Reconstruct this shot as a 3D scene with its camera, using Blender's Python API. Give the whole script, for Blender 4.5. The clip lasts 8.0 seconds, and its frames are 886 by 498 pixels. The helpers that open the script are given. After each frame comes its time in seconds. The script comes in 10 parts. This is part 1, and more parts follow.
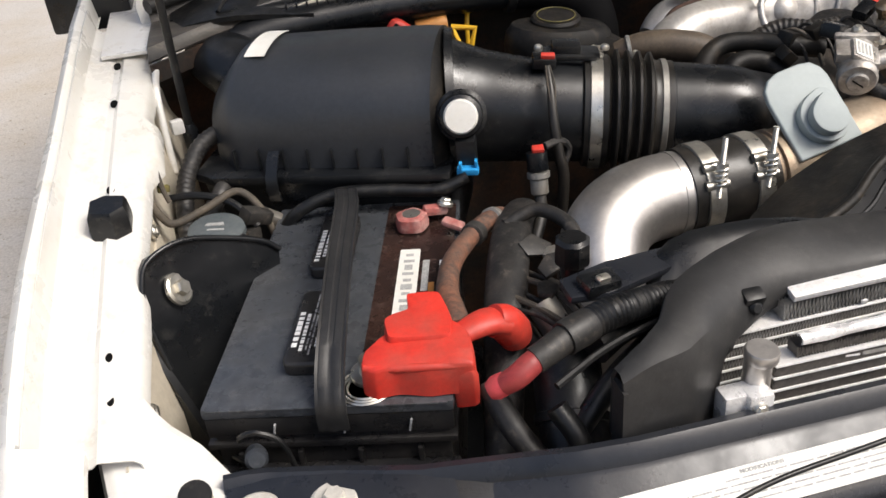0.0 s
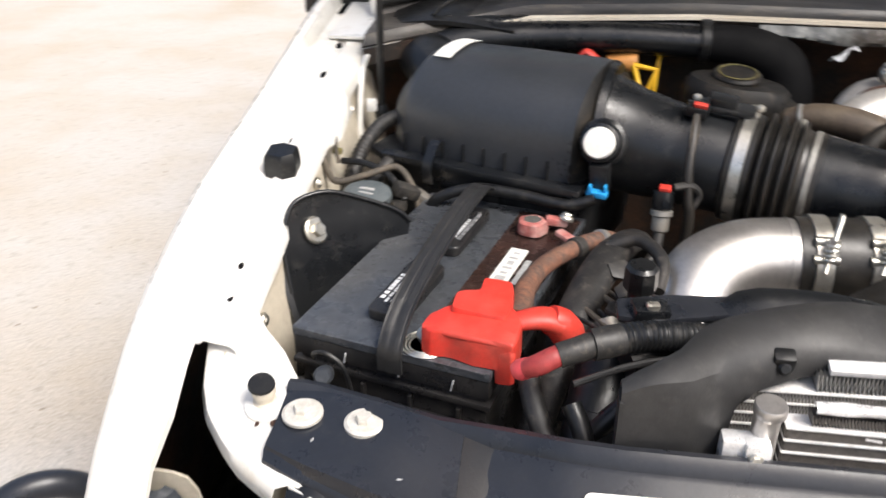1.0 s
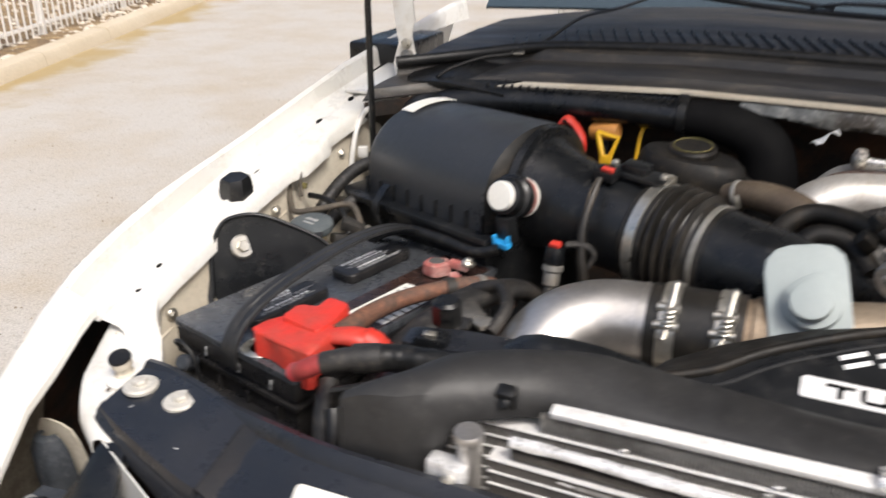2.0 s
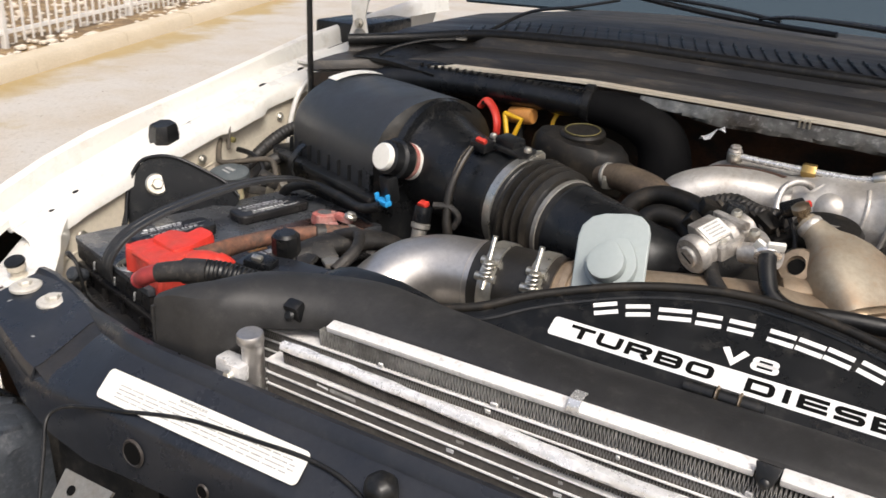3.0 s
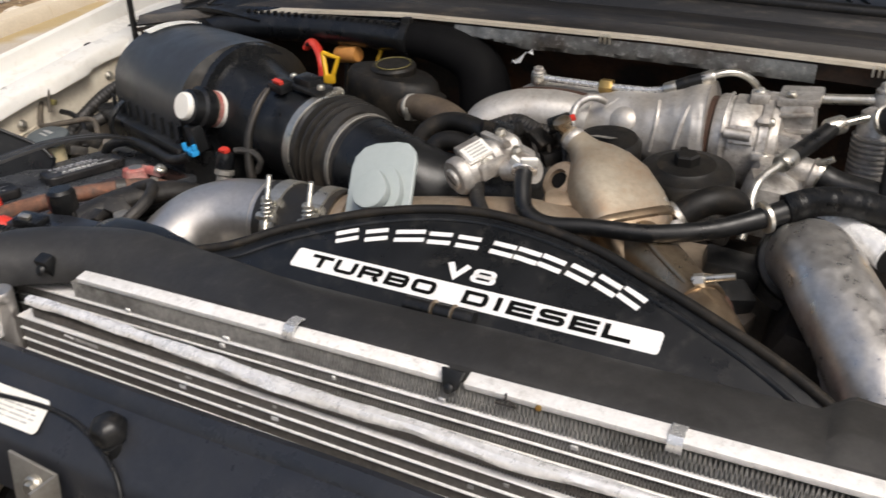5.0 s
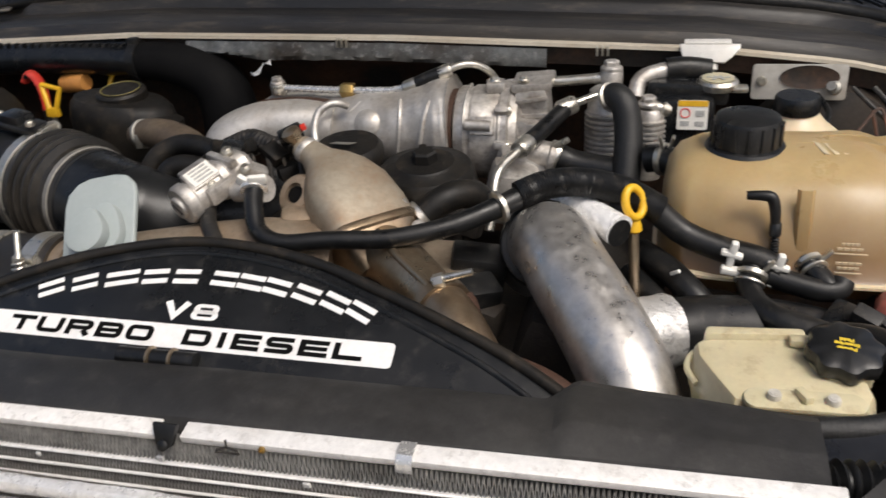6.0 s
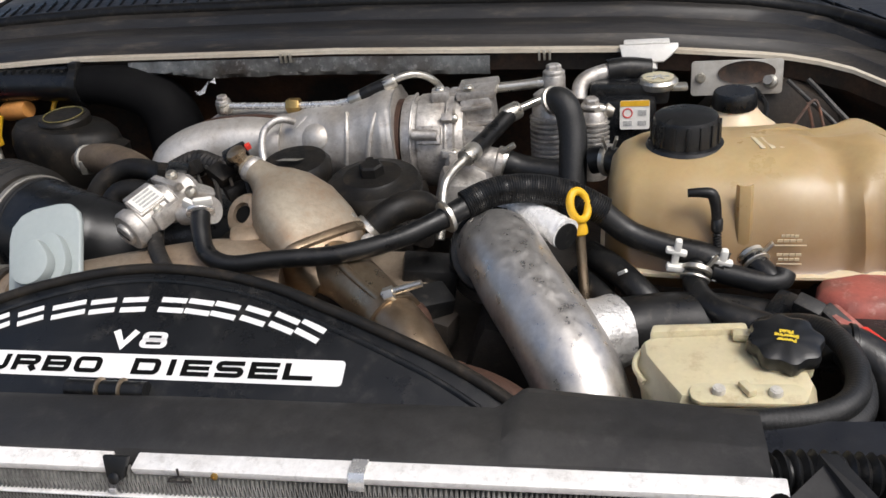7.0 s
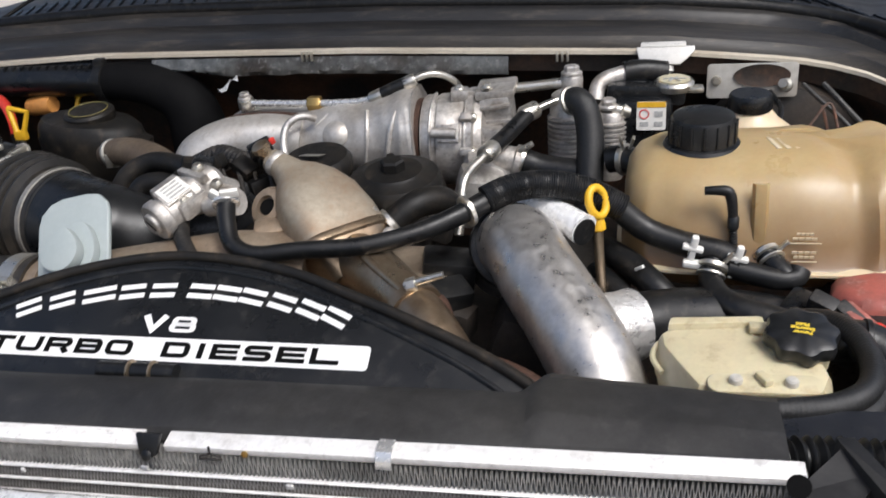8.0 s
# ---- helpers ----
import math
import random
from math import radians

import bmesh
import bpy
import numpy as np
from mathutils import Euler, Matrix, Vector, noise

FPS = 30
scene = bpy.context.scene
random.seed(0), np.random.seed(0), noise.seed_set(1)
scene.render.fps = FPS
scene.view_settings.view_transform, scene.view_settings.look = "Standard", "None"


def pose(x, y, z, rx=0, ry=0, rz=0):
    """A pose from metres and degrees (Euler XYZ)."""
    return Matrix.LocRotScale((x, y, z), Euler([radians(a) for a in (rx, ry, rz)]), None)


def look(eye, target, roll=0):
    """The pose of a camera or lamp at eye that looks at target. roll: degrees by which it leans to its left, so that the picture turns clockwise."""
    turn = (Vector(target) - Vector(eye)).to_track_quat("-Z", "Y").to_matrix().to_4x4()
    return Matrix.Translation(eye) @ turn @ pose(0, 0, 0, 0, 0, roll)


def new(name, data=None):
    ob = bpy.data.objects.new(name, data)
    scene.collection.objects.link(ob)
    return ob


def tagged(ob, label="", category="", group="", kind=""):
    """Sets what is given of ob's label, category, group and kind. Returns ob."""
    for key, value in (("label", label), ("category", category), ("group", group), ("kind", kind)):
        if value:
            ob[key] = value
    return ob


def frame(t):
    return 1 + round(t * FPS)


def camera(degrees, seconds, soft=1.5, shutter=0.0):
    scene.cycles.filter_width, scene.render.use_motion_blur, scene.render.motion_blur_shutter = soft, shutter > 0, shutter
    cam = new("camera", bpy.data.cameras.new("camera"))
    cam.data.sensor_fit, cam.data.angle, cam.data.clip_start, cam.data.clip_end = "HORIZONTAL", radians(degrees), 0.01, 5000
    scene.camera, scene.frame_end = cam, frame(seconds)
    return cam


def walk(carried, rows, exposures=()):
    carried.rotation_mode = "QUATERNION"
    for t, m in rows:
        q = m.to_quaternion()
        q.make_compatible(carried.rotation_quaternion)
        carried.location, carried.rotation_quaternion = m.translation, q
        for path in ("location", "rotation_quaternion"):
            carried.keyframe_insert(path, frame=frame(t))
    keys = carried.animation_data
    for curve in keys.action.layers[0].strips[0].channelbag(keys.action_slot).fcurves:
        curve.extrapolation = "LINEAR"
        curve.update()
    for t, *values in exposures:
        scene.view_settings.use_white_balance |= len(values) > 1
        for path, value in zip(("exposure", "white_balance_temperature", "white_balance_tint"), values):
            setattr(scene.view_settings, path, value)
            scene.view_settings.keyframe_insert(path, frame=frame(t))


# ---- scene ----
cam = camera(55.4, 8.0, shutter=0.4)
PATH = [
    (0, (-0.6408, -0.4375, 1.5620), (-0.3431, 1.2564, 0.5412), -5.52),
    (0.5, (-0.6226, -0.4764, 1.5697), (-0.3767, 1.2508, 0.5919), -4.21),
    (1, (-0.5232, -0.5333, 1.5712), (-0.7754, 1.2133, 0.6300), -0.00),
    (1.5, (-0.3474, -0.5138, 1.5494), (-0.9468, 1.1634, 0.6398), -1.15),
    (2, (-0.1610, -0.5158, 1.5665), (-0.9534, 1.1458, 0.7849), -0.48),
    (2.2, (-0.0739, -0.5311, 1.5462), (-0.8924, 1.1391, 0.8108), 2.04),
    (3.3, (0.1053, -0.4897, 1.5414), (-0.9388, 1.0274, 0.7614), 3.50),
    (3.5, (0.1281, -0.4938, 1.5390), (-0.9839, 0.9673, 0.7462), 4.02),
    (4, (0.1971, -0.4532, 1.5400), (-0.8463, 1.0176, 0.6751), 2.99),
    (4.2, (0.2169, -0.4381, 1.5387), (-0.7638, 1.0684, 0.6619), 1.86),
    (5.3, (0.2722, -0.3887, 1.5298), (-0.5027, 1.2331, 0.6528), -1.70),
    (5.5, (0.2893, -0.3645, 1.5225), (-0.3925, 1.2870, 0.6239), -2.13),
    (6, (0.3089, -0.3515, 1.5222), (-0.1677, 1.3869, 0.6556), -3.36),
    (6.5, (0.3221, -0.3491, 1.5220), (-0.0887, 1.4060, 0.6554), -4.97),
    (7, (0.3242, -0.3492, 1.5300), (-0.0766, 1.4080, 0.6630), -5.37),
    (7.5, (0.3297, -0.3605, 1.5349), (-0.0707, 1.4243, 0.7261), -5.45),
    (8, (0.3152, -0.3688, 1.5261), (-0.1002, 1.3933, 0.6762), -4.76),
]
walk(cam, [(t, look(eye, target, roll)) for t, eye, target, roll in PATH], exposures=[(0, -0.07, 6400, 10), (0.5, 0.36, 6400, 10), (1.0, 0.41, 6300, 10), (1.5, 0.03, 6300, 10), (2.0, 0.0, 6350, 10), (3.5, -0.06, 6450, 10), (5.5, -0.30, 6450, 10), (6.5, -0.40, 6350, 10), (7.0, -0.25, 6150, 10), (7.5, -0.18, 6080, 10), (8.0, -0.18, 5980, 10)])

# ---------------------------------------------------------------- light
world = bpy.data.worlds.new("sky")
scene.world = world
world.use_nodes = True
wn = world.node_tree
sky = wn.nodes.new("ShaderNodeTexSky")
sky.sky_type = "NISHITA"
sky.sun_disc = False
SUN_EL, SUN_AZ = 55.0, 125.0
sky.sun_elevation, sky.sun_rotation = radians(SUN_EL), radians(SUN_AZ)
sky.air_density, sky.dust_density, sky.ozone_density = 1.0, 7.0, 0.6
wn.links.new(sky.outputs[0], wn.nodes["Background"].inputs[0])
wn.nodes["Background"].inputs[1].default_value = 0.17
sun_data = bpy.data.lights.new("sun", "SUN")
sun_data.energy, sun_data.angle, sun_data.color = 2.15, radians(20), (1.0, 0.985, 0.95)
sun = new("sun", sun_data)
_az, _el = radians(SUN_AZ), radians(SUN_EL)
sun.matrix_world = look((6 * math.sin(_az) * math.cos(_el), 6 * math.cos(_az) * math.cos(_el), 6 * math.sin(_el)), (0, 0, 0))


# ---------------------------------------------------------------- materials
def material(name, color, rough=0.5, metal=0.0, spot=None, spot_scale=9.0, spot_amount=0.5, grain=0.12, grain_scale=180.0,
             bump=0.15, bump_scale=400.0, coat=0.0, random_tint=0.0, transmission=0.0, stretch=None, subsurface=0.0, rough_var=0.12,
             fleck=0.25, fleck_color=None, fleck_scale=None, spec=0.5):
    """Base colour with large stains (spot) and fine grain, roughness wear and a fine relief; scales per metre."""
    m = bpy.data.materials.new(name)
    m.use_nodes = True
    t = m.node_tree
    n, l = t.nodes, t.links
    b = n["Principled BSDF"]
    tc = n.new("ShaderNodeTexCoord")
    vec = tc.outputs["Object"]
    if stretch:
        mp = n.new("ShaderNodeMapping")
        mp.inputs["Scale"].default_value = stretch
        l.new(vec, mp.inputs[0])
        vec = mp.outputs[0]

    def tex(scale, detail=6, rg=0.6):
        x = n.new("ShaderNodeTexNoise")
        x.inputs["Scale"].default_value, x.inputs["Detail"].default_value, x.inputs["Roughness"].default_value = scale, detail, rg
        l.new(vec, x.inputs["Vector"])
        return x.outputs["Fac"]

    def ramp(src, lo, hi, a, c):
        r = n.new("ShaderNodeMapRange")
        r.inputs[1].default_value, r.inputs[2].default_value, r.inputs[3].default_value, r.inputs[4].default_value = lo, hi, a, c
        l.new(src, r.inputs[0])
        return r.outputs[0]

    def mix(kind, f, a, c):
        x = n.new("ShaderNodeMix")
        x.data_type, x.blend_type = "RGBA", kind
        for sock, v in ((x.inputs[0], f), (x.inputs[6], a), (x.inputs[7], c)):
            if isinstance(v, (tuple, list)):
                sock.default_value = (*v[:3], 1)
            elif isinstance(v, (int, float)):
                sock.default_value = v
            else:
                l.new(v, sock)
        return x.outputs[2]

    col = color
    if spot:
        col = mix("MIX", ramp(tex(spot_scale), 0.42, 0.68, 0.0, spot_amount), col, spot)
        if fleck:
            col = mix("MIX", ramp(tex(fleck_scale or spot_scale * 7, 8, 0.68), 0.54, 0.66, 0.0, fleck), col, fleck_color or spot)
    g = ramp(tex(grain_scale, 4, 0.7), 0.3, 0.7, 1.0 - grain, 1.0 + grain)
    gv = n.new("ShaderNodeCombineColor")
    for s in range(3):
        l.new(g, gv.inputs[s])
    col = mix("MULTIPLY", 1.0, col, gv.outputs[0])
    if random_tint:
        oi = n.new("ShaderNodeObjectInfo")
        h = n.new("ShaderNodeHueSaturation")
        l.new(ramp(oi.outputs["Random"], 0, 1, 1 - random_tint, 1 + random_tint), h.inputs["Value"])
        l.new(col, h.inputs["Color"])
        col = h.outputs[0]
    l.new(col, b.inputs["Base Color"])
    b.inputs["Metallic"].default_value = metal
    b.inputs["Specular IOR Level"].default_value = spec
    l.new(ramp(tex(spot_scale * 2.3, 9, 0.68), 0.35, 0.68, max(0.03, rough - rough_var * 0.6), min(1, rough + rough_var)), b.inputs["Roughness"])
    if coat:
        b.inputs["Coat Weight"].default_value, b.inputs["Coat Roughness"].default_value = coat, 0.06
    if transmission:
        b.inputs["Transmission Weight"].default_value = transmission
    if subsurface:
        b.inputs["Subsurface Weight"].default_value = subsurface
        b.inputs["Subsurface Radius"].default_value = (0.02, 0.012, 0.006)
        b.inputs["Subsurface Scale"].default_value = 0.6
    if bump:
        bp = n.new("ShaderNodeBump")
        bp.inputs["Strength"].default_value, bp.inputs["Distance"].default_value = bump, 0.0015
        l.new(tex(bump_scale, 5, 0.6), bp.inputs["Height"])
        l.new(bp.outputs[0], b.inputs["Normal"])
    return m


WHITE = material("white_paint", (0.73, 0.72, 0.685), 0.28, spot=(0.70, 0.66, 0.56), spot_scale=5, spot_amount=0.4, fleck=0.3, fleck_color=(0.50, 0.43, 0.32), fleck_scale=38, grain=0.02, bump=0.03, bump_scale=250, coat=0.4)
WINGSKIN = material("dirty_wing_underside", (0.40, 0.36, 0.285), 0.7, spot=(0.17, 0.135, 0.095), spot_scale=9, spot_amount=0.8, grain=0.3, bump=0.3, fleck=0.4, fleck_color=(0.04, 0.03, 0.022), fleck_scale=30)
CREAM = material("dusty_cream_paint", (0.62, 0.57, 0.47), 0.55, spot=(0.36, 0.29, 0.2), spot_scale=7, spot_amount=0.55, grain=0.08, bump=0.1)
BLACKMETAL = material("black_painted_steel", (0.0150, 0.0172, 0.0225), 0.30, spot=(0.038, 0.038, 0.041), spot_scale=9, spot_amount=0.5, grain=0.15, bump=0.06, rough_var=0.14, fleck=0.10, fleck_color=(0.075, 0.07, 0.064), fleck_scale=150)
BLACKPLASTIC = material("black_moulded_plastic", (0.006, 0.007, 0.0085), 0.30, spot=(0.022, 0.022, 0.022), spot_scale=6, spot_amount=0.5, grain=0.15, bump=0.1, bump_scale=900, rough_var=0.2, fleck=0.3, fleck_color=(0.06, 0.057, 0.052), fleck_scale=70)
DUSTPLASTIC = material("dusty_black_plastic", (0.0185, 0.0185, 0.019), 0.47, spot=(0.052, 0.049, 0.043), spot_scale=5, spot_amount=0.4, rough_var=0.15, fleck=0.14, fleck_color=(0.10, 0.092, 0.084), fleck_scale=75, grain=0.25, grain_scale=90, bump=0.12, bump_scale=500)
RUBBER = material("black_rubber", (0.0055, 0.006, 0.0066), 0.38, spot=(0.022, 0.0215, 0.021), spot_scale=14, spot_amount=0.5, grain=0.2, bump=0.12, rough_var=0.22, spec=0.42, fleck=0.35, fleck_color=(0.075, 0.066, 0.055))
DIRTYRUBBER = material("dusty_grey_rubber", (0.016, 0.0155, 0.015), 0.5, spot=(0.055, 0.05, 0.043), spot_scale=22, spot_amount=0.6, grain=0.3, bump=0.15, fleck=0.4, fleck_color=(0.12, 0.10, 0.08))
BELLOWS = material("dusty_brown_rubber", (0.014, 0.013, 0.0115), 0.36, spot=(0.06, 0.05, 0.04), spot_scale=14, spot_amount=0.6, grain=0.25, bump=0.12)
BATTERY = material("battery_case", (0.050, 0.055, 0.063), 0.28, fleck=0.15, fleck_color=(0.14, 0.14, 0.14), fleck_scale=90, rough_var=0.2, spot=(0.075, 0.074, 0.073), spot_scale=16, spot_amount=0.45, grain=0.35, grain_scale=120, bump=0.1)
BATTERYDARK = material("battery_case_glossy", (0.012, 0.012, 0.013), 0.3, spot=(0.05, 0.045, 0.04), spot_scale=20, spot_amount=0.4, grain=0.2, bump=0.06)
BATTERYLABEL = material("stained_dark_label", (0.022, 0.013, 0.011), 0.25, spot=(0.06, 0.03, 0.022), spot_scale=18, spot_amount=0.6, grain=0.2, bump=0.05, fleck=0.3, fleck_color=(0.13, 0.09, 0.075), fleck_scale=90)
RED = material("red_plastic", (0.62, 0.036, 0.022), 0.45, spot=(0.36, 0.07, 0.05), spot_scale=26, spot_amount=0.7, grain=0.12, bump=0.1)
CABLERED = material("dull_red_heat_shrink", (0.30, 0.035, 0.035), 0.5, spot=(0.15, 0.04, 0.03), spot_scale=50, spot_amount=0.6, grain=0.2, bump=0.15)
PINKRED = material("faded_pink_red_rubber", (0.55, 0.06, 0.07), 0.5, spot=(0.4, 0.06, 0.05), spot_scale=60, spot_amount=0.5)
CORRODED = material("corroded_red_terminal", (0.36, 0.10, 0.085), 0.7, spot=(0.50, 0.36, 0.32), spot_scale=55, spot_amount=0.7, grain=0.3, bump=0.5, bump_scale=200)
RUSTCABLE = material("rust_stained_cable", (0.085, 0.055, 0.042), 0.7, spot=(0.24, 0.095, 0.05), spot_scale=45, spot_amount=0.7, grain=0.3, bump=0.3, bump_scale=250)
PIPEALU = material("dull_aluminium_pipe", (0.62, 0.595, 0.565), 0.38, 0.9, spot=(0.34, 0.32, 0.30), spot_scale=8, spot_amount=0.5, grain=0.08, bump=0.05, rough_var=0.12, fleck=0.22, fleck_color=(0.30, 0.285, 0.27), fleck_scale=70)
MOTTLED = material("mottled_aluminium_pipe", (0.64, 0.62, 0.59), 0.36, 0.85, spot=(0.33, 0.315, 0.30), spot_scale=34, spot_amount=0.45, grain=0.12, bump=0.10, bump_scale=120, rough_var=0.22, fleck=0.2, fleck_color=(0.20, 0.185, 0.17), fleck_scale=48)
CAST = material("cast_aluminium", (0.60, 0.58, 0.55), 0.46, 0.7, spot=(0.23, 0.19, 0.15), spot_scale=30, spot_amount=0.7, rough_var=0.2, fleck=0.5, fleck_color=(0.12, 0.095, 0.07), fleck_scale=110, grain=0.18, bump=0.35, bump_scale=420)
SHIELD = material("heat_shield_aluminium", (0.58, 0.56, 0.53), 0.44, 0.55, spot=(0.40, 0.35, 0.29), spot_scale=18, spot_amount=0.6, grain=0.12, bump=0.75, bump_scale=42, fleck=0.35, fleck_color=(0.30, 0.24, 0.18))
TANCAST = material("heat_stained_cast_metal", (0.34, 0.275, 0.205), 0.5, 0.6, spot=(0.24, 0.15, 0.085), spot_scale=15, spot_amount=0.7, grain=0.15, bump=0.3, bump_scale=300)
GREYCAST = material("grey_cast_horn", (0.36, 0.315, 0.245), 0.50, 0.45, spot=(0.24, 0.155, 0.09), spot_scale=16, spot_amount=0.8, fleck=0.55, fleck_color=(0.22, 0.13, 0.07), fleck_scale=45, grain=0.12, bump=0.2, bump_scale=260)
BROWNHOSE = material("brown_stained_hose", (0.075, 0.055, 0.038), 0.55, spot=(0.15, 0.115, 0.075), spot_scale=30, spot_amount=0.6, grain=0.25, bump=0.15)
BRONZE = material("tarnished_steel_pipe", (0.42, 0.34, 0.24), 0.32, 0.9, spot=(0.22, 0.13, 0.07), spot_scale=18, spot_amount=0.6, grain=0.1, bump=0.1)
CHROME = material("bright_spring_steel", (0.80, 0.80, 0.79), 0.25, 0.7, spot=(0.6, 0.58, 0.55), spot_scale=60, spot_amount=0.12, fleck=0.05)
BRASS = material("dull_brass", (0.50, 0.34, 0.12), 0.35, 0.9, spot=(0.3, 0.2, 0.08), spot_scale=60, spot_amount=0.5)
STEEL = material("zinc_steel", (0.68, 0.66, 0.60), 0.32, 0.9, spot=(0.45, 0.40, 0.30), spot_scale=40, spot_amount=0.5, grain=0.1, bump=0.1)
PALEZINC = material("dull_pale_zinc", (0.62, 0.60, 0.545), 0.5, 0.25, spot=(0.42, 0.38, 0.31), spot_scale=60, spot_amount=0.5, grain=0.12, bump=0.15)
GALV = material("galvanised_sheet", (0.36, 0.35, 0.32), 0.5, 0.7, spot=(0.22, 0.17, 0.12), spot_scale=14, spot_amount=0.5, grain=0.12, bump=0.15)
BAREPANEL = material("grimy_bare_metal", (0.15, 0.155, 0.15), 0.45, 0.4, spot=(0.05, 0.038, 0.028), spot_scale=14, spot_amount=0.85, fleck=0.6, fleck_color=(0.34, 0.33, 0.31), fleck_scale=120, grain=0.3, grain_scale=90, bump=0.4, bump_scale=120)
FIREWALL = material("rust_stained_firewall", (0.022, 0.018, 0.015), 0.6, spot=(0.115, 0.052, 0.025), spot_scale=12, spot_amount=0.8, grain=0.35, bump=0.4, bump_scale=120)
FADEDYELLOW = material("faded_yellow_print", (0.20, 0.17, 0.05), 0.6, spot=(0.05, 0.045, 0.03), spot_scale=160, spot_amount=0.7)
RUST = material("rusty_iron", (0.055, 0.024, 0.013), 0.75, spot=(0.04, 0.022, 0.015), spot_scale=22, spot_amount=0.7, grain=0.3, bump=0.4)
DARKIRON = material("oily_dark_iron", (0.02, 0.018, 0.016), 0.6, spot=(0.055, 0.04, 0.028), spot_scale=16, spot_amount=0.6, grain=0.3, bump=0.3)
FOILWRAP = material("dull_torn_foil", (0.66, 0.65, 0.63), 0.30, 0.5, spot=(0.34, 0.33, 0.32), spot_scale=40, spot_amount=0.6, grain=0.1, bump=1.0, bump_scale=190, fleck=0.15, fleck_color=(0.8, 0.8, 0.79), fleck_scale=160)
LAMPBACK = material("dusty_lamp_housing", (0.036, 0.042, 0.051), 0.42, spot=(0.06, 0.066, 0.075), spot_scale=14, spot_amount=0.6, grain=0.3, bump=0.6, bump_scale=120, fleck=0.3, fleck_color=(0.12, 0.12, 0.12), fleck_scale=90)
LID = material("satin_black_lid", (0.030, 0.033, 0.038), 0.36, spot=(0.036, 0.038, 0.042), spot_scale=6, spot_amount=0.5, grain=0.15, bump=0.12, bump_scale=700, rough_var=0.16, fleck=0.12, fleck_color=(0.06, 0.057, 0.052), fleck_scale=60)
FOIL = material("crinkled_foil_sleeve", (0.95, 0.95, 0.94), 0.25, 0.2, spot=(0.80, 0.79, 0.77), spot_scale=40, spot_amount=0.3, grain=0.04, bump=0.45, bump_scale=260, fleck=0.0)
STRIP = material("white_aluminium_tank_edge", (0.86, 0.85, 0.83), 0.36, 0.15, spot=(0.60, 0.57, 0.53), spot_scale=24, spot_amount=0.4, grain=0.1, bump=0.25, rough_var=0.2, fleck=0.3, fleck_color=(0.30, 0.27, 0.23), fleck_scale=130)
FIN = material("dusty_cooler_fin", (0.44, 0.43, 0.41), 0.42, 0.4, spot=(0.08, 0.074, 0.068), spot_scale=20, spot_amount=0.6, grain=0.3, bump=0.1)
FINANDSHADE = material("dusty_fin_and_core_shade", (0.115, 0.104, 0.094), 0.6, 0.1, spot=(0.16, 0.146, 0.13), spot_scale=30, spot_amount=0.5, grain=0.3, bump=0.1)
RAIL = material("scuffed_aluminium_rail", (0.86, 0.855, 0.845), 0.30, 0.4, spot=(0.56, 0.55, 0.54), spot_scale=34, spot_amount=0.5, grain=0.12, bump=0.8, bump_scale=75, rough_var=0.2, fleck=0.3, fleck_color=(0.3, 0.29, 0.28), fleck_scale=170)
GREYPLUG = material("blue_grey_plastic", (0.34, 0.385, 0.385), 0.55, spot=(0.40, 0.44, 0.435), spot_scale=14, spot_amount=0.4, grain=0.03, bump=0.05)
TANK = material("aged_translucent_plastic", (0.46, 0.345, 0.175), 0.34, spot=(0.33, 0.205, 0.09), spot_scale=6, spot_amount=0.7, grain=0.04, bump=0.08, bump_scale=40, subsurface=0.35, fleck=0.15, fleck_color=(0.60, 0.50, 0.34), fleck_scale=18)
TANKPALE = material("pale_tank_plastic", (0.70, 0.58, 0.40), 0.4, spot=(0.6, 0.46, 0.28), spot_scale=9, spot_amount=0.5, grain=0.04, bump=0.06, subsurface=0.25)
IVORY = material("ivory_plastic", (0.60, 0.54, 0.36), 0.36, spot=(0.52, 0.44, 0.27), spot_scale=14, spot_amount=0.6, fleck=0.4, fleck_color=(0.30, 0.22, 0.12), fleck_scale=60, grain=0.05, bump=0.06, subsurface=0.2)
YELLOW = material("yellow_plastic", (0.78, 0.46, 0.02), 0.4, spot=(0.62, 0.34, 0.02), spot_scale=40, spot_amount=0.5, grain=0.06, bump=0.06)
ORANGE = material("faded_orange_plastic", (0.60, 0.27, 0.07), 0.5, spot=(0.42, 0.2, 0.06), spot_scale=30, spot_amount=0.5, grain=0.08, bump=0.08)
BLUE = material("blue_plastic", (0.03, 0.32, 0.68), 0.4, grain=0.08, bump=0.06)
PAPER = material("white_label_paper", (0.80, 0.79, 0.74), 0.5, spot=(0.68, 0.65, 0.56), spot_scale=30, spot_amount=0.35, grain=0.04, bump=0.05)
WHITEINK = material("white_print", (0.80, 0.80, 0.79), 0.5, spot=(0.66, 0.65, 0.63), spot_scale=60, spot_amount=0.4, grain=0.05, bump=0.05)
GREYINK = material("worn_pale_print", (0.42, 0.42, 0.42), 0.6, spot=(0.1, 0.1, 0.1), spot_scale=240, spot_amount=0.8, grain=0.2, bump=0.05)
# black print, also laid flat to paint the shade in holes and slots
INKANDHOLE = material("black_print_and_hole_shade", (0.004, 0.004, 0.004), 0.8, grain=0.1, bump=0.0, spec=0.1)
GREYTEXT = material("grey_fine_print", (0.30, 0.30, 0.29), 0.6, spot=(0.6, 0.6, 0.58), spot_scale=900, spot_amount=0.9, grain=0.2, bump=0.0)
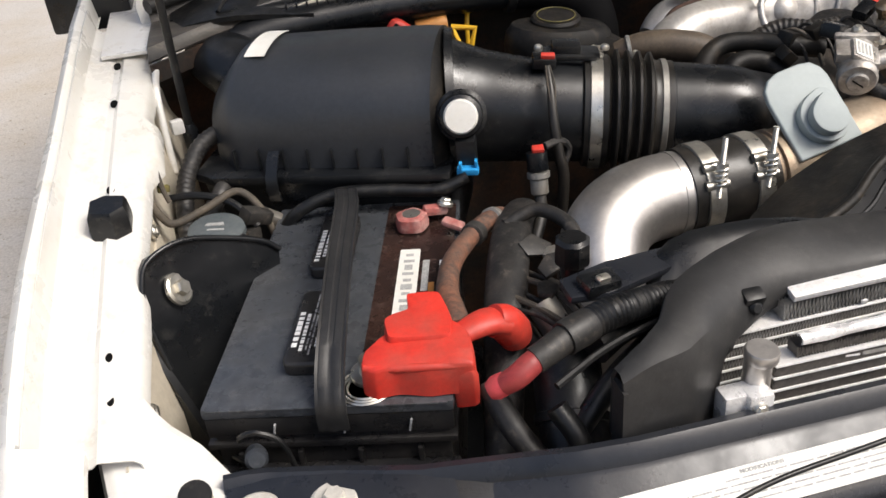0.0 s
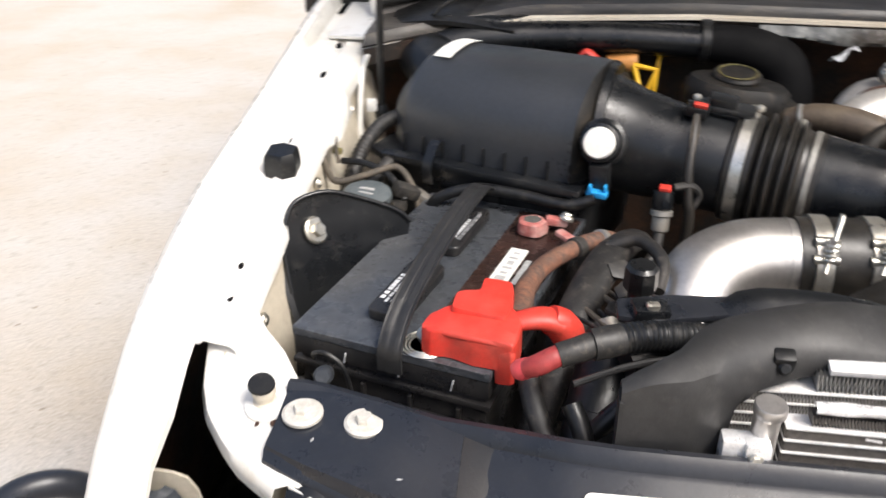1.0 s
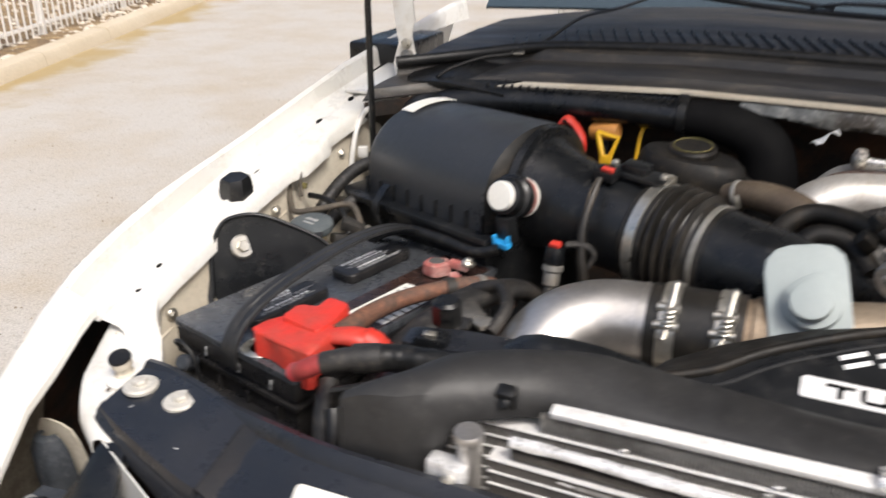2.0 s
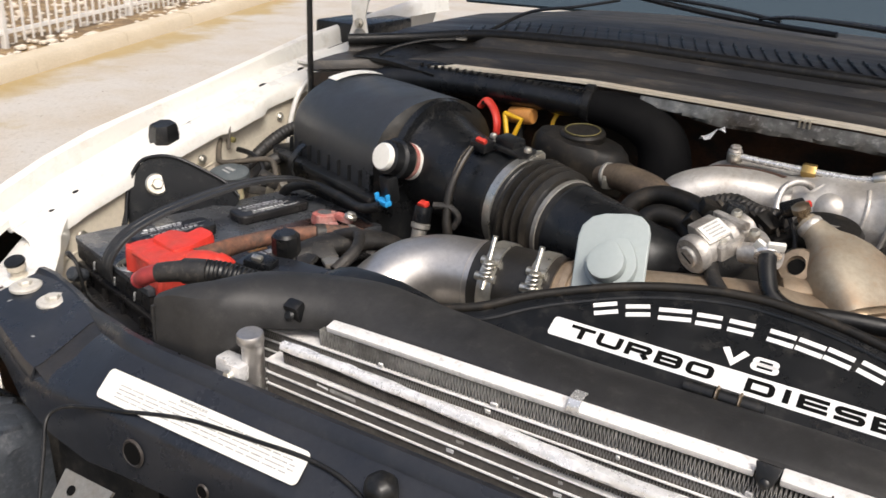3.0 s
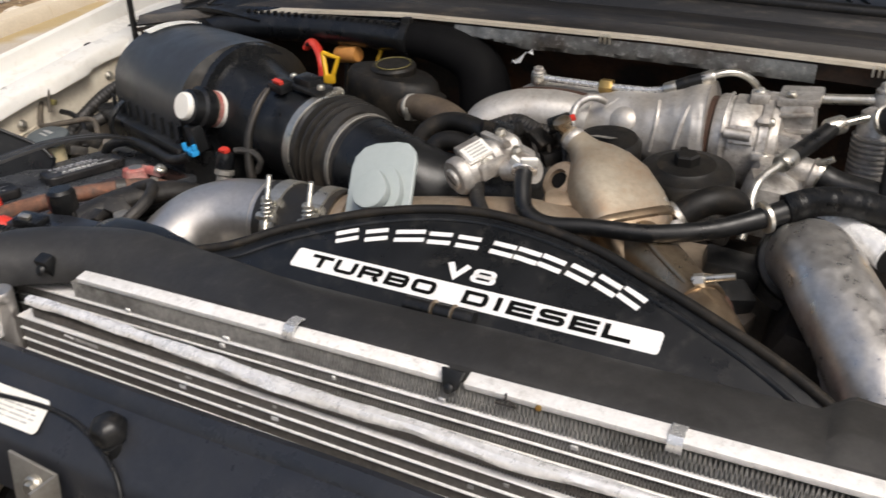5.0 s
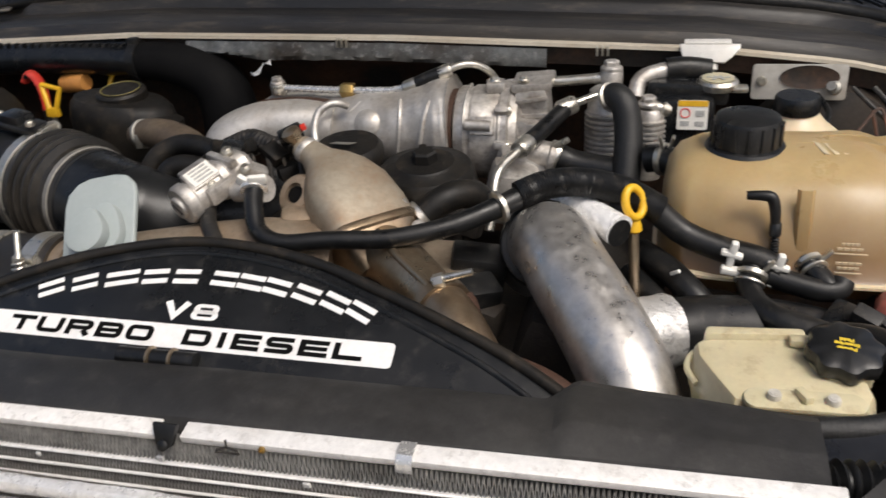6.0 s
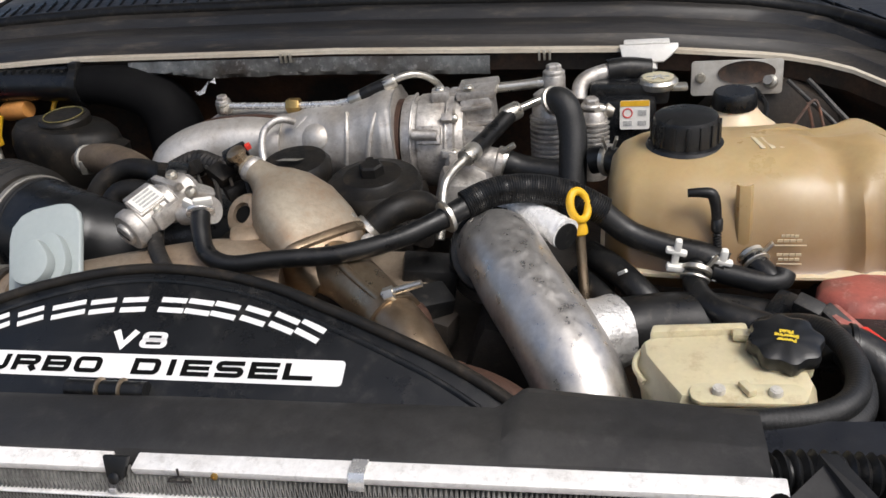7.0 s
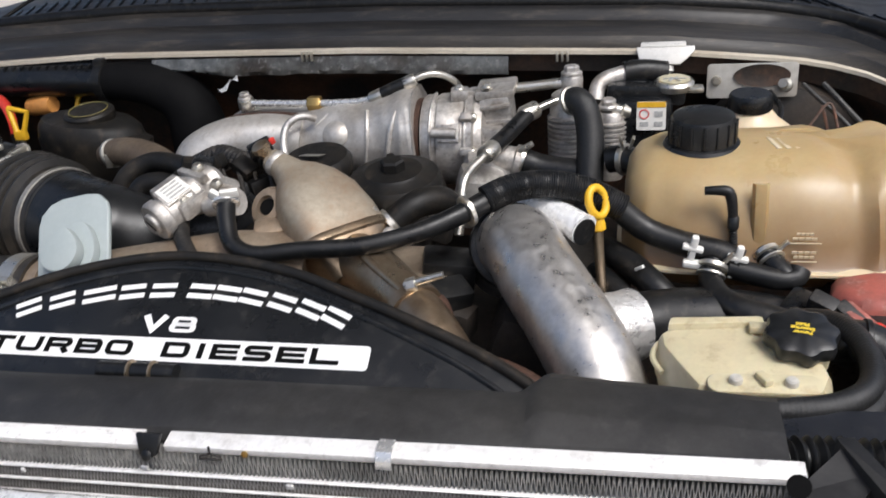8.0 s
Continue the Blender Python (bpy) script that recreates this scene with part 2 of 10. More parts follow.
YELLOWINK = material("yellow_print", (0.70, 0.52, 0.04), 0.5, grain=0.1, bump=0.0)
REDINK = material("red_print", (0.62, 0.06, 0.05), 0.5, grain=0.1, bump=0.0)
BRAID = material("braided_hose_cover", (0.008, 0.0085, 0.009), 0.42, spot=(0.026, 0.026, 0.026), spot_scale=30, spot_amount=0.5, fleck=0.35, fleck_color=(0.06, 0.057, 0.052), fleck_scale=500, grain=0.5, grain_scale=900, bump=0.3, bump_scale=1600)
GRIMY = material("grimy_black_plastic", (0.0075, 0.0072, 0.0068), 0.5, spot=(0.026, 0.021, 0.015), spot_scale=26, spot_amount=0.6, grain=0.25, bump=0.25, fleck=0.3, fleck_color=(0.08, 0.06, 0.04), fleck_scale=70, spec=0.3)
WIRE = material("dusty_wire", (0.065, 0.055, 0.043), 0.7, spot=(0.14, 0.11, 0.075), spot_scale=40, spot_amount=0.6, grain=0.3, bump=0.2)
HARNESS = material("grimy_taped_harness", (0.011, 0.0105, 0.010), 0.55, spot=(0.055, 0.045, 0.036), spot_scale=34, spot_amount=0.5, grain=0.35, bump=0.5, bump_scale=160, fleck=0.4, fleck_color=(0.13, 0.11, 0.09), fleck_scale=120)
COWL = material("weathered_cowl_plastic", (0.022, 0.022, 0.023), 0.44, spot=(0.085, 0.074, 0.06), spot_scale=5, spot_amount=0.6, fleck=0.35, fleck_color=(0.15, 0.125, 0.095), fleck_scale=40, rough_var=0.18, grain=0.2, bump=0.1, stretch=(0.4, 2.0, 2.0))
GLASS = material("windscreen_glass", (0.035, 0.055, 0.068), 0.05, grain=0.02, bump=0.0, coat=0.6, rough_var=0.02)
STEPDUST = material("dull_brown_dusted_paint", (0.017, 0.0172, 0.0185), 0.45, spot=(0.036, 0.030, 0.025), spot_scale=30, spot_amount=0.6, grain=0.2, bump=0.15)
DUSTSTEEL = material("brown_dusted_steel", (0.026, 0.025, 0.025), 0.5, spot=(0.07, 0.050, 0.036), spot_scale=20, spot_amount=0.6, grain=0.2, bump=0.15)
CONCRETE = material("pale_lot_surface", (0.475, 0.445, 0.40), 0.85, spot=(0.42, 0.355, 0.27), spot_scale=1.3, spot_amount=0.8, grain=0.25, grain_scale=90, bump=0.6, bump_scale=130, fleck=0.6, fleck_color=(0.31, 0.275, 0.225), fleck_scale=26)


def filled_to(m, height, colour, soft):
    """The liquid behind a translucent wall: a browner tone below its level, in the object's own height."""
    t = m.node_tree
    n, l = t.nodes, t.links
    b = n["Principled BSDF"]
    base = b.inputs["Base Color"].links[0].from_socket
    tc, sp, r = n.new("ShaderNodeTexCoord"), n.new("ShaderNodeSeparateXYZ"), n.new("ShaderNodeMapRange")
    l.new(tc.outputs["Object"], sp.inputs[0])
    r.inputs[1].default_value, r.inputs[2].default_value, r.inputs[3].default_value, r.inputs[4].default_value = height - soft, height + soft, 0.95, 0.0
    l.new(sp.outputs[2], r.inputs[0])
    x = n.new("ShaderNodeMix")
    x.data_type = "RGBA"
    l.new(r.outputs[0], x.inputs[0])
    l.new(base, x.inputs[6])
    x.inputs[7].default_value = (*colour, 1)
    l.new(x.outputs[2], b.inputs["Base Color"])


def stain_along(m, normal, offset, colour):
    """Ochre moss stain that lies along one line of the ground, with a ragged edge."""
    t = m.node_tree
    n, l = t.nodes, t.links
    b = n["Principled BSDF"]
    base = b.inputs["Base Color"].links[0].from_socket
    tc = n.new("ShaderNodeTexCoord")
    d = n.new("ShaderNodeVectorMath")
    d.operation = "DOT_PRODUCT"
    d.inputs[1].default_value = normal
    l.new(tc.outputs["Object"], d.inputs[0])
    ns = n.new("ShaderNodeTexNoise")
    ns.inputs["Scale"].default_value, ns.inputs["Detail"].default_value = 1.6, 7
    l.new(tc.outputs["Object"], ns.inputs["Vector"])
    k = n.new("ShaderNodeMath")
    k.operation = "MULTIPLY_ADD"
    k.inputs[1].default_value, k.inputs[2].default_value = 1.9, -0.95 - offset
    l.new(ns.outputs["Fac"], k.inputs[0])
    s_ = n.new("ShaderNodeMath")
    s_.operation = "ADD"
    l.new(d.outputs["Value"], s_.inputs[0])
    l.new(k.outputs[0], s_.inputs[1])
    r = n.new("ShaderNodeMapRange")
    r.inputs[1].default_value, r.inputs[2].default_value, r.inputs[3].default_value, r.inputs[4].default_value = -0.42, 0.0, 0.0, 0.85
    l.new(s_.outputs[0], r.inputs[0])
    x = n.new("ShaderNodeMix")
    x.data_type = "RGBA"
    l.new(r.outputs[0], x.inputs[0])
    l.new(base, x.inputs[6])
    x.inputs[7].default_value = (*colour, 1)
    l.new(x.outputs[2], b.inputs["Base Color"])

KERB = material("weathered_kerb_concrete", (0.58, 0.50, 0.375), 0.85, spot=(0.48, 0.40, 0.28), spot_scale=1.6, spot_amount=0.6, grain=0.1, grain_scale=60, bump=0.3, bump_scale=80)
MULCH = material("brown_mulch", (0.16, 0.105, 0.055), 0.95, spot=(0.42, 0.30, 0.15), spot_scale=5, spot_amount=0.7, grain=0.5, grain_scale=40, bump=1.0, bump_scale=30)
PEBBLE = material("loose_lot_stone", (0.40, 0.35, 0.28), 0.85, spot=(0.16, 0.12, 0.08), spot_scale=9, spot_amount=1.0, grain=0.2, bump=0.2, fleck=0.9, fleck_color=(0.66, 0.61, 0.53), fleck_scale=14)
STONE = material("pale_stone", (0.72, 0.65, 0.54), 0.8, spot=(0.45, 0.36, 0.27), spot_scale=20, spot_amount=0.5, grain=0.1, bump=0.2, random_tint=0.2)
FENCE = material("white_fence_paint", (0.80, 0.78, 0.74), 0.5, spot=(0.6, 0.55, 0.48), spot_scale=6, spot_amount=0.4, grain=0.04, bump=0.08)


# ---------------------------------------------------------------- mesh helpers
def slab_bm(points, normal, depth):
    """A flat plate with the given outline, its back pushed away from the normal."""
    n = V(normal).normalized()
    return loft_bm([[V(p) for p in points], [V(p) - n * depth for p in points]])


def thing(name, at, label, category, group="", kind=""):
    ob = new(name)
    ob.empty_display_size = 0.02
    ob.location = at
    ob.matrix_world = Matrix.Translation(at)
    return tagged(ob, label, category, group, kind)


def origin_of(ob):
    p = Vector((0, 0, 0))
    while ob:
        p += ob.location
        ob = ob.parent
    return p


def part(name, bm, mat, parent=None, label="", smooth=True, angle=38):
    """Links a bmesh, built in world metres, as one mesh object under its thing."""
    me = bpy.data.meshes.new(name)
    bmesh.ops.recalc_face_normals(bm, faces=bm.faces[:])
    if parent:
        bmesh.ops.translate(bm, vec=-origin_of(parent), verts=bm.verts[:])
    if smooth:
        lim = radians(angle)
        for f in bm.faces:
            f.smooth = True
        for e in bm.edges:
            e.smooth = not (len(e.link_faces) == 2 and e.calc_face_angle(0) > lim)
    bm.to_mesh(me)
    bm.free()
    me.materials.append(mat)
    ob = new(name, me)
    if parent:
        ob.parent = parent
    if label:
        ob["label"] = label
    return ob


def V(*a):
    return Vector(a if len(a) > 1 else a[0])


def spline(pts, n=8):
    p = [V(q) for q in pts]
    if len(p) == 2 or n <= 1:
        return p, [i for i in range(len(p))]
    out, par = [], []
    for i in range(len(p) - 1):
        a, b, c, d = p[max(i - 1, 0)], p[i], p[i + 1], p[min(i + 2, len(p) - 1)]
        for k in range(n):
            t = k / n
            out.append(0.5 * ((2 * b) + (c - a) * t + (2 * a - 5 * b + 4 * c - d) * t * t + (3 * b - a - 3 * c + d) * t ** 3))
            par.append(i + t)
    out.append(p[-1])
    par.append(len(p) - 1)
    return out, par


def sweep(bm, pts, radius, seg=14, n=8, cap=True, squash=(1, 1), wave=None, up=(0, 0, 1), hole=0.0):
    """A round or oval section swept along a smooth line; wave=(pitch, depth) makes corrugations."""
    line, par = spline(pts, n)
    if wave:
        step = wave[0] / 4
        dense, dpar, s = [], [], 0.0
        for i in range(len(line) - 1):
            a, b = line[i], line[i + 1]
            m = max(1, round((b - a).length / step))
            for k in range(m):
                dense.append(a.lerp(b, k / m))
                dpar.append(par[i] + (par[i + 1] - par[i]) * k / m)
        dense.append(line[-1])
        dpar.append(par[-1])
        line, par = dense, dpar
    rad = radius if isinstance(radius, (list, tuple)) else [radius] * len(pts)
    rings, dist, side = [], 0.0, None
    for i, p in enumerate(line):
        t = (line[min(i + 1, len(line) - 1)] - line[max(i - 1, 0)]).normalized()
        if side is None:
            side = V(up).cross(t)
            if side.length < 0.05:
                side = V(1, 0, 0).cross(t)
            side.normalize()
        else:
            side = (side - t * side.dot(t)).normalized()
        nrm = t.cross(side)
        k = min(int(par[i]), len(rad) - 2)
        r = rad[k] + (rad[k + 1] - rad[k]) * (par[i] - k)
        if i:
            dist += (p - line[i - 1]).length
        if wave:
            r += wave[1] * math.cos(2 * math.pi * dist / wave[0])
        rings.append([bm.verts.new(p + side * math.cos(a) * r * squash[0] + nrm * math.sin(a) * r * squash[1])
                      for a in (2 * math.pi * j / seg for j in range(seg))])
    for a, b in zip(rings, rings[1:]):
        for j in range(seg):
            bm.faces.new((a[j], a[(j + 1) % seg], b[(j + 1) % seg], b[j]))
    if cap:
        bm.faces.new(rings[0])
        bm.faces.new(rings[-1])
    return bm


def tube(name, pts, radius, mat, parent=None, label="", **kw):
    return part(name, sweep(bmesh.new(), pts, radius, **kw), mat, parent, label)


def frame_of(origin, axis, up=(0, 0, 1)):
    z = V(axis).normalized()
    x = V(up).cross(z)
    if x.length < 0.05:
        x = V(1, 0, 0)
        x = (x - z * x.dot(z))
    x.normalize()
    y = z.cross(x)
    m = Matrix((x, y, z)).transposed().to_4x4()
    m.translation = V(origin)
    return m


def lathe_bm(profile, origin, axis=(0, 0, 1), seg=28, lobes=0, lobe=0.0, scale=(1, 1), bm=None):
    """Turns (radius, height) pairs round an axis; lobes give a knobbed rim."""
    bm = bm or bmesh.new()
    m = frame_of(origin, axis)
    rings = []
    for r, h in profile:
        if r < 1e-6:
            rings.append([bm.verts.new(m @ V(0, 0, h))])
            continue
        ring = []
        for j in range(seg):
            a = 2 * math.pi * j / seg
            q = r * (1 + (lobe * math.cos(lobes * a) if lobes else 0))
            ring.append(bm.verts.new(m @ V(q * math.cos(a) * scale[0], q * math.sin(a) * scale[1], h)))
        rings.append(ring)
    for a, b in zip(rings, rings[1:]):
        if len(a) == 1 and len(b) == 1:
            continue
        for j in range(seg):
            k = (j + 1) % seg
            if len(a) == 1:
                bm.faces.new((a[0], b[j], b[k]))
            elif len(b) == 1:
                bm.faces.new((a[j], a[k], b[0]))
            else:
                bm.faces.new((a[j], a[k], b[k], b[j]))
    if len(rings[0]) > 1:
        bm.faces.new(rings[0])
    if len(rings[-1]) > 1:
        bm.faces.new(rings[-1])
    return bm


def lathe(name, profile, origin, axis, mat, parent=None, label="", **kw):
    return part(name, lathe_bm(profile, origin, axis, **kw), mat, parent, label)


def bevelled(bm, width, segments=2):
    if width:
        es = [e for e in bm.edges if len(e.link_faces) == 2 and e.calc_face_angle(0) > 0.5]
        bmesh.ops.bevel(bm, geom=es, offset=width, segments=segments, profile=0.6, affect="EDGES", clamp_overlap=True)
    return bm


def box_bm(size, m, bevel=0.003, bm=None, segments=2):
    b = bmesh.new()
    bmesh.ops.create_cube(b, size=1, matrix=Matrix.Diagonal((*size, 1)))
    bevelled(b, bevel, segments)
    b.transform(m)
    if bm is None:
        return b
    tmp = bpy.data.meshes.new("tmp")
    b.to_mesh(tmp)
    b.free()
    bm.from_mesh(tmp)
    bpy.data.meshes.remove(tmp)
    return bm


def box(name, size, m, mat, parent=None, label="", bevel=0.003):
    return part(name, box_bm(size, m, bevel), mat, parent, label)


def prism_bm(outline, depth, m, bevel=0.002, segments=2):
    """A flat outline (x, y) given thickness along its z, then put in place by m."""
    b = bmesh.new()
    lo = [b.verts.new((x, y, 0)) for x, y in outline]
    hi = [b.verts.new((x, y, depth)) for x, y in outline]
    b.faces.new(lo)
    b.faces.new(hi)
    k = len(lo)
    for i in range(k):
        b.faces.new((lo[i], lo[(i + 1) % k], hi[(i + 1) % k], hi[i]))
    bmesh.ops.recalc_face_normals(b, faces=b.faces[:])
    bevelled(b, bevel, segments)
    b.transform(m)
    return b


def sheet_bm(rows, thick=0.0015, bm=None):
    """A pressed sheet through rows of points, with thickness."""
    bm = bm or bmesh.new()
    P = [[V(p) for p in r] for r in rows]
    nr, nc = len(P), len(P[0])

    def normal(i, j):
        a = P[min(i + 1, nr - 1)][j] - P[max(i - 1, 0)][j]
        b = P[i][min(j + 1, nc - 1)] - P[i][max(j - 1, 0)]
        q = a.cross(b)
        return q.normalized() if q.length > 1e-9 else V(0, 0, 1)

    top = [[bm.verts.new(P[i][j]) for j in range(nc)] for i in range(nr)]
    bot = [[bm.verts.new(P[i][j] - normal(i, j) * thick) for j in range(nc)] for i in range(nr)]
    for i in range(nr - 1):
        for j in range(nc - 1):
            bm.faces.new((top[i][j], top[i][j + 1], top[i + 1][j + 1], top[i + 1][j]))
            bm.faces.new((bot[i][j], bot[i + 1][j], bot[i + 1][j + 1], bot[i][j + 1]))
    for i in range(nr - 1):
        bm.faces.new((top[i][0], top[i + 1][0], bot[i + 1][0], bot[i][0]))
        bm.faces.new((top[i][-1], bot[i][-1], bot[i + 1][-1], top[i + 1][-1]))
    for j in range(nc - 1):
        bm.faces.new((top[0][j], bot[0][j], bot[0][j + 1], top[0][j + 1]))
        bm.faces.new((top[-1][j], top[-1][j + 1], bot[-1][j + 1], bot[-1][j]))
    return bm


def loft_bm(rings, cap=True, bm=None):
    bm = bm or bmesh.new()
    vs = [[bm.verts.new(V(p)) for p in r] for r in rings]
    k = len(vs[0])
    for a, b in zip(vs, vs[1:]):
        for j in range(k):
            bm.faces.new((a[j], a[(j + 1) % k], b[(j + 1) % k], b[j]))
    if cap:
        bm.faces.new(vs[0])
        bm.faces.new(vs[-1])
    return bm


def rounded(w, h, r, n=5):
    """Outline of a rounded rectangle about the origin."""
    pts = []
    for cx, cy, a0 in ((w / 2 - r, h / 2 - r, 0), (-w / 2 + r, h / 2 - r, 90), (-w / 2 + r, -h / 2 + r, 180), (w / 2 - r, -h / 2 + r, 270)):
        for i in range(n + 1):
            a = radians(a0 + 90 * i / n)
            pts.append((cx + r * math.cos(a), cy + r * math.sin(a)))
    return pts


def lettering(name, body, m, size, mat, parent, label="", wide=1.0, extrude=0.0006):
    cu = bpy.data.curves.new(name, "FONT")
    cu.body, cu.size, cu.extrude, cu.align_x, cu.align_y, cu.offset = body, size, extrude, "CENTER", "CENTER", size * 0.055
    cu.resolution_u = 3
    tmp = new(name, cu)
    bpy.context.view_layer.update()
    me = bpy.data.meshes.new_from_object(tmp.evaluated_get(bpy.context.evaluated_depsgraph_get()))
    bpy.data.objects.remove(tmp)
    bm = bmesh.new()
    bm.from_mesh(me)
    bpy.data.meshes.remove(me)
    bm.transform(m @ Matrix.Diagonal((wide, 1, 1, 1)))
    return part(name, bm, mat, parent, label, smooth=False)


def bolt(name, at, axis, r, mat, parent=None, washer=0.0, label=""):
    """A hexagon head with a flange or washer."""
    m = V(at)
    bm = lathe_bm([(r, 0.0), (r, r * 0.85), (r * 0.85, r * 1.05), (0, r * 1.05)], m, axis, seg=6)
    lathe_bm([(washer or r * 1.35, -0.0015), (washer or r * 1.35, 0.0012), ((washer or r * 1.35) * 0.85, 0.0028), (0, 0.0028)], m, axis, seg=20, bm=bm)
    return part(name, bm, mat, parent, label, angle=25)


def clamp_band(name, at, axis, r, width, mat, parent=None, label="", squash=(1, 1)):
    bm = lathe_bm([(r, -width / 2), (r + 0.0016, -width / 2 + 0.0008), (r + 0.0016, width / 2 - 0.0008), (r, width / 2)], at, axis, seg=32, scale=squash)
    return part(name, bm, mat, parent, label)


# ---------------------------------------------------------------- ground, kerb, bed, fence
def grid_rows(x0, x1, y0, y1, nx, ny, f):
    return [[(x0 + (x1 - x0) * i / nx, y0 + (y1 - y0) * j / ny, f(x0 + (x1 - x0) * i / nx, y0 + (y1 - y0) * j / ny)) for i in range(nx + 1)] for j in range(ny + 1)]


ground = part("ground", sheet_bm(grid_rows(-400, 400, -400, 400, 8, 8, lambda x, y: 0.0), -0.2), CONCRETE, smooth=False)
tagged(ground, "pale worn concrete parking lot surface", "ground", kind="structure")

KA, KD = V(-5.30, 0.85, 0), V(-0.400, 0.917, 0)      # a point of the kerb's foot, and its way
KN = V(-0.917, -0.400, 0)                            # away from the truck


def kerb_point(s, o, z):
    p = KA + KD * s + KN * o
    return (p.x, p.y, z)


kerb = thing("kerb", kerb_point(4, 0.2, 0), "long pale concrete kerb along the planting bed", "kerb", kind="structure")
random.seed(3)
for k in range(-6, 10):
    s0, s1 = k * 1.6 + 0.15 + 0.004, (k + 1) * 1.6 + 0.15 - 0.004
    prof = [(0.0, -0.05), (0.015, 0.10), (0.045, 0.135), (0.21, 0.145), (0.235, 0.12), (0.235, -0.05)]
    dz = random.uniform(-0.006, 0.006)
    part("kerbstone", loft_bm([[kerb_point(s, o, z + dz) for o, z in prof] for s in (s0, (s0 + s1) / 2, s1)]), KERB, kerb)

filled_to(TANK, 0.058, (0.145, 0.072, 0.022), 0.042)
stain_along(CONCRETE, tuple(KN), KA.dot(KN) - 0.10, (0.36, 0.26, 0.10))

bed = part("planting_bed", sheet_bm([[kerb_point(s, o, 0.10 + 0.05 * noise.noise(V(s, o * 1.3, 0)) + 0.02 * noise.noise(V(s * 4, o * 4, 2))) for o in (0.22, 0.4, 0.6, 0.9, 1.3, 1.8, 2.5, 3.5, 5, 7, 10, 16)]
                                     for s in [i * 0.4 - 10 for i in range(80)]], 0.1), MULCH)
tagged(bed, "brown mulch planting bed behind the fence", "planting bed", kind="structure")

bm = bmesh.new()
random.seed(5)
for i in range(1700):
    s, o = random.uniform(-6, 14), 0.26 + 3.4 * random.random() ** 1.8
    r = random.uniform(0.015, 0.05)
    c = V(kerb_point(s, o, 0.115))
    bmesh.ops.create_icosphere(bm, subdivisions=1, radius=r, matrix=Matrix.Translation(c) @ Matrix.Rotation(random.random() * 6, 4, "Z") @ Matrix.Diagonal((1.3, 0.9, 0.6, 1)))
stones = part("bed_stones", bm, STONE)
tagged(stones, "scattered pale stones and litter on the mulch", "stones", kind="stuff")


def picket_fence():
    f = thing("fence", kerb_point(4, 0.5, 0.1), "white metal picket fence standing behind the kerb", "fence")
    for z in (0.235, 1.05):
        a, b = V(kerb_point(-5, 0.62, z)), V(kerb_point(13, 0.62, z))
        part("rail", loft_bm([[p + KN * o + V(0, 0, h) for o, h in ((-.02, -.016), (.02, -.016), (.02, .016), (-.02, .016))] for p in (a, b)]), FENCE, f)
    yaw = math.atan2(KD.y, KD.x)
    pk = bevelled(box_bm((0.018, 0.018, 1.06), pose(0, 0, 0.53), 0.002), 0)
    first = part("picket", pk, FENCE)
    first.parent = f
    first.matrix_local = Matrix.Translation(V(kerb_point(-5, 0.59, 0.13)) - f.location) @ Matrix.Rotation(yaw, 4, "Z")
    for i in range(1, 128):
        s = -5 + i * 0.14
        if i % 17 == 12:
            continue
        o = new("picket", first.data)
        o.parent = f
        o.matrix_local = Matrix.Translation(V(kerb_point(s, 0.59, 0.13)) - f.location) @ Matrix.Rotation(yaw, 4, "Z")
    post = None
    for i in range(12, 128, 17):
        if post is None:
            ob = part("post", box_bm((0.055, 0.055, 1.3), pose(0, 0, 0.6), 0.005), FENCE)
            post = ob.data
            ob.parent = f
        else:
            ob = new("post", post)
            ob.parent = f
        ob.matrix_local = Matrix.Translation(V(kerb_point(-5 + i * 0.14, 0.61, 0.1)) - f.location) @ Matrix.Rotation(yaw, 4, "Z")


picket_fence()


def lot_pebbles():
    """Small loose stones scattered thinly over the lot beside the truck."""
    rng = np.random.default_rng(17)
    verts, faces = [], []
    for i in range(2600):
        x, y = -1.05 - 5.5 * rng.random() ** 1.4, -0.9 + 6.5 * rng.random()
        r = 0.0022 + 0.006 * rng.random() ** 4
        a = rng.random() * 6.28
        k = len(verts)
        for j in range(5):
            s = r * (0.75 + 0.5 * rng.random())
            verts.append((x + s * math.cos(a + j * 1.257), y + s * math.sin(a + j * 1.257), 0.0008))
        verts.append((x + r * 0.2, y, r * (0.5 + 0.5 * rng.random())))
        faces += [(k + j, k + (j + 1) % 5, k + 5) for j in range(5)]
    me = bpy.data.meshes.new("lot_pebbles")
    me.from_pydata(verts, [], faces)
    me.materials.append(PEBBLE)
    ob = new("lot_pebbles", me)
    tagged(ob, "small loose pale and brown stones on the lot", "gravel", kind="stuff")


lot_pebbles()


# ---------------------------------------------------------------- truck body round the bay
def crest(y):
    """Height of the fender's crest along the truck."""
    return float(np.interp(y, (-0.5, -0.35, -0.2, -0.13, -0.06, 0.0, 0.05, 0.11, 0.18, 0.26, 0.34, 0.47, 0.6, 1.0), (0.55, 0.775, 0.962, 1.055, 1.130, 1.175, 1.204, 1.2255, 1.2455, 1.260, 1.2735, 1.299, 1.3245, 1.37)))


def shelf(y):
    return float(np.interp(y, (-0.1, 0.077, 0.112, 0.306, 0.458, 0.9), (1.12, 1.178, 1.192, 1.241, 1.271, 1.33)))


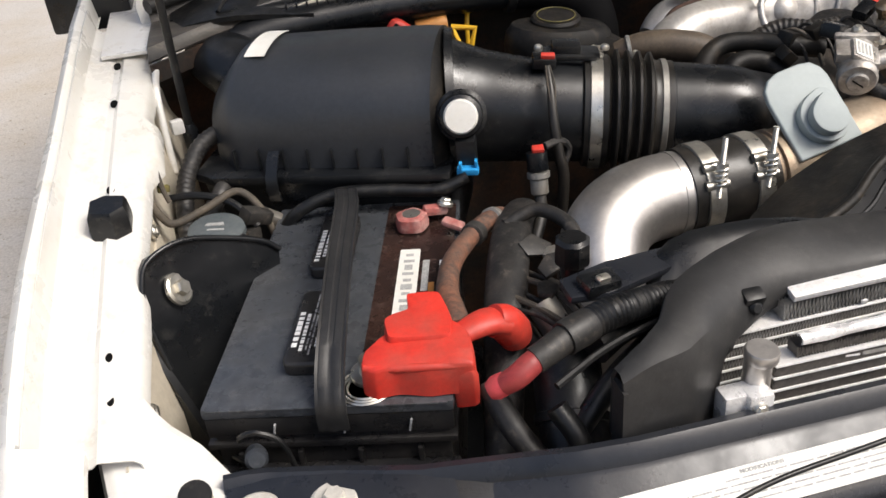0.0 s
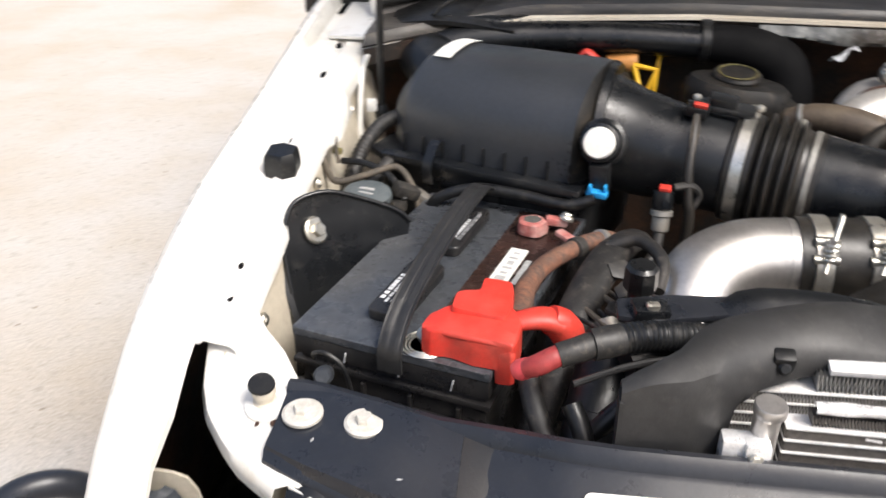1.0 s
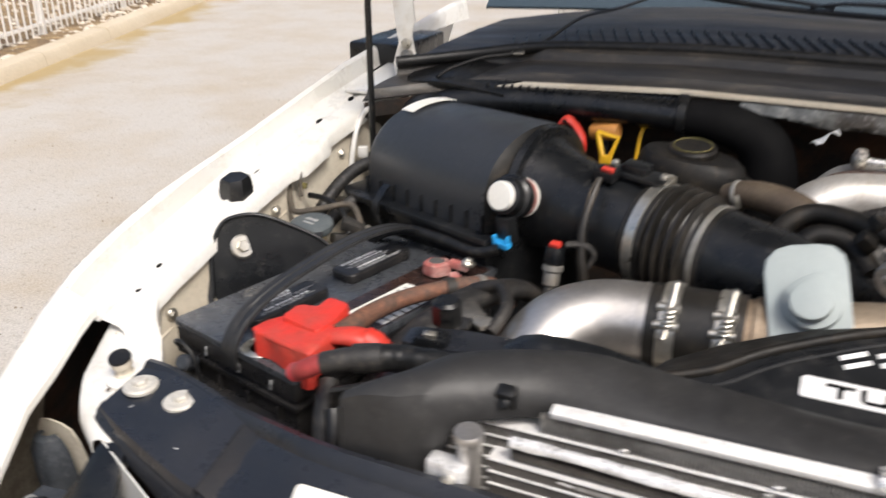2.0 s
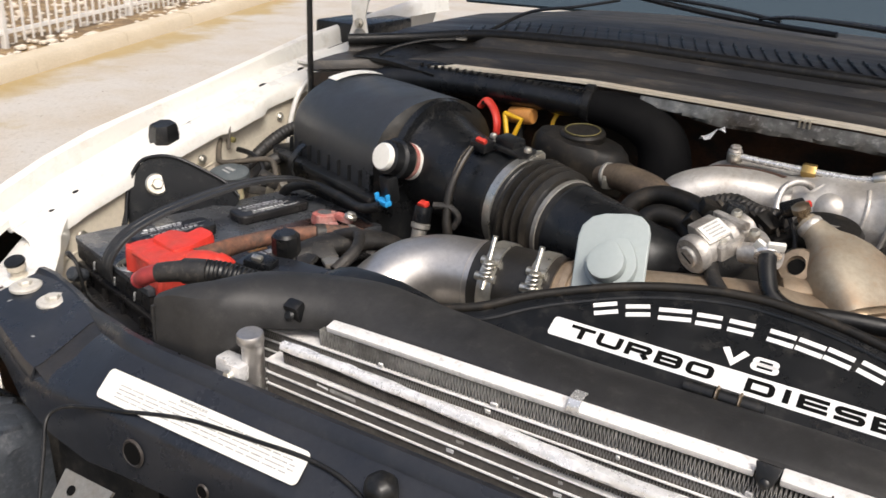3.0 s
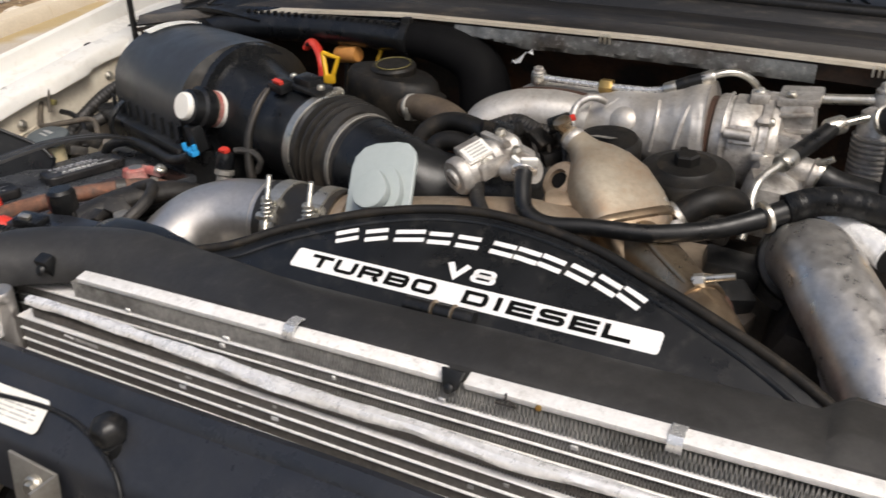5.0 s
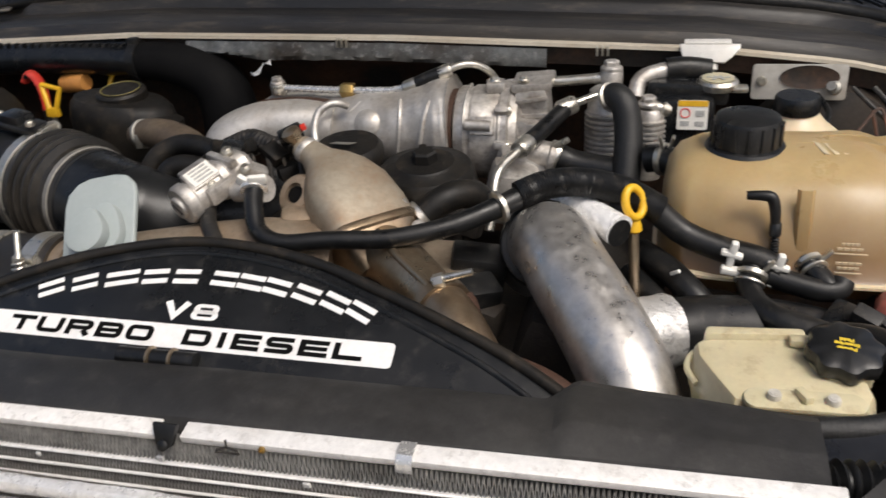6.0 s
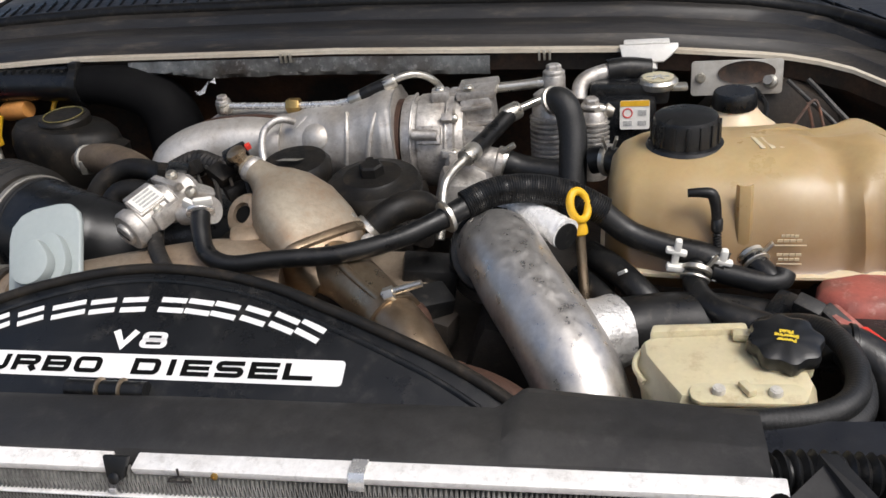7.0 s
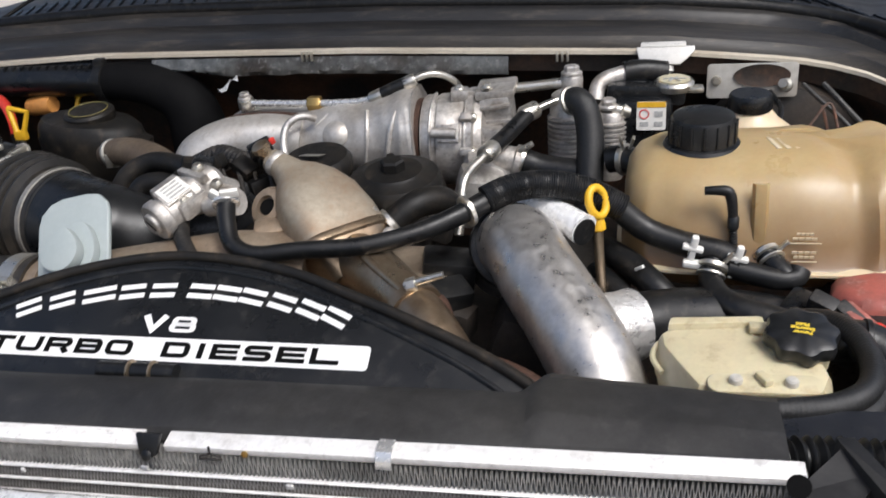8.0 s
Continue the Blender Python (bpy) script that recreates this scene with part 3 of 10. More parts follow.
def fender(sgn):
    f = thing("fender", (sgn * 0.87, 0.2, 0.4), "glossy white truck fender with a pressed inner flange" if sgn < 0 else "white truck fender on the far side of the bay", "fender", "fenders of the truck")
    ys = [-0.45 + i * 0.035 for i in range(14)] + [0.020, 0.029, 0.033, 0.045, 0.06] + [0.075 + i * 0.035 for i in range(29)]
    rows = []
    for y in ys:
        c, s = crest(y), shelf(y)
        u = 0.814 + float(np.interp(y, (-0.2, -0.05, -0.044, 0.0, 0.03), (0.010, 0.008, 0.003, 0.002, 0.0))) + 0.0012 * math.sin(y * 90)
        lip = ((-u, c - 0.024), (-u - 0.0005, c - 0.015), (-u - 0.012, c - 0.009), (-0.8555, c - 0.001), (-0.860, c)) if y < 0.03 else ((-0.848, s + 0.004), (-0.850, c - 0.03), (-0.853, c - 0.007), (-0.8555, c - 0.0025), (-0.860, c))
        rows.append([(sgn * -x, y, z) for x, z in (*lip, (-0.867, c - 0.004), (-0.873, c - 0.016), (-0.881, c - 0.040), (-0.900, c - 0.098), (-0.930, c - 0.19), (-0.958, c - 0.30), (-0.962, c - 0.40), (-0.962, 0.45))])
    part("outer_panel", sheet_bm(rows, 0.0012), WHITE, f)
    rows = []
    for y in [0.03 + i * 0.02 for i in range(32)]:
        s = shelf(y)
        lip = 0.787 + 0.0015 * math.sin(y * 35)
        tab = 0.012 if 0.33 < y < 0.42 else 0.0
        rows.append([(sgn * x, y, z) for x, z in ((0.853, min(s + 0.03, crest(y) - 0.003)), (0.849, s + 0.006), (0.843, s + 0.001), (0.826, s), (0.822, s - 0.0035), (0.815, s - 0.0035), (0.811, s), (lip - tab, s - 0.004), (lip - 0.004 - tab, s - 0.008), (lip - 0.006 - tab, s - 0.022))])
    part("inner_flange", sheet_bm(rows, 0.0012), WHITE, f, "white pressed flange with small holes")
    for y in ((0.077, 0.112, 0.306, 0.458, 0.55) if sgn < 0 else ()):
        x = -0.797 - 0.033 * (y - 0.077)
        lathe("flange_hole", [(0.0033 if y < 0.3 else 0.0048, 0.0), (0.0033 if y < 0.3 else 0.0048, 0.0022), (0, 0.0022)], (x - 0.006, y, shelf(y) - 0.0018), (0, -0.2, 1), INKANDHOLE, f, "dark hole", seg=14, scale=(0.8, 1.3))
    rows = []
    for y in [-0.44 + 0.03 * i for i in range(16)]:
        c = crest(y)
        u = 0.010
        rows.append([(sgn * x, y, z) for x, z in ((0.8185 + u, c - 0.022), (0.850, c - 0.014), (0.864, c - 0.030), (0.894, c - 0.105), (0.924, c - 0.195), (0.952, c - 0.31), (0.955, 0.47))])
    part("inner_skin", sheet_bm(rows, 0.001), WINGSKIN, f, "stained brown sheet added inside the fender panel")
    # dark sheet added so that the white panel's back doesn't show pale
    rows = []
    for y in [0.01 + 0.05 * i for i in range(15)]:
        c = crest(y)
        rows.append([(sgn * x, y, z) for x, z in ((0.871, c - 0.046), (0.893, c - 0.106), (0.923, c - 0.196), (0.951, c - 0.31), (0.955, 0.47))])
    part("rear_skin", sheet_bm(rows, 0.001), FIREWALL, f, "stained brown sheet added inside the fender panel")
    rows = [[(sgn * x, y, z) for x, z in ((0.94, 0.70), (0.90, 0.80), (0.85, 0.83), (0.785, 0.83), (0.77, 0.70))] for y in (-0.42, -0.2, -0.05, 0.1, 0.4, 0.7)]
    part("wheel_liner", sheet_bm(rows, 0.003), RUBBER, f, "black plastic liner inside the fender")


fender(-1)
fender(1)


def apron(sgn):
    rows = []
    for i in range(30):
        y = 0.03 + i * 0.022
        s = shelf(y)
        b = 0.006 * noise.noise(V(y * 9, 1, 0))
        rows.append([(sgn * (x + b), y, z) for x, z in ((0.793, s - 0.012), (0.787, s - 0.05), (0.776, s - 0.10), (0.772, s - 0.25), (0.765, 0.62))])
    a = part("inner_apron", sheet_bm(rows, 0.002), CREAM)
    tagged(a, "dusty cream-painted inner wing panel of the bay", "body panel")
    tube("panel_seam", [(sgn * 0.7855, y, shelf(y) - 0.058) for y in (0.05, 0.2, 0.35, 0.5, 0.64)], 0.0022, CREAM, a, "painted seam bead", seg=8)
    for y in (0.10, 0.30, 0.46):
        bolt("panel_bolt", (sgn * 0.784, y, shelf(y) - 0.045), (-sgn, 0, 0.1), 0.0045, STEEL, a, 0.007, "dull panel bolt")


apron(-1)
apron(1)

# rounded white bracket at the front corner of the bay
def corner_bracket(sgn):
    br = thing("corner_bracket", (sgn * 0.76, 0.0, 1.1), "rounded white steel bracket joining fender and front support", "bracket", "corner brackets of the bay")
    rows = []
    for i in range(21):
        y = -0.084 + 0.166 * i / 20
        l = float(np.interp(y, (-0.084, -0.07, -0.06, -0.045, -0.02, 0.01, 0.05, 0.085), (0.718, 0.742, 0.757, 0.773, 0.794, 0.809, 0.816, 0.83)))
        r = float(np.interp(y, (-0.078, -0.02, 0.0, 0.012, 0.04, 0.06, 0.085), (0.69, 0.70, 0.712, 0.721, 0.744, 0.768, 0.786)))
        z = float(np.interp(y, (-0.08, -0.05, 0.01, 0.05, 0.085), (1.119, 1.125, 1.136, 1.160, 1.177)))
        rows.append([(sgn * x, y, h) for x, h in ((l - 0.003, z - 0.022), (l, z - 0.012), (l - 0.003, z - 0.003), (l - 0.010, z), ((l + r) / 2, z + 0.001), (r + 0.007, z), (r, z - 0.004), (r, z - 0.03))])
    part("plate", sheet_bm(rows, 0.0012), WHITE, br)
    rows = [[(sgn * x, -0.078 - 0.42 * (0.715 - x), 1.121 - 0.10 * (0.715 - x) - k * 0.064 * (x - 0.595) / 0.1) for k in (0, 0.3, 0.7, 1)] for x in (0.704, 0.68, 0.66, 0.64, 0.615)]
    part("lower_flange", sheet_bm(rows, 0.0015), WHITE, br)
    lathe("boss", [(0.020, -0.004), (0.019, 0.002), (0.012, 0.003)], (sgn * 0.742, -0.012, 1.136), (0, -0.2, 1), WHITE, br, "painted spot boss", seg=22)
    lathe("plug_stem", [(0.0125, 0), (0.0105, 0.002), (0.0080, 0.004), (0.0078, 0.009), (0.0100, 0.011), (0.0100, 0.018)], (sgn * 0.745, -0.010, 1.137), (0, -0.15, 1), CREAM, br, "dirty cream-painted stem", seg=18)
    for k, (dx, dy, r) in enumerate(((0.016, -0.004, 0.0022), (0.010, -0.018, 0.0030), (-0.003, -0.021, 0.0018), (0.021, 0.006, 0.0014), (0.018, -0.016, 0.0012))):
        lathe("rust_chip", [(r, 0), (r * 0.9, 0.0004), (0, 0.0004)], (sgn * (0.742 - dx), -0.012 + dy, 1.1378 + dy * 0.25), (0, -0.2, 1), RUST, br, "brown rust chip", seg=7, scale=(1, 1.5))
    lathe("plug_cap", [(0.0, 0.0), (0.0095, 0.0008), (0.0112, 0.002), (0.0105, 0.0042), (0, 0.005)], (sgn * 0.746, -0.012, 1.154), (-0.1 * sgn, -0.3, 1), RUBBER, br, "black rubber plug", seg=20)


corner_bracket(-1)
corner_bracket(1)


def splash_panel():
    """A pale panel with a black cover, standing in the gap between the wing and the corner bracket."""
    p = thing("splash_panel", (-0.825, -0.05, 0.8), "pale beige splash panel with a black cover inside the wing", "body panel")
    out = [(-0.866, 0.80), (-0.868, 1.050), (-0.860, 1.064), (-0.846, 1.068), (-0.828, 1.067), (-0.816, 1.062), (-0.809, 1.048), (-0.800, 0.98), (-0.790, 0.80)]
    part("sheet", slab_bm([V(x, -0.030 + (1.07 - z) * 0.10, z) for x, z in out], V(0, -1, 0.1), 0.003), CREAM, p)
    rows = []
    for z, k in ((1.055, 0.30), (1.052, 0.62), (1.040, 0.86), (1.015, 0.96), (0.97, 1.0), (0.90, 1.0)):
        rows.append([(-0.842 + k * 0.024 * math.cos(a), -0.036 + (1.07 - z) * 0.10 - k * 0.022 * math.sin(a), z) for a in (math.pi * i / 10 for i in range(11))])
    part("cover", sheet_bm(rows, 0.002), LAMPBACK, p, "scuffed black plastic cover")


splash_panel()


# radiator support across the front
def core_support():
    c = thing("radiator_support", (0, -0.09, 1.03), "black painted steel radiator support bar across the front", "support bar")
    stations = [(-0.7295, 0.002, -0.060, 1.138, 1.133), (-0.715, 0.002, -0.067, 1.138, 1.132), (-0.70, 0.001, -0.073, 1.137, 1.130), (-0.655, -0.010, -0.088, 1.136, 1.124),
                (-0.60, -0.030, -0.105, 1.139, 1.118), (-0.55, -0.046, -0.112, 1.148, 1.120), (-0.50, -0.064, -0.113, 1.158, 1.125), (-0.46, -0.070, -0.112, 1.161, 1.127),
                (-0.30, -0.070, -0.111, 1.161, 1.128), (-0.15, -0.069, -0.111, 1.161, 1.129), (0.0, -0.068, -0.110, 1.162, 1.130)]
    stations += [(-x, a, b, z, w) for x, a, b, z, w in stations[-2::-1]]
    line, _ = spline([(s[0], 0, 0) for s in stations], 4)
    xs = [s[0] for s in stations]
    rows = []
    for p in line:
        a, b, z, w = (float(np.interp(p.x, xs, [s[k] for s in stations])) for k in (1, 2, 3, 4))
        k = float(np.interp(abs(p.x), (0.46, 0.56, 0.66, 0.765), (1, 0.6, 0.25, 0.14)))
        q = float(np.interp(-p.x, (0.20, 0.50, 0.57, 0.64, 0.765), (0.75, 1.0, 0.7, 0.3, 0.2)))
        rows.append([(p.x, y, h) for y, h in ((a + 0.008, z - 0.06), (a + 0.009, z + 0.003), (a + 0.007, z + 0.0075), (a + 0.003, z + 0.0082), (a - 0.001, z + 0.0050), (a - 0.0045, z - 0.0025), (a - 0.009, z - 0.004),
                                             (b + 0.004, w + 0.001), (b, w - 0.003), (b - 0.002, w - 0.012 * min(1, k + 0.3)), (b - 0.005, w - 0.052 * k), (b - 0.003, w - 0.055 * k), *((b + 0.010, w - 0.060 * k), (b + 0.022, w - 0.12 * k), (b + 0.028, w - 0.32 * k)))] if p.x > -0.2 else
                    [(p.x, y, h) for y, h in ((a + 0.008, z - 0.06), (a + 0.009, z + 0.003), (a + 0.007, z + 0.0075), (a + 0.003, z + 0.0082), (a - 0.001, z + 0.0050), (a - 0.0045, z - 0.0025), (a - 0.009, z - 0.004),
                                             (b + 0.004, w + 0.001), (b, w - 0.002), (b - 0.002, w - 0.006), (b - 0.004, w - 0.030 * q), (b - 0.005, w - 0.060 * q), (b - 0.003, w - 0.0625 * q), (b + 0.008, w - 0.063 * q), (b + 0.016, w - 0.0625 * q))])
    part("bar", sheet_bm(rows, 0.002), BLACKMETAL, c)
    for sgn in (-1, 1):
        bolt("bolt", (sgn * 0.7085, -0.0265, 1.1425), (0, -0.05, 1), 0.0072, PALEZINC, c, 0.0165, "pale zinc bolt with a wide washer")
        bolt("bolt", (sgn * 0.6575, -0.030, 1.1415), (0, -0.05, 1), 0.0072, PALEZINC, c, 0.0165, "pale zinc bolt with a wide washer")
    for x, z, r in ((-0.434, 1.100, 0.010), (-0.352, 1.098, 0.005), (0.43, 1.107, 0.009)):
        lathe("bar_hole", [(r, -0.0015), (r, 0.001), (0, 0.001)], (x, -0.1195, z), (0, -1, 0.1), INKANDHOLE, c, "dark round hole", seg=18)
        lathe("hole_rim", [(r * 1.02, 0.0005), (r * 1.14, 0.0016), (r * 1.32, 0.0)], (x, -0.1190, z), (0, -1, 0.1), DUSTSTEEL, c, seg=20)
    # the bolted end plate overlaps the bar and ends in a dusty step
    for sgn in (-1, 1):
        rows = []
        for i in range(9):
            g = i / 8
            x = 0.728 - 0.150 * g
            a = float(np.interp(x, (0.57, 0.60, 0.655, 0.70, 0.7295), (-0.036, -0.028, -0.008, 0.003, 0.004)))
            b = float(np.interp(x, (0.57, 0.60, 0.655, 0.70, 0.7295), (-0.110, -0.104, -0.087, -0.072, -0.059)))
            z = 1.1405 + 0.004 * g
            w = 1.1345 - 0.008 * g
            rows.append([(sgn * x, a, z - 0.004), (sgn * x, a - 0.003, z + 0.001), (sgn * x, a - 0.012, z), (sgn * x, (a + b) / 2, (z + w) / 2), (sgn * x, b + 0.010, w), (sgn * x, b + 0.001, w - 0.001), (sgn * x, b - 0.001, w - 0.006), (sgn * x, b - 0.001, w - 0.016)])
        part("end_plate", sheet_bm(rows, 0.0025), BLACKMETAL, c)
        ramp = [rows[-1][1:6], [(sgn * 0.568, -0.038, 1.1462), (sgn * 0.568, -0.048, 1.1445), (sgn * 0.568, -0.075, 1.1355), (sgn * 0.568, -0.099, 1.1262), (sgn * 0.568, -0.1095, 1.1232)], [(sgn * 0.553, -0.043, 1.1475), (sgn * 0.553, -0.053, 1.1440), (sgn * 0.553, -0.078, 1.1325), (sgn * 0.553, -0.102, 1.1212), (sgn * 0.553, -0.1115, 1.1185)]]
        part("plate_edge", sheet_bm(ramp, 0.0015), STEPDUST, c, "brown dusty step")
        for k, (x, y, w, a) in enumerate(((0.640, -0.072, 0.006, 20), (0.632, -0.070, 0.004, -50), (0.621, -0.079, 0.003, 10), (0.693, -0.055, 0.003, 70), (0.612, -0.060, 0.0025, 30))):
            part("paint_chip", prism_bm([(-w, -0.0006), (w * 0.2, -0.0012), (w, 0.0003), (-w * 0.3, 0.0010)], 0.0003, pose(sgn * x, y, 1.1414 - (x < 0.65) * 0.0080, 10, 0, a), 0), GREYINK, c, "pale paint chip")
        lathe("small_hole", [(0.0022, 0), (0.0022, 0.0006), (0, 0.0006)], (sgn * 0.683, -0.017, 1.1402), (0, -0.1, 1), INKANDHOLE, c, "small dark hole", seg=10)


core_support()


# paper label on the support
def support_label():
    t = thing("warning_label", (-0.36, -0.09, 1.14), "white printed paper label stuck on the support bar", "label")
    a, b = V(-0.487, -0.0895, 1.1493), V(-0.2635, -0.0865, 1.1519)
    dn = V(-0.003, -0.0205, -0.0179)
    u = (b - a).normalized()
    v = (dn - u * dn.dot(u)).normalized()
    m = Matrix((u, -v, u.cross(-v))).transposed().to_4x4()
    m.translation = a + (b - a) / 2 + dn / 2 + m.to_3x3() @ V(0, 0, 0.0012)
    w, h = (b - a).length, dn.length
    part("paper", prism_bm(rounded(w, h, 0.005), 0.0004, m, 0), PAPER, t)
    random.seed(8)
    lettering("heading", "MODIFICATIONS", m @ Matrix.Translation((-0.01, h / 2 - 0.0032, 0.0007)), 0.0034, GREYTEXT, t, "grey printed heading", 1.2, 0.0001)
    for r in range(5):
        x = -w / 2 + (0.075 if r < 1 else 0.02)
        while x < w / 2 - 0.012:
            k = random.uniform(0.006, 0.022)
            part("text_line", prism_bm([(x, 0), (min(x + k, w / 2 - 0.008), 0), (min(x + k, w / 2 - 0.008), 0.0011), (x, 0.0011)], 0.0001, m @ Matrix.Translation((0, h / 2 - 0.0075 - r * 0.0036, 0.0006)), 0), GREYTEXT, t)
            x += k + 0.002


support_label()

bump = thing("hood_bumper", (-0.192, -0.094, 1.13), "black ribbed rubber hood bumper on the support bar", "rubber bumper")
lathe("stem", [(0.008, 0), (0.008, 0.02)], (-0.192, -0.094, 1.128), (0, -0.2, 1), RUBBER, bump, seg=12)
lathe("cap", [(0.0, 0.0), (0.010, 0.0), (0.0128, 0.003), (0.0128, 0.012), (0.0105, 0.017), (0.005, 0.020), (0, 0.020)], (-0.197, -0.092, 1.146), (0, -0.2, 1), RUBBER, bump, seg=24, lobes=6, lobe=0.05)

relcable = thing("release_cable", (-0.34, -0.1, 1.13), "thin black hood release cable lying over the label", "cable")
tube("sheath", [(-0.470, -0.188, 1.065), (-0.502, -0.157, 1.092), (-0.521, -0.138, 1.110), (-0.514, -0.1275, 1.1190), (-0.490, -0.1205, 1.1250), (-0.454, -0.1133, 1.1312), (-0.389, -0.1008, 1.1422), (-0.3226, -0.0953, 1.1470), (-0.2607, -0.0917, 1.1500), (-0.2202, -0.096, 1.1465), (-0.1795, -0.1095, 1.1345), (-0.165, -0.120, 1.11), (-0.16, -0.127, 1.06)], 0.0019, RUBBER, relcable, seg=10)


# left headlamp housing, bracket plates and pipe in front of the support
def lamp_area():
    h = thing("headlamp_housing", (-0.62, -0.17, 0.9), "black plastic back of the headlamp housing with screws", "headlamp")
    rows = []
    for y in [-0.38 + i * 0.012 for i in range(25)]:
        prof = [(-0.806, 0.99), (-0.80, 1.03), (-0.785, 1.044)] + [(-0.77 + k * 0.0105, 1.046) for k in range(16)] + [(-0.602, 1.035), (-0.600, 0.95), (-0.60, 0.75)]
        rows.append([(x, y, z + (0.012 * noise.noise(V(x * 16, y * 14, 4)) + 0.005 * noise.noise(V(x * 50, y * 50, 1)) if z > 1.0 else 0)) for x, z in prof])
    part("body", sheet_bm(rows, 0.003), LAMPBACK, h)
    part("rib", box_bm((0.02, 0.10, 0.018), pose(-0.73, -0.16, 1.058, 0, 0, 35), 0.004), BLACKPLASTIC, h)
    part("rib", box_bm((0.010, 0.09, 0.010), pose(-0.690, -0.112, 1.052, 0, 0, -62), 0.003), LAMPBACK, h)
    part("rib", box_bm((0.008, 0.07, 0.008), pose(-0.640, -0.175, 1.051, 0, 0, 12), 0.003), LAMPBACK, h)
    part("boss", prism_bm([(-0.02, -0.012), (0.012, -0.016), (0.022, 0.0), (0.004, 0.014), (-0.018, 0.010)], 0.012, pose(-0.628, -0.118, 1.044, 0, 0, 20), 0.003), LAMPBACK, h)
    part("rear_wall", box_bm((0.30, 0.006, 0.36), pose(-0.600, -0.082, 0.87), 0.002), RUBBER, h, "dark plastic wall below the bar")
    part("arm", sheet_bm([[(-0.706, -0.082, 1.118), (-0.69, -0.083, 1.121), (-0.678, -0.082, 1.119)], [(-0.705, -0.098, 1.112), (-0.688, -0.102, 1.115), (-0.670, -0.098, 1.113)], [(-0.712, -0.110, 1.094), (-0.69, -0.117, 1.100), (-0.666, -0.112, 1.097)], [(-0.735, -0.128, 1.060), (-0.70, -0.14, 1.066), (-0.664, -0.130, 1.060)]], 0.004), BLACKPLASTIC, h)
    for p in ((-0.773, -0.117, 1.054), (-0.651, -0.127, 1.060)):
        bolt("screw", p, (0, 0, 1), 0.0045, STEEL, h, 0.007, "zinc screw")
    b = thing("bracket_plate", (-0.475, -0.17, 1.0), "bare grey steel bracket plate with three holes", "bracket")
    n = V(-0.031, -0.692, 0.721)
    plate = [V(-0.5001, -0.1400, 1.0687), V(-0.4373, -0.1400, 1.0714), V(-0.4499, -0.1900, 1.0228), V(-0.4919, -0.1900, 1.0201)]
    part("plate", bevelled(slab_bm(plate, n, 0.003), 0.0008, 1), GALV, b)
    for q in ((-0.4802, -0.1499, 1.0600), (-0.4565, -0.1576, 1.0537), (-0.4580, -0.1851, 1.0272)):
        lathe("hole", [(0.0045, 0), (0.0045, 0.0006), (0, 0.0006)], V(q) + n * 0.0004, n, INKANDHOLE, b, "dark hole", seg=12)
    b2 = thing("support_bracket", (-0.268, -0.13, 1.06), "grey steel angle bracket bolted under the support bar", "bracket")
    part("plate", prism_bm([(-0.022, -0.045), (0.022, -0.045), (0.022, 0.014), (-0.022, 0.024)], 0.003, frame_of((-0.250, -0.124, 1.108), (0.12, -1, 0.1)), 0.001), GALV, b2)
    part("leg", box_bm((0.003, 0.022, 0.06), pose(-0.229, -0.134, 1.092), 0.001), GALV, b2)
    bolt("bolt", (-0.249, -0.128, 1.108), (0.12, -1, 0.1), 0.006, STEEL, b2, 0.009)
    p = thing("charge_pipe", (-0.3220, -0.2, 1.0), "large dark intake pipe with metal rings under the support", "pipe")
    line = [(-0.4270, -0.165, 0.97), (-0.3720, -0.183, 1.042), (-0.3070, -0.200, 1.084), (-0.2470, -0.220, 1.088), (-0.1770, -0.245, 1.070), (-0.1070, -0.270, 1.035)]
    tube("hose", line, 0.045, RUBBER, p, seg=28)
    tube("collar", [(-0.4120, -0.170, 0.993), (-0.3720, -0.183, 1.042), (-0.3340, -0.1935, 1.071), (-0.3060, -0.2005, 1.0845)], 0.0475, GALV, p, "tarnished pipe end", seg=32)
    clamp_band("ring", (-0.3240, -0.1965, 1.0770), (0.88, -0.28, 0.42), 0.0485, 0.006, DUSTSTEEL, p, "dull brown ring")
    clamp_band("ring", (-0.2980, -0.2035, 1.0862), (0.93, -0.3, 0.22), 0.0478, 0.009, RUST, p, "browned metal ring")
    clamp_band("ring", (-0.2800, -0.2090, 1.0880), (0.94, -0.3, 0.12), 0.0465, 0.012, DUSTSTEEL, p, "dull steel band")
    clamp_band("ring", (-0.2600, -0.2155, 1.0886), (0.95, -0.3, 0.03), 0.0460, 0.006, DIRTYRUBBER, p)


lamp_area()


# ---------------------------------------------------------------- cowl, firewall, windscreen
def seam_line(x):
    """Depth and height of the welded seam at the head of the firewall."""
    y = float(np.interp(x, (-0.80, -0.70, -0.64, -0.58, 0.0, 0.36, 0.50, 0.56, 0.60, 0.66, 0.80), (0.50, 0.575, 0.60, 0.613, 0.612, 0.622, 0.628, 0.612, 0.570, 0.50, 0.45)))
    z = float(np.interp(x, (-0.80, -0.64, -0.58, -0.35, 0.0, 0.36, 0.50, 0.56, 0.62, 0.80), (1.285, 1.298, 1.310, 1.319, 1.315, 1.300, 1.285, 1.276, 1.258, 1.25)))
    return y, z


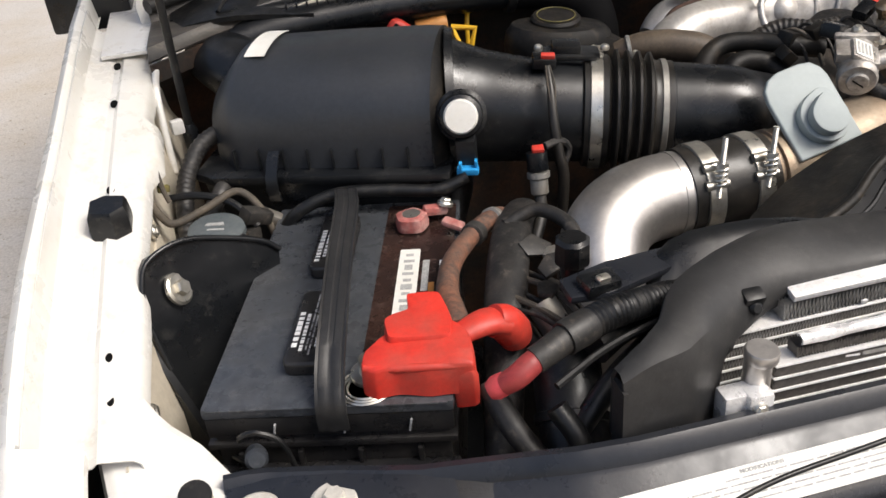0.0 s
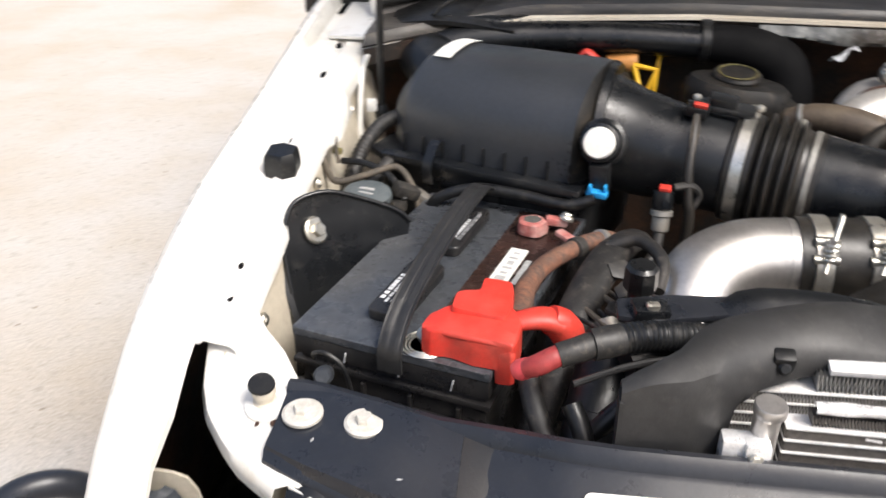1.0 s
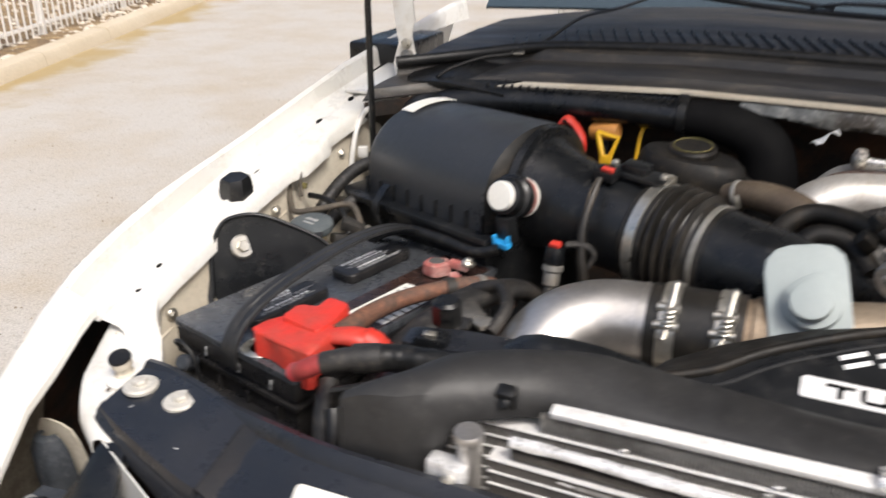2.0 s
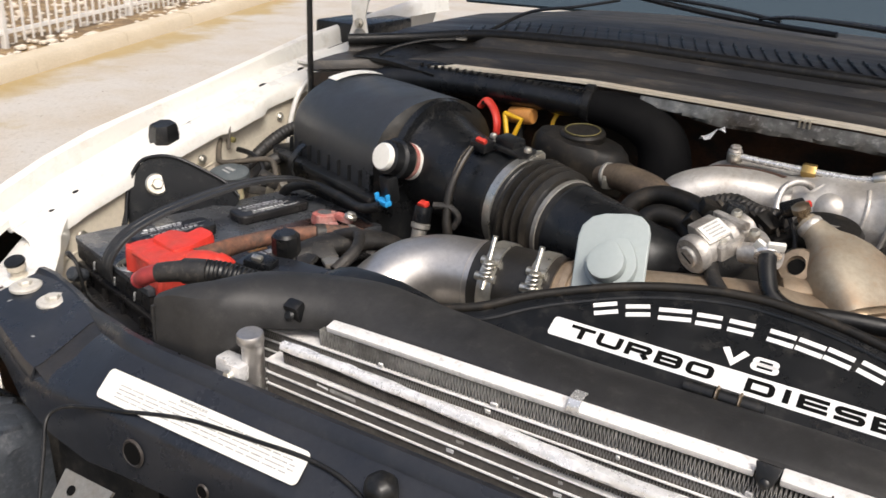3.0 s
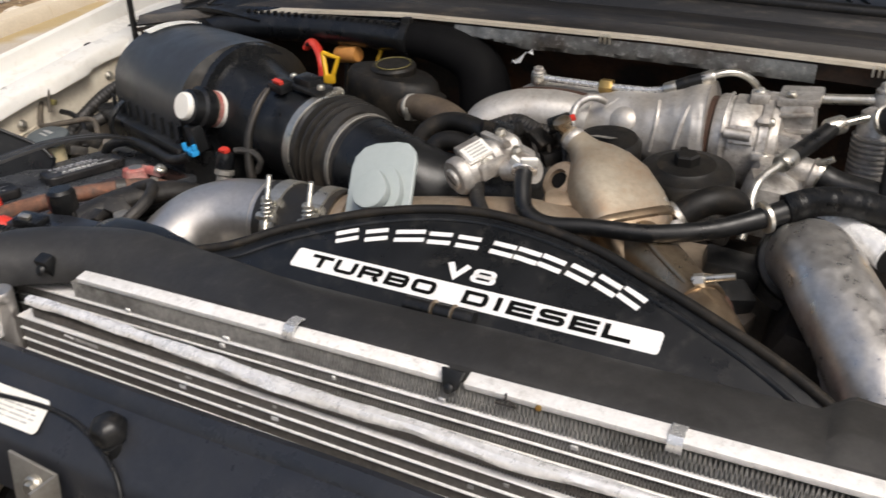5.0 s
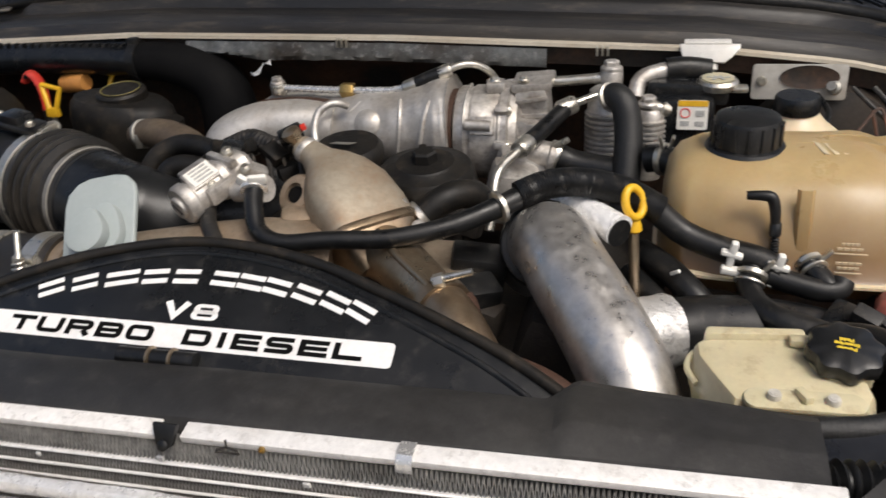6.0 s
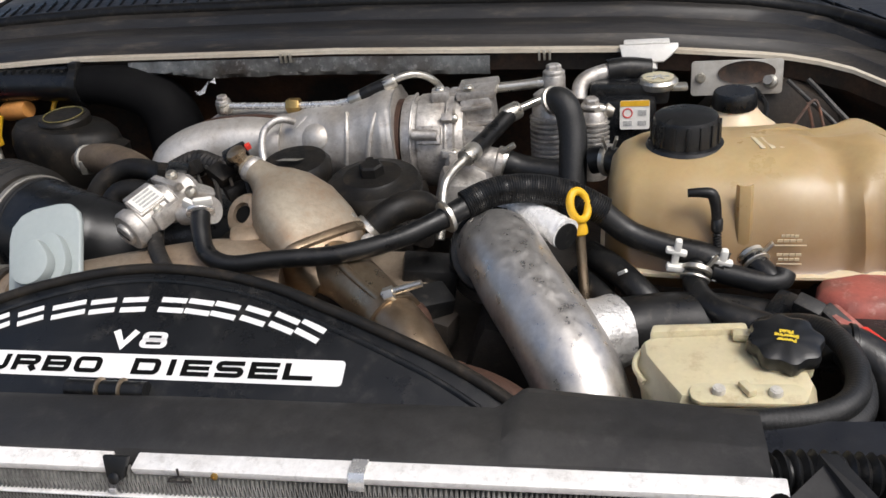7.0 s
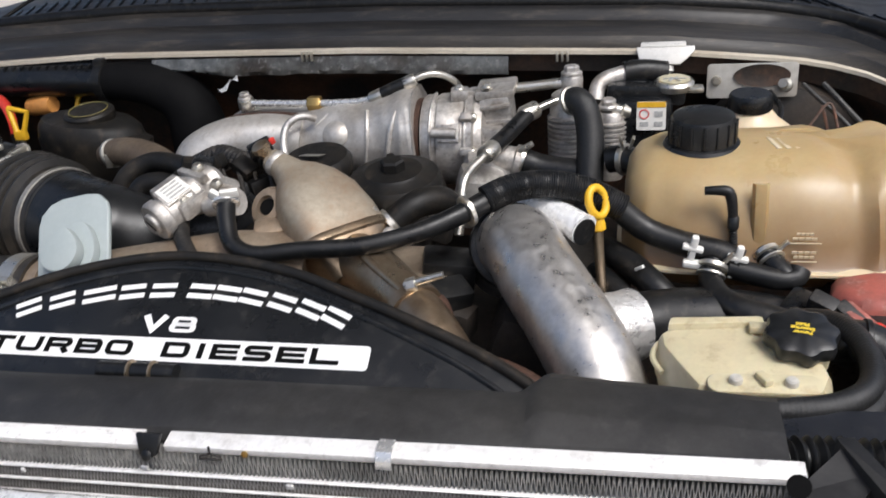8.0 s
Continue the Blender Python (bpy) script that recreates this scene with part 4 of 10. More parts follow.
def cowl():
    c = thing("cowl_panel", (0, 0.75, 1.2), "weathered black plastic cowl panel below the windscreen", "cowl")
    xs = [-0.78 + i * 0.03 for i in range(53)]
    rows, grille, back = [], [], []
    for x in xs:
        y, z = seam_line(x)
        d = 0.10 if abs(x) < 0.6 else 0.12
        rows.append([(x, y + 0.004, z + 0.004), (x, y + 0.014, z + 0.009), (x, y + 0.018, z + 0.016), (x, y + 0.045, z + 0.018), (x, y + 0.075, z + 0.020), (x, y + d - 0.012, z + 0.021), (x, y + d - 0.008, z + 0.032), (x, y + d, z + 0.037), (x, y + d + 0.012, z + 0.036), (x, y + d + 0.02, z + 0.026)])
        grille.append([(x, y + d + 0.018, z + 0.026), (x, y + d + 0.05, z + 0.034), (x, y + d + 0.16, z + 0.043), (x, y + d + 0.30, z + 0.047), (x, y + d + 0.44, z + 0.047), (x, y + d + 0.52, z + 0.04)])
    part("shelf", sheet_bm(rows, 0.003), COWL, c)
    part("grille_panel", sheet_bm(grille, 0.003), COWL, c)
    tubepts = [(x, seam_line(x)[0] + 0.108, seam_line(x)[1] + 0.040) for x in xs[::3]]
    tube("hood_seal", tubepts, 0.009, RUBBER, c, "black rubber hood seal", seg=12, n=3)
    # thin black strips stand in for the shaded grooves of the grille
    slat = None
    for i in range(64):
        x = -0.66 + i * 0.0205
        if 0.02 < abs(x - 0.2) < 0.06:
            continue
        y, z = seam_line(x)
        if slat is None:
            ob = part("slat", box_bm((0.0028, 0.085, 0.004), pose(0, 0, 0), 0.001), BLACKPLASTIC)
            slat = ob.data
            ob.parent = c
        else:
            ob = new("slat", slat)
            ob.parent = c
        ob.matrix_local = Matrix.Translation(-c.location) @ pose(x, y + 0.215, z + 0.0412, 4, 0, 20)
    return c


cowl()


def firewall():
    f = thing("firewall", (0, 0.66, 0.9), "dark painted firewall with a pale welded seam along its top", "firewall")
    xs = [-0.78 + i * 0.03 for i in range(53)]
    rows = []
    for x in xs:
        y, z = seam_line(x)
        rows.append([(x, y + 0.006, z), (x, y + 0.008, z - 0.02), (x, y + 0.05, z - 0.04), (x, y + 0.09, z - 0.10), (x, y + 0.10, z - 0.3), (x, y + 0.10, 0.55)])
    part("wall", sheet_bm(rows, 0.003), FIREWALL, f)
    for a, b in ((5, 16), (16, 30), (30, 46), (46, 53)):
        line = [(x, seam_line(x)[0], seam_line(x)[1] + 0.001) for x in xs[a:b + 1]]
        seg = [[(x, y - 0.0045, z - 0.0015), (x, y - 0.004, z + 0.0025), (x, y + 0.004, z + 0.004), (x, y + 0.007, z + 0.001)] for x, y, z in line]
        part("seam_flange", sheet_bm(seg, 0.002), WHITE if a >= 46 else CREAM, f, "pale painted seam flange")
    # bare metal panel hanging below the seam
    rows = []
    for i in range(54):
        x = -0.275 + i * 0.0086
        y, z = seam_line(x)
        e = 0.0035 * noise.noise(V(x * 55, 0, 0)) + 0.002 * noise.noise(V(x * 160, 3, 0))
        lo = (0.024 + 0.003 * noise.noise(V(x * 22, 7, 0)) + 0.0015 * noise.noise(V(x * 110, 2, 0))) * min(1, (x + 0.30) / 0.1)
        rows.append([(x, y - 0.001, z - 0.004), (x, y - 0.004 + e, z - 0.012), (x, y - 0.006 + e, z - max(0.016, lo * 0.8)), (x, y - 0.004 - e * 2, z - max(0.018, lo))])
    part("bare_panel", sheet_bm(rows, 0.0015), BAREPANEL, f, "grimy bare metal strip with a ragged edge")
    for x, z in ((-0.005, 1.299), (-0.20, 1.299)):
        lathe("panel_hole", [(0.004, 0), (0.004, 0.001), (0, 0.001)], (x, 0.607, z), (0, -1, 0), INKANDHOLE, f, seg=12)
    for x0 in (-0.07, 0.238):
        for k in range(3):
            part("seam_clip", box_bm((0.0025, 0.004, 0.011), pose(x0 + k * 0.006, seam_line(x0)[0] - 0.007, seam_line(x0)[1] - 0.003), 0.0006), STEEL, f)
    return f


firewall()

latch = thing("hood_latch_bracket", (0.366, 0.63, 1.27), "small white painted bracket on the seam", "bracket")
part("plate", prism_bm([(-0.030, 0.010), (-0.027, -0.004), (-0.020, -0.011), (0.018, -0.012), (0.026, -0.005), (0.034, 0.004), (0.034, 0.010)], 0.004, frame_of((0.357, 0.612, 1.2995), (0, -0.8, 0.6)), 0.0015), WHITE, latch)
part("step", box_bm((0.050, 0.012, 0.006), pose(0.357, 0.620, 1.309, 14, 0, 0), 0.002), WHITE, latch)
lathe("stud", [(0.009, 0), (0.009, 0.006), (0.004, 0.009)], (0.360, 0.610, 1.288), (0, -0.4, -1), WHITE, latch, seg=14)

strut_plate = thing("strut_plate", (0.47, 0.63, 1.24), "dull white steel plate with an oval opening below the cowl", "body panel")
part("plate", prism_bm(rounded(0.096, 0.038, 0.004), 0.002, frame_of((0.453, 0.605, 1.271), (0, -1, 0.08)), 0.0006), material("grimy_white_plate", (0.44, 0.43, 0.40), 0.5, spot=(0.24, 0.20, 0.15), spot_scale=26, spot_amount=0.7, grain=0.1, bump=0.1), strut_plate)
part("opening", lathe_bm([(0.030, 0), (0.030, 0.0012), (0.027, 0.0006), (0, 0.0006)], (0.463, 0.6030, 1.2765), (0, -1, 0.08), seg=26, scale=(1.0, 0.42)), FIREWALL, strut_plate, "dark oval opening")
bolt("bolt", (0.415, 0.603, 1.272), (0, -1, 0.1), 0.004, STEEL, strut_plate)

# windscreen with wipers
glass = part("windscreen", sheet_bm([[(x, 1.20 + 0.10 * (1 - (x / 0.8) ** 2) * 0 + 0.12 * (x / 0.8) ** 2 * -1 + k * 0.55, 1.352 + k * 0.42) for x in (-0.82, -0.6, -0.4, -0.2, 0, 0.2, 0.4, 0.6, 0.82)] for k in (0, 0.5, 1.0)], 0.006), GLASS)
tagged(glass, "dark greenish windscreen glass above the cowl", "windscreen", kind="structure")


def wiper(x0, y0, x1, y1, z):
    w = thing("wiper", (x0, y0, z - 0.02), "black windscreen wiper resting on the glass", "wiper", "windscreen wipers")
    a, b = V(x0, y0, z), V(x1, y1, z + 0.012)
    d = b - a
    tube("arm", [a, a + d * 0.15 + V(0, 0, 0.014), a + d * 0.6 + V(0, 0, 0.012), a + d * 0.8], [0.012, 0.010, 0.006, 0.004], BLACKPLASTIC, w, seg=10, squash=(1, 0.6))
    lathe("pivot_cap", [(0.016, 0), (0.016, 0.01), (0.008, 0.018), (0, 0.018)], a + V(0, 0, -0.008), (0, 0, 1), BLACKPLASTIC, w, seg=18)
    s = V(d.y, -d.x, 0).normalized()
    tube("blade", [a + d * 0.45 + s * 0.01 - V(0, 0, 0.006), a + d * 1.0 - V(0, 0, 0.006), a + d * 1.6 + V(0, 0, 0.006)], 0.005, RUBBER, w, seg=8)
    tube("bridge", [a + d * 0.7 + V(0, 0, 0.002), a + d * 1.0 + V(0, 0, 0.008), a + d * 1.3 + V(0, 0, 0.008)], 0.0035, BLACKPLASTIC, w, seg=8)


wiper(0.06, 0.98, -0.30, 1.06, 1.375)
wiper(0.66, 0.97, 0.28, 1.06, 1.365)


# open hood over the bay
def hood():
    h = thing("hood", (0, 0.86, 1.36), "white truck hood standing open above the bay", "hood")
    hinge, ang, length = V(0, 0.90, 1.50), radians(54), 1.2
    d, up = V(0, -math.cos(ang), math.sin(ang)), V(0, math.sin(ang), math.cos(ang))
    rows = []
    for i in range(9):
        k = i / 8
        rows.append([tuple(hinge + d * (length * k) + up * (0.05 * math.sin(math.pi * k) - 0.03 * (x / 0.8) ** 2) + V(x, 0, 0)) for x in (-0.80, -0.78, -0.5, -0.25, 0, 0.25, 0.5, 0.78, 0.80)])
    part("skin", sheet_bm(rows, 0.002), WHITE, h)
    part("liner", sheet_bm([[tuple(V(p) * 1.0 - up * 0.03 + V(0, 0, 0)) for p in r[1:-1]] for r in rows[1:-1]], 0.012), DUSTPLASTIC, h, "dark insulation liner")
    return h


hood()


def hinge(sgn):
    g = thing("hinge_assembly", (sgn * 0.74, 0.66, 1.28), "white painted steel hood hinge arm at the cowl corner", "hinge", "hood hinges")
    out = [(-0.020, 0.0), (0.016, 0.0), (0.020, 0.012), (0.012, 0.040), (0.008, 0.060), (0.012, 0.085), (0.004, 0.15), (0.0, 0.24), (-0.026, 0.24), (-0.026, 0.12), (-0.018, 0.070), (-0.014, 0.050), (-0.022, 0.02)]
    m = frame_of((sgn * 0.775, 0.650, 1.302), (0.15 * -sgn, -1, 0.1))
    part("arm", prism_bm([(x * -sgn, y) for x, y in out], 0.006, m, 0.002), WHITE, g)
    part("pressed_loop", prism_bm(rounded(0.020, 0.034, 0.006), 0.003, m @ Matrix.Translation((-0.001 * sgn, 0.022, 0.006)), 0.001), GALV, g, "dull pressed recess")
    part("foot", box_bm((0.06, 0.04, 0.010), pose(sgn * 0.770, 0.660, 1.298, 4, 0, 0), 0.003), WHITE, g)
    bolt("bolt", (sgn * 0.772, 0.641, 1.352), (0.1 * -sgn, -1, 0.1), 0.006, STEEL, g)


hinge(-1)
hinge(1)

prop = thing("hood_strut", (-0.752, 0.49, 1.2), "thin black hood support strut", "strut")
tube("rod", [(-0.752, 0.495, 1.20), (-0.748, 0.489, 1.45), (-0.743, 0.48, 1.85)], 0.0045, RUBBER, prop, seg=12, n=2)
lathe("socket", [(0.008, 0), (0.009, 0.02), (0.006, 0.028)], (-0.752, 0.495, 1.195), (0, 0, 1), BLACKPLASTIC, prop, seg=12)

# corner of body behind the bay, left: dark gap and white ledge
ledge = part("corner_ledge", sheet_bm([[(x, y, 1.288 + (y - 0.55) * 0.12) for x in (-0.835, -0.80, -0.775, -0.757)] for y in (0.56, 0.60, 0.66, 0.74)], 0.004), WHITE)
tagged(ledge, "white body ledge at the corner of the cowl", "body panel")
corner = part("corner_seal", sheet_bm([[(x, y, 1.302 + 0.006 * math.sin((x + 0.75) * 26) + (y - 0.6) * 0.12) for x in (-0.757, -0.74, -0.72, -0.70, -0.68, -0.65, -0.62, -0.59)] for y in (0.585, 0.60, 0.64, 0.70)], 0.006), RUBBER)
tagged(corner, "black rubber seal at the cowl corner", "seal")
# a solid black box stands for the shade in the gap
gap = part("fender_rear_gap", box_bm((0.10, 0.16, 0.05), pose(-0.858, 0.775, 1.315), 0.006), BLACKPLASTIC)
tagged(gap, "black box in place of the dark gap behind the fender", "filler")

# dark sheet added under the bay, so that no daylight comes up from below
block_sheet = part("bay_floor", sheet_bm(grid_rows(-0.78, 0.78, -0.06, 0.72, 12, 8, lambda x, y: 0.62 + 0.02 * noise.noise(V(x * 5, y * 5, 0))), -0.01), DARKIRON)
tagged(block_sheet, "dark sheet added below the bay to block daylight", "floor pan", kind="structure")
# cab of the truck behind the windscreen, and the guard tube beside the fender
def truck_cab():
    c = thing("truck_cab", (0, 2.2, 0.5), "white truck cab behind the windscreen", "truck cab")
    prof = [(0.96, 0.5), (0.98, 0.9), (0.95, 1.30), (0.80, 1.90), (0.66, 1.97), (0, 1.99)]
    ring = [(x, z) for x, z in prof] + [(-x, z) for x, z in prof[-2::-1]]
    part("shell", sheet_bm([[(x, y, z) for x, z in ring] for y in (1.95, 2.4, 2.9, 3.4)], 0.004), WHITE, c)
    for s in (-1, 1):
        part("door", sheet_bm([[(s * x, y, z) for x, z in ((0.955, 0.5), (0.972, 0.85), (0.955, 1.16))] for y in (1.0, 1.4, 1.95)], 0.004), WHITE, c)
    wheel = part("wheel", lathe_bm([(0.0, -0.06), (0.06, -0.06), (0.20, -0.03), (0.235, -0.10), (0.235, 0.10), (0.0, 0.10)], (-0.84, 0.35, 0.39), (1, 0, 0), seg=36), GALV, c, "grey steel wheel")
    part("tyre", lathe_bm([(0.238, -0.12), (0.36, -0.12), (0.39, -0.09), (0.39, 0.09), (0.36, 0.12), (0.238, 0.12)], (-0.84, 0.35, 0.39), (1, 0, 0), seg=44), RUBBER, wheel, "black rubber tyre")
    return c


truck_cab()

guard = thing("guard_tube", (-0.97, 0.0, 0.9), "black bent tube standing beside the front of the fender", "guard")
tube("arch", [(-0.965, -0.085, 0.74), (-1.010, -0.082, 0.755), (-1.052, -0.075, 0.80), (-1.048, -0.064, 0.90), (-1.030, -0.050, 0.965), (-1.000, -0.028, 1.006), (-0.972, -0.008, 1.013), (-0.948, 0.010, 0.998), (-0.940, 0.018, 0.97), (-0.955, 0.015, 0.93), (-0.963, 0.015, 0.90)], 0.0135, BLACKMETAL, guard, seg=22)
for p in ((-0.966, -0.085, 0.74), (-0.964, 0.015, 0.90)):
    lathe("mount", [(0.024, 0), (0.024, 0.006), (0.018, 0.008)], p, (-1, 0, 0.1), BLACKMETAL, guard, seg=20)

hosew = thing("washer_hose", (-0.6, 0.72, 1.33), "thin black washer hose lying over the cowl", "hose")
tube("hose", [(-0.700, 0.600, 1.315), (-0.688, 0.622, 1.325), (-0.655, 0.660, 1.336), (-0.615, 0.700, 1.340), (-0.585, 0.745, 1.352), (-0.555, 0.83, 1.378), (-0.52, 0.95, 1.382), (-0.50, 1.10, 1.385)], 0.0028, RUBBER, hosew, seg=8)
part("clip", prism_bm(rounded(0.020, 0.014, 0.005), 0.003, pose(-0.613, 0.702, 1.338, 4, 0, 20), 0.001), GALV, hosew, "pale clip")


# ---------------------------------------------------------------- battery
BT = Matrix.Translation((-0.6148, 0.1875, 1.165)) @ pose(0, 0, 0, 0, 0, -14.6)


def on_bat(u, v, w=0.0):
    return BT @ V(u, v, w)


def battery():
    b = thing("battery", on_bat(0, 0, -0.19), "black truck battery with a strap and worn white print", "battery")
    part("case", box_bm((0.178, 0.300, 0.165), BT @ pose(0, 0, -0.1075), 0.006), BATTERYDARK, b)
    out = [(-0.0925, -0.1545), (0.0925, -0.1545), (0.0925, 0.1545), (-0.0925, 0.1545)]
    part("lid", prism_bm(out, 0.010, BT @ Matrix.Translation((0, 0, -0.010)), 0.003), BATTERY, b, "dusty black battery lid")
    part("lid_skirt", box_bm((0.183, 0.307, 0.018), BT @ pose(0, 0, -0.019), 0.002), BATTERYDARK, b, "glossy black lid edge")
    part("label_sheet", prism_bm(rounded(0.068, 0.290, 0.004), 0.0002, BT @ Matrix.Translation((0.055, 0.0, 0.0)), 0), BATTERYLABEL, b, "dark brown printed label, stained")
    part("lid_rim", box_bm((0.187, 0.310, 0.006), BT @ pose(0, 0, -0.036), 0.002), BATTERYDARK, b)
    for u, v, ln in ((-0.0215, 0.064, 0.100), (-0.0190, -0.070, 0.100)):
        part("vent_cover", prism_bm(rounded(0.036, ln, 0.008), 0.0115, BT @ Matrix.Translation((u, v, 0.0)), 0.003, 3), BATTERYDARK, b, "raised black vent cover")
        random.seed(int(v * 1000) + 90)
        for c, h, lo, hi in ((-0.0125, 0.0042, 0.0025, 0.006), (-0.0065, 0.0028, 0.002, 0.005), (-0.002, 0.0012, 0.004, 0.012), (0.001, 0.0012, 0.004, 0.012), (0.006, 0.0034, 0.002, 0.005), (0.0105, 0.0012, 0.004, 0.012), (0.013, 0.0012, 0.004, 0.012)):
            y = -ln / 2 + 0.010 + random.uniform(0, 0.012)
            while y < ln / 2 - 0.016 - random.uniform(0, 0.02):
                k = random.uniform(lo, hi)
                part("print", box_bm((h, k, 0.0004), BT @ pose(u + c * 0.95, v + y + k / 2, 0.0118), 0), GREYINK if h < 0.002 else WHITEINK, b, "worn white print")
                y += k + random.uniform(0.0008, 0.003)
    part("paper_strip", prism_bm(rounded(0.0185, 0.105, 0.001, 2), 0.0006, BT @ Matrix.Translation((0.0485, 0.004, 0.0003)), 0), PAPER, b, "white paper strip with fine print")
    for k in range(9):
        part("fine_print", box_bm((0.007 + 0.003 * (k % 2), 0.004 + 0.004 * (k % 3 == 0), 0.0003), BT @ pose(0.0485, -0.038 + k * 0.0105, 0.0011), 0), GREYTEXT, b)
    for k in range(6):
        part("name_bar", box_bm((0.010, 0.0085, 0.0005), BT @ pose(0.081, -0.026 + k * 0.0115, 0.0003), 0), WHITEINK, b, "plain white bar in place of the name")
    part("orange_patch", box_bm((0.005, 0.024, 0.0005), BT @ pose(0.070, -0.012, 0.0003), 0), ORANGE, b)
    part("teal_bar", box_bm((0.006, 0.05, 0.0005), BT @ pose(0.064, 0.012, 0.0003), 0), GREYTEXT, b)
    lathe("negative_post", [(0.010, 0), (0.0088, 0.016), (0, 0.016)], on_bat(0.0475, 0.0985, 0.0), (0, 0, 1), STEEL, b, "grey lead post", seg=18)
    lathe("positive_post", [(0.017, 0), (0.017, 0.004), (0.0105, 0.005), (0.0095, 0.016), (0, 0.016)], on_bat(0.032, -0.122, 0.0), (0, 0, 1), STEEL, b, "lead post with a brassy ring", seg=20)
    for k in range(3):
        part("ring_groove", lathe_bm([(0.013 + k * 0.003, 0.0), (0.014 + k * 0.003, 0.0012), (0.015 + k * 0.003, 0.0)], on_bat(0.028, -0.136, 0.0005), (0, 0, 1), seg=20), STEEL, b)
    line, _ = spline([tuple(on_bat(u, v, w)) for u, v, w in ((0.005, -0.1575, -0.020), (0.005, -0.1570, 0.0), (0.005, -0.146, 0.0165), (0.005, -0.13, 0.028), (0.005, -0.11, 0.0365), (0.004, -0.08, 0.0440), (0.0025, -0.05, 0.048), (0.001, -0.02, 0.0515), (-0.001, 0.02, 0.0535), (-0.005, 0.06, 0.0500), (-0.0125, 0.10, 0.0405), (-0.018, 0.13, 0.027), (-0.0215, 0.15, 0.010), (-0.022, 0.157, -0.010))], 5)
    across = (BT.to_3x3() @ V(1, 0, 0))
    strap = [[tuple(p + across * u + V(0, 0, 0.0009 if int(abs(u) * 1000) % 2 else 0)) for u in (-0.0112, -0.0084, -0.0075, -0.0030, -0.0020, 0.0020, 0.0030, 0.0075, 0.0084, 0.0112)] for p in line]
    part("carrying_strap", sheet_bm(strap, 0.0025), DUSTPLASTIC, b, "ribbed black rubber strap")
    tube("vent_tube", [(-0.7175, 0.040, 1.148), (-0.714, 0.030, 1.160), (-0.703, 0.026, 1.164), (-0.690, 0.024, 1.156), (-0.684, 0.023, 1.140), (-0.681, 0.024, 1.115)], 0.0022, RUBBER, b, "thin black vent tube", seg=8)
    lathe("vent_knob", [(0.007, -0.01), (0.0085, 0.0), (0.0085, 0.008), (0.006, 0.011), (0, 0.011)], (-0.7086, 0.036, 1.134), (0.1, -0.8, 0.4), LAMPBACK, b, "dusty grey knob", seg=16)
    # dust-pale scuffs and moulded ticks along the front edge of the lid
    for u in (-0.040, 0.012, 0.060):
        part("edge_tick", box_bm((0.0016, 0.002, 0.011), BT @ pose(u, -0.1555, -0.020, 0, 12, 0), 0.0005), GREYINK, b, "pale scuffed tick")
    part("edge_bead", box_bm((0.176, 0.002, 0.002), BT @ pose(0.0, -0.1545, -0.0015), 0.0008), BATTERY, b, "worn lid edge")
    for k in range(4):
        part("front_rib", box_bm((0.004, 0.006, 0.014), BT @ pose(-0.07 + k * 0.045, -0.1525, -0.05), 0.001), BATTERYDARK, b)
    tube("vent_hose", [on_bat(-0.078, -0.15, -0.05), on_bat(-0.06, -0.165, -0.045), on_bat(-0.035, -0.163, -0.06), on_bat(-0.03, -0.155, -0.085)], 0.0018, RUBBER, b, seg=8)
    lathe("side_plug", [(0.011, 0), (0.011, 0.002), (0.008, 0.003), (0, 0.003)], on_bat(-0.062, -0.1465, -0.085), BT.to_3x3() @ V(0, -1, 0), BATTERY, b, "round moulded mark", seg=20)
    return b


battery()


def negative_clamp():
    c = thing("battery_clamp", on_bat(0.0475, 0.0985, 0.0), "red corroded battery terminal clamp with white crust", "terminal clamp")
    lathe("collar", [(0.010, 0.002), (0.0158, 0.002), (0.0162, 0.006), (0.0145, 0.014), (0.009, 0.016), (0.0088, 0.012), (0, 0.0125)], on_bat(0.0475, 0.0985, 0.0), (0, 0, 1), CORRODED, c, seg=26, lobes=5, lobe=0.05)
    part("ear", box_bm((0.024, 0.011, 0.009), BT @ pose(0.070, 0.111, 0.012, 0, 8, 20), 0.003), CORRODED, c)
    bolt("bolt", on_bat(0.080, 0.114, 0.016), (0.3, 0.2, 1), 0.0055, STEEL, c, 0.008, "crusted bolt")
    part("lug", box_bm((0.022, 0.012, 0.006), BT @ pose(0.088, 0.084, 0.010, 0, 14, -20), 0.003), CORRODED, c)
    return c


negative_clamp()


def soft_shell(outline, levels):
    """A moulded cap: a smooth closed plan line, drawn in and lifted level by level. levels: height, scale, slope along x and y."""
    pts = [V((*p, 0)) for p in outline]
    cut = [q for i, p in enumerate(pts) for q in (p.lerp(pts[i - 1], 0.16), p.lerp(pts[(i + 1) % len(pts)], 0.16))]
    line, _ = spline([tuple(p) for p in cut + cut[:1]], 3)
    line = line[:-1]
    c = sum(line, V(0, 0, 0)) / len(line)
    rings = []
    for z, k, sx, sy in levels:
        ring = []
        for p in line:
            q = c + (p - c) * k
            ring.append((q.x, q.y, z + sx * (q.x - c.x) + sy * (q.y - c.y) + 0.0012 * noise.noise(q * 60)))
        rings.append(ring)
    return loft_bm(rings)


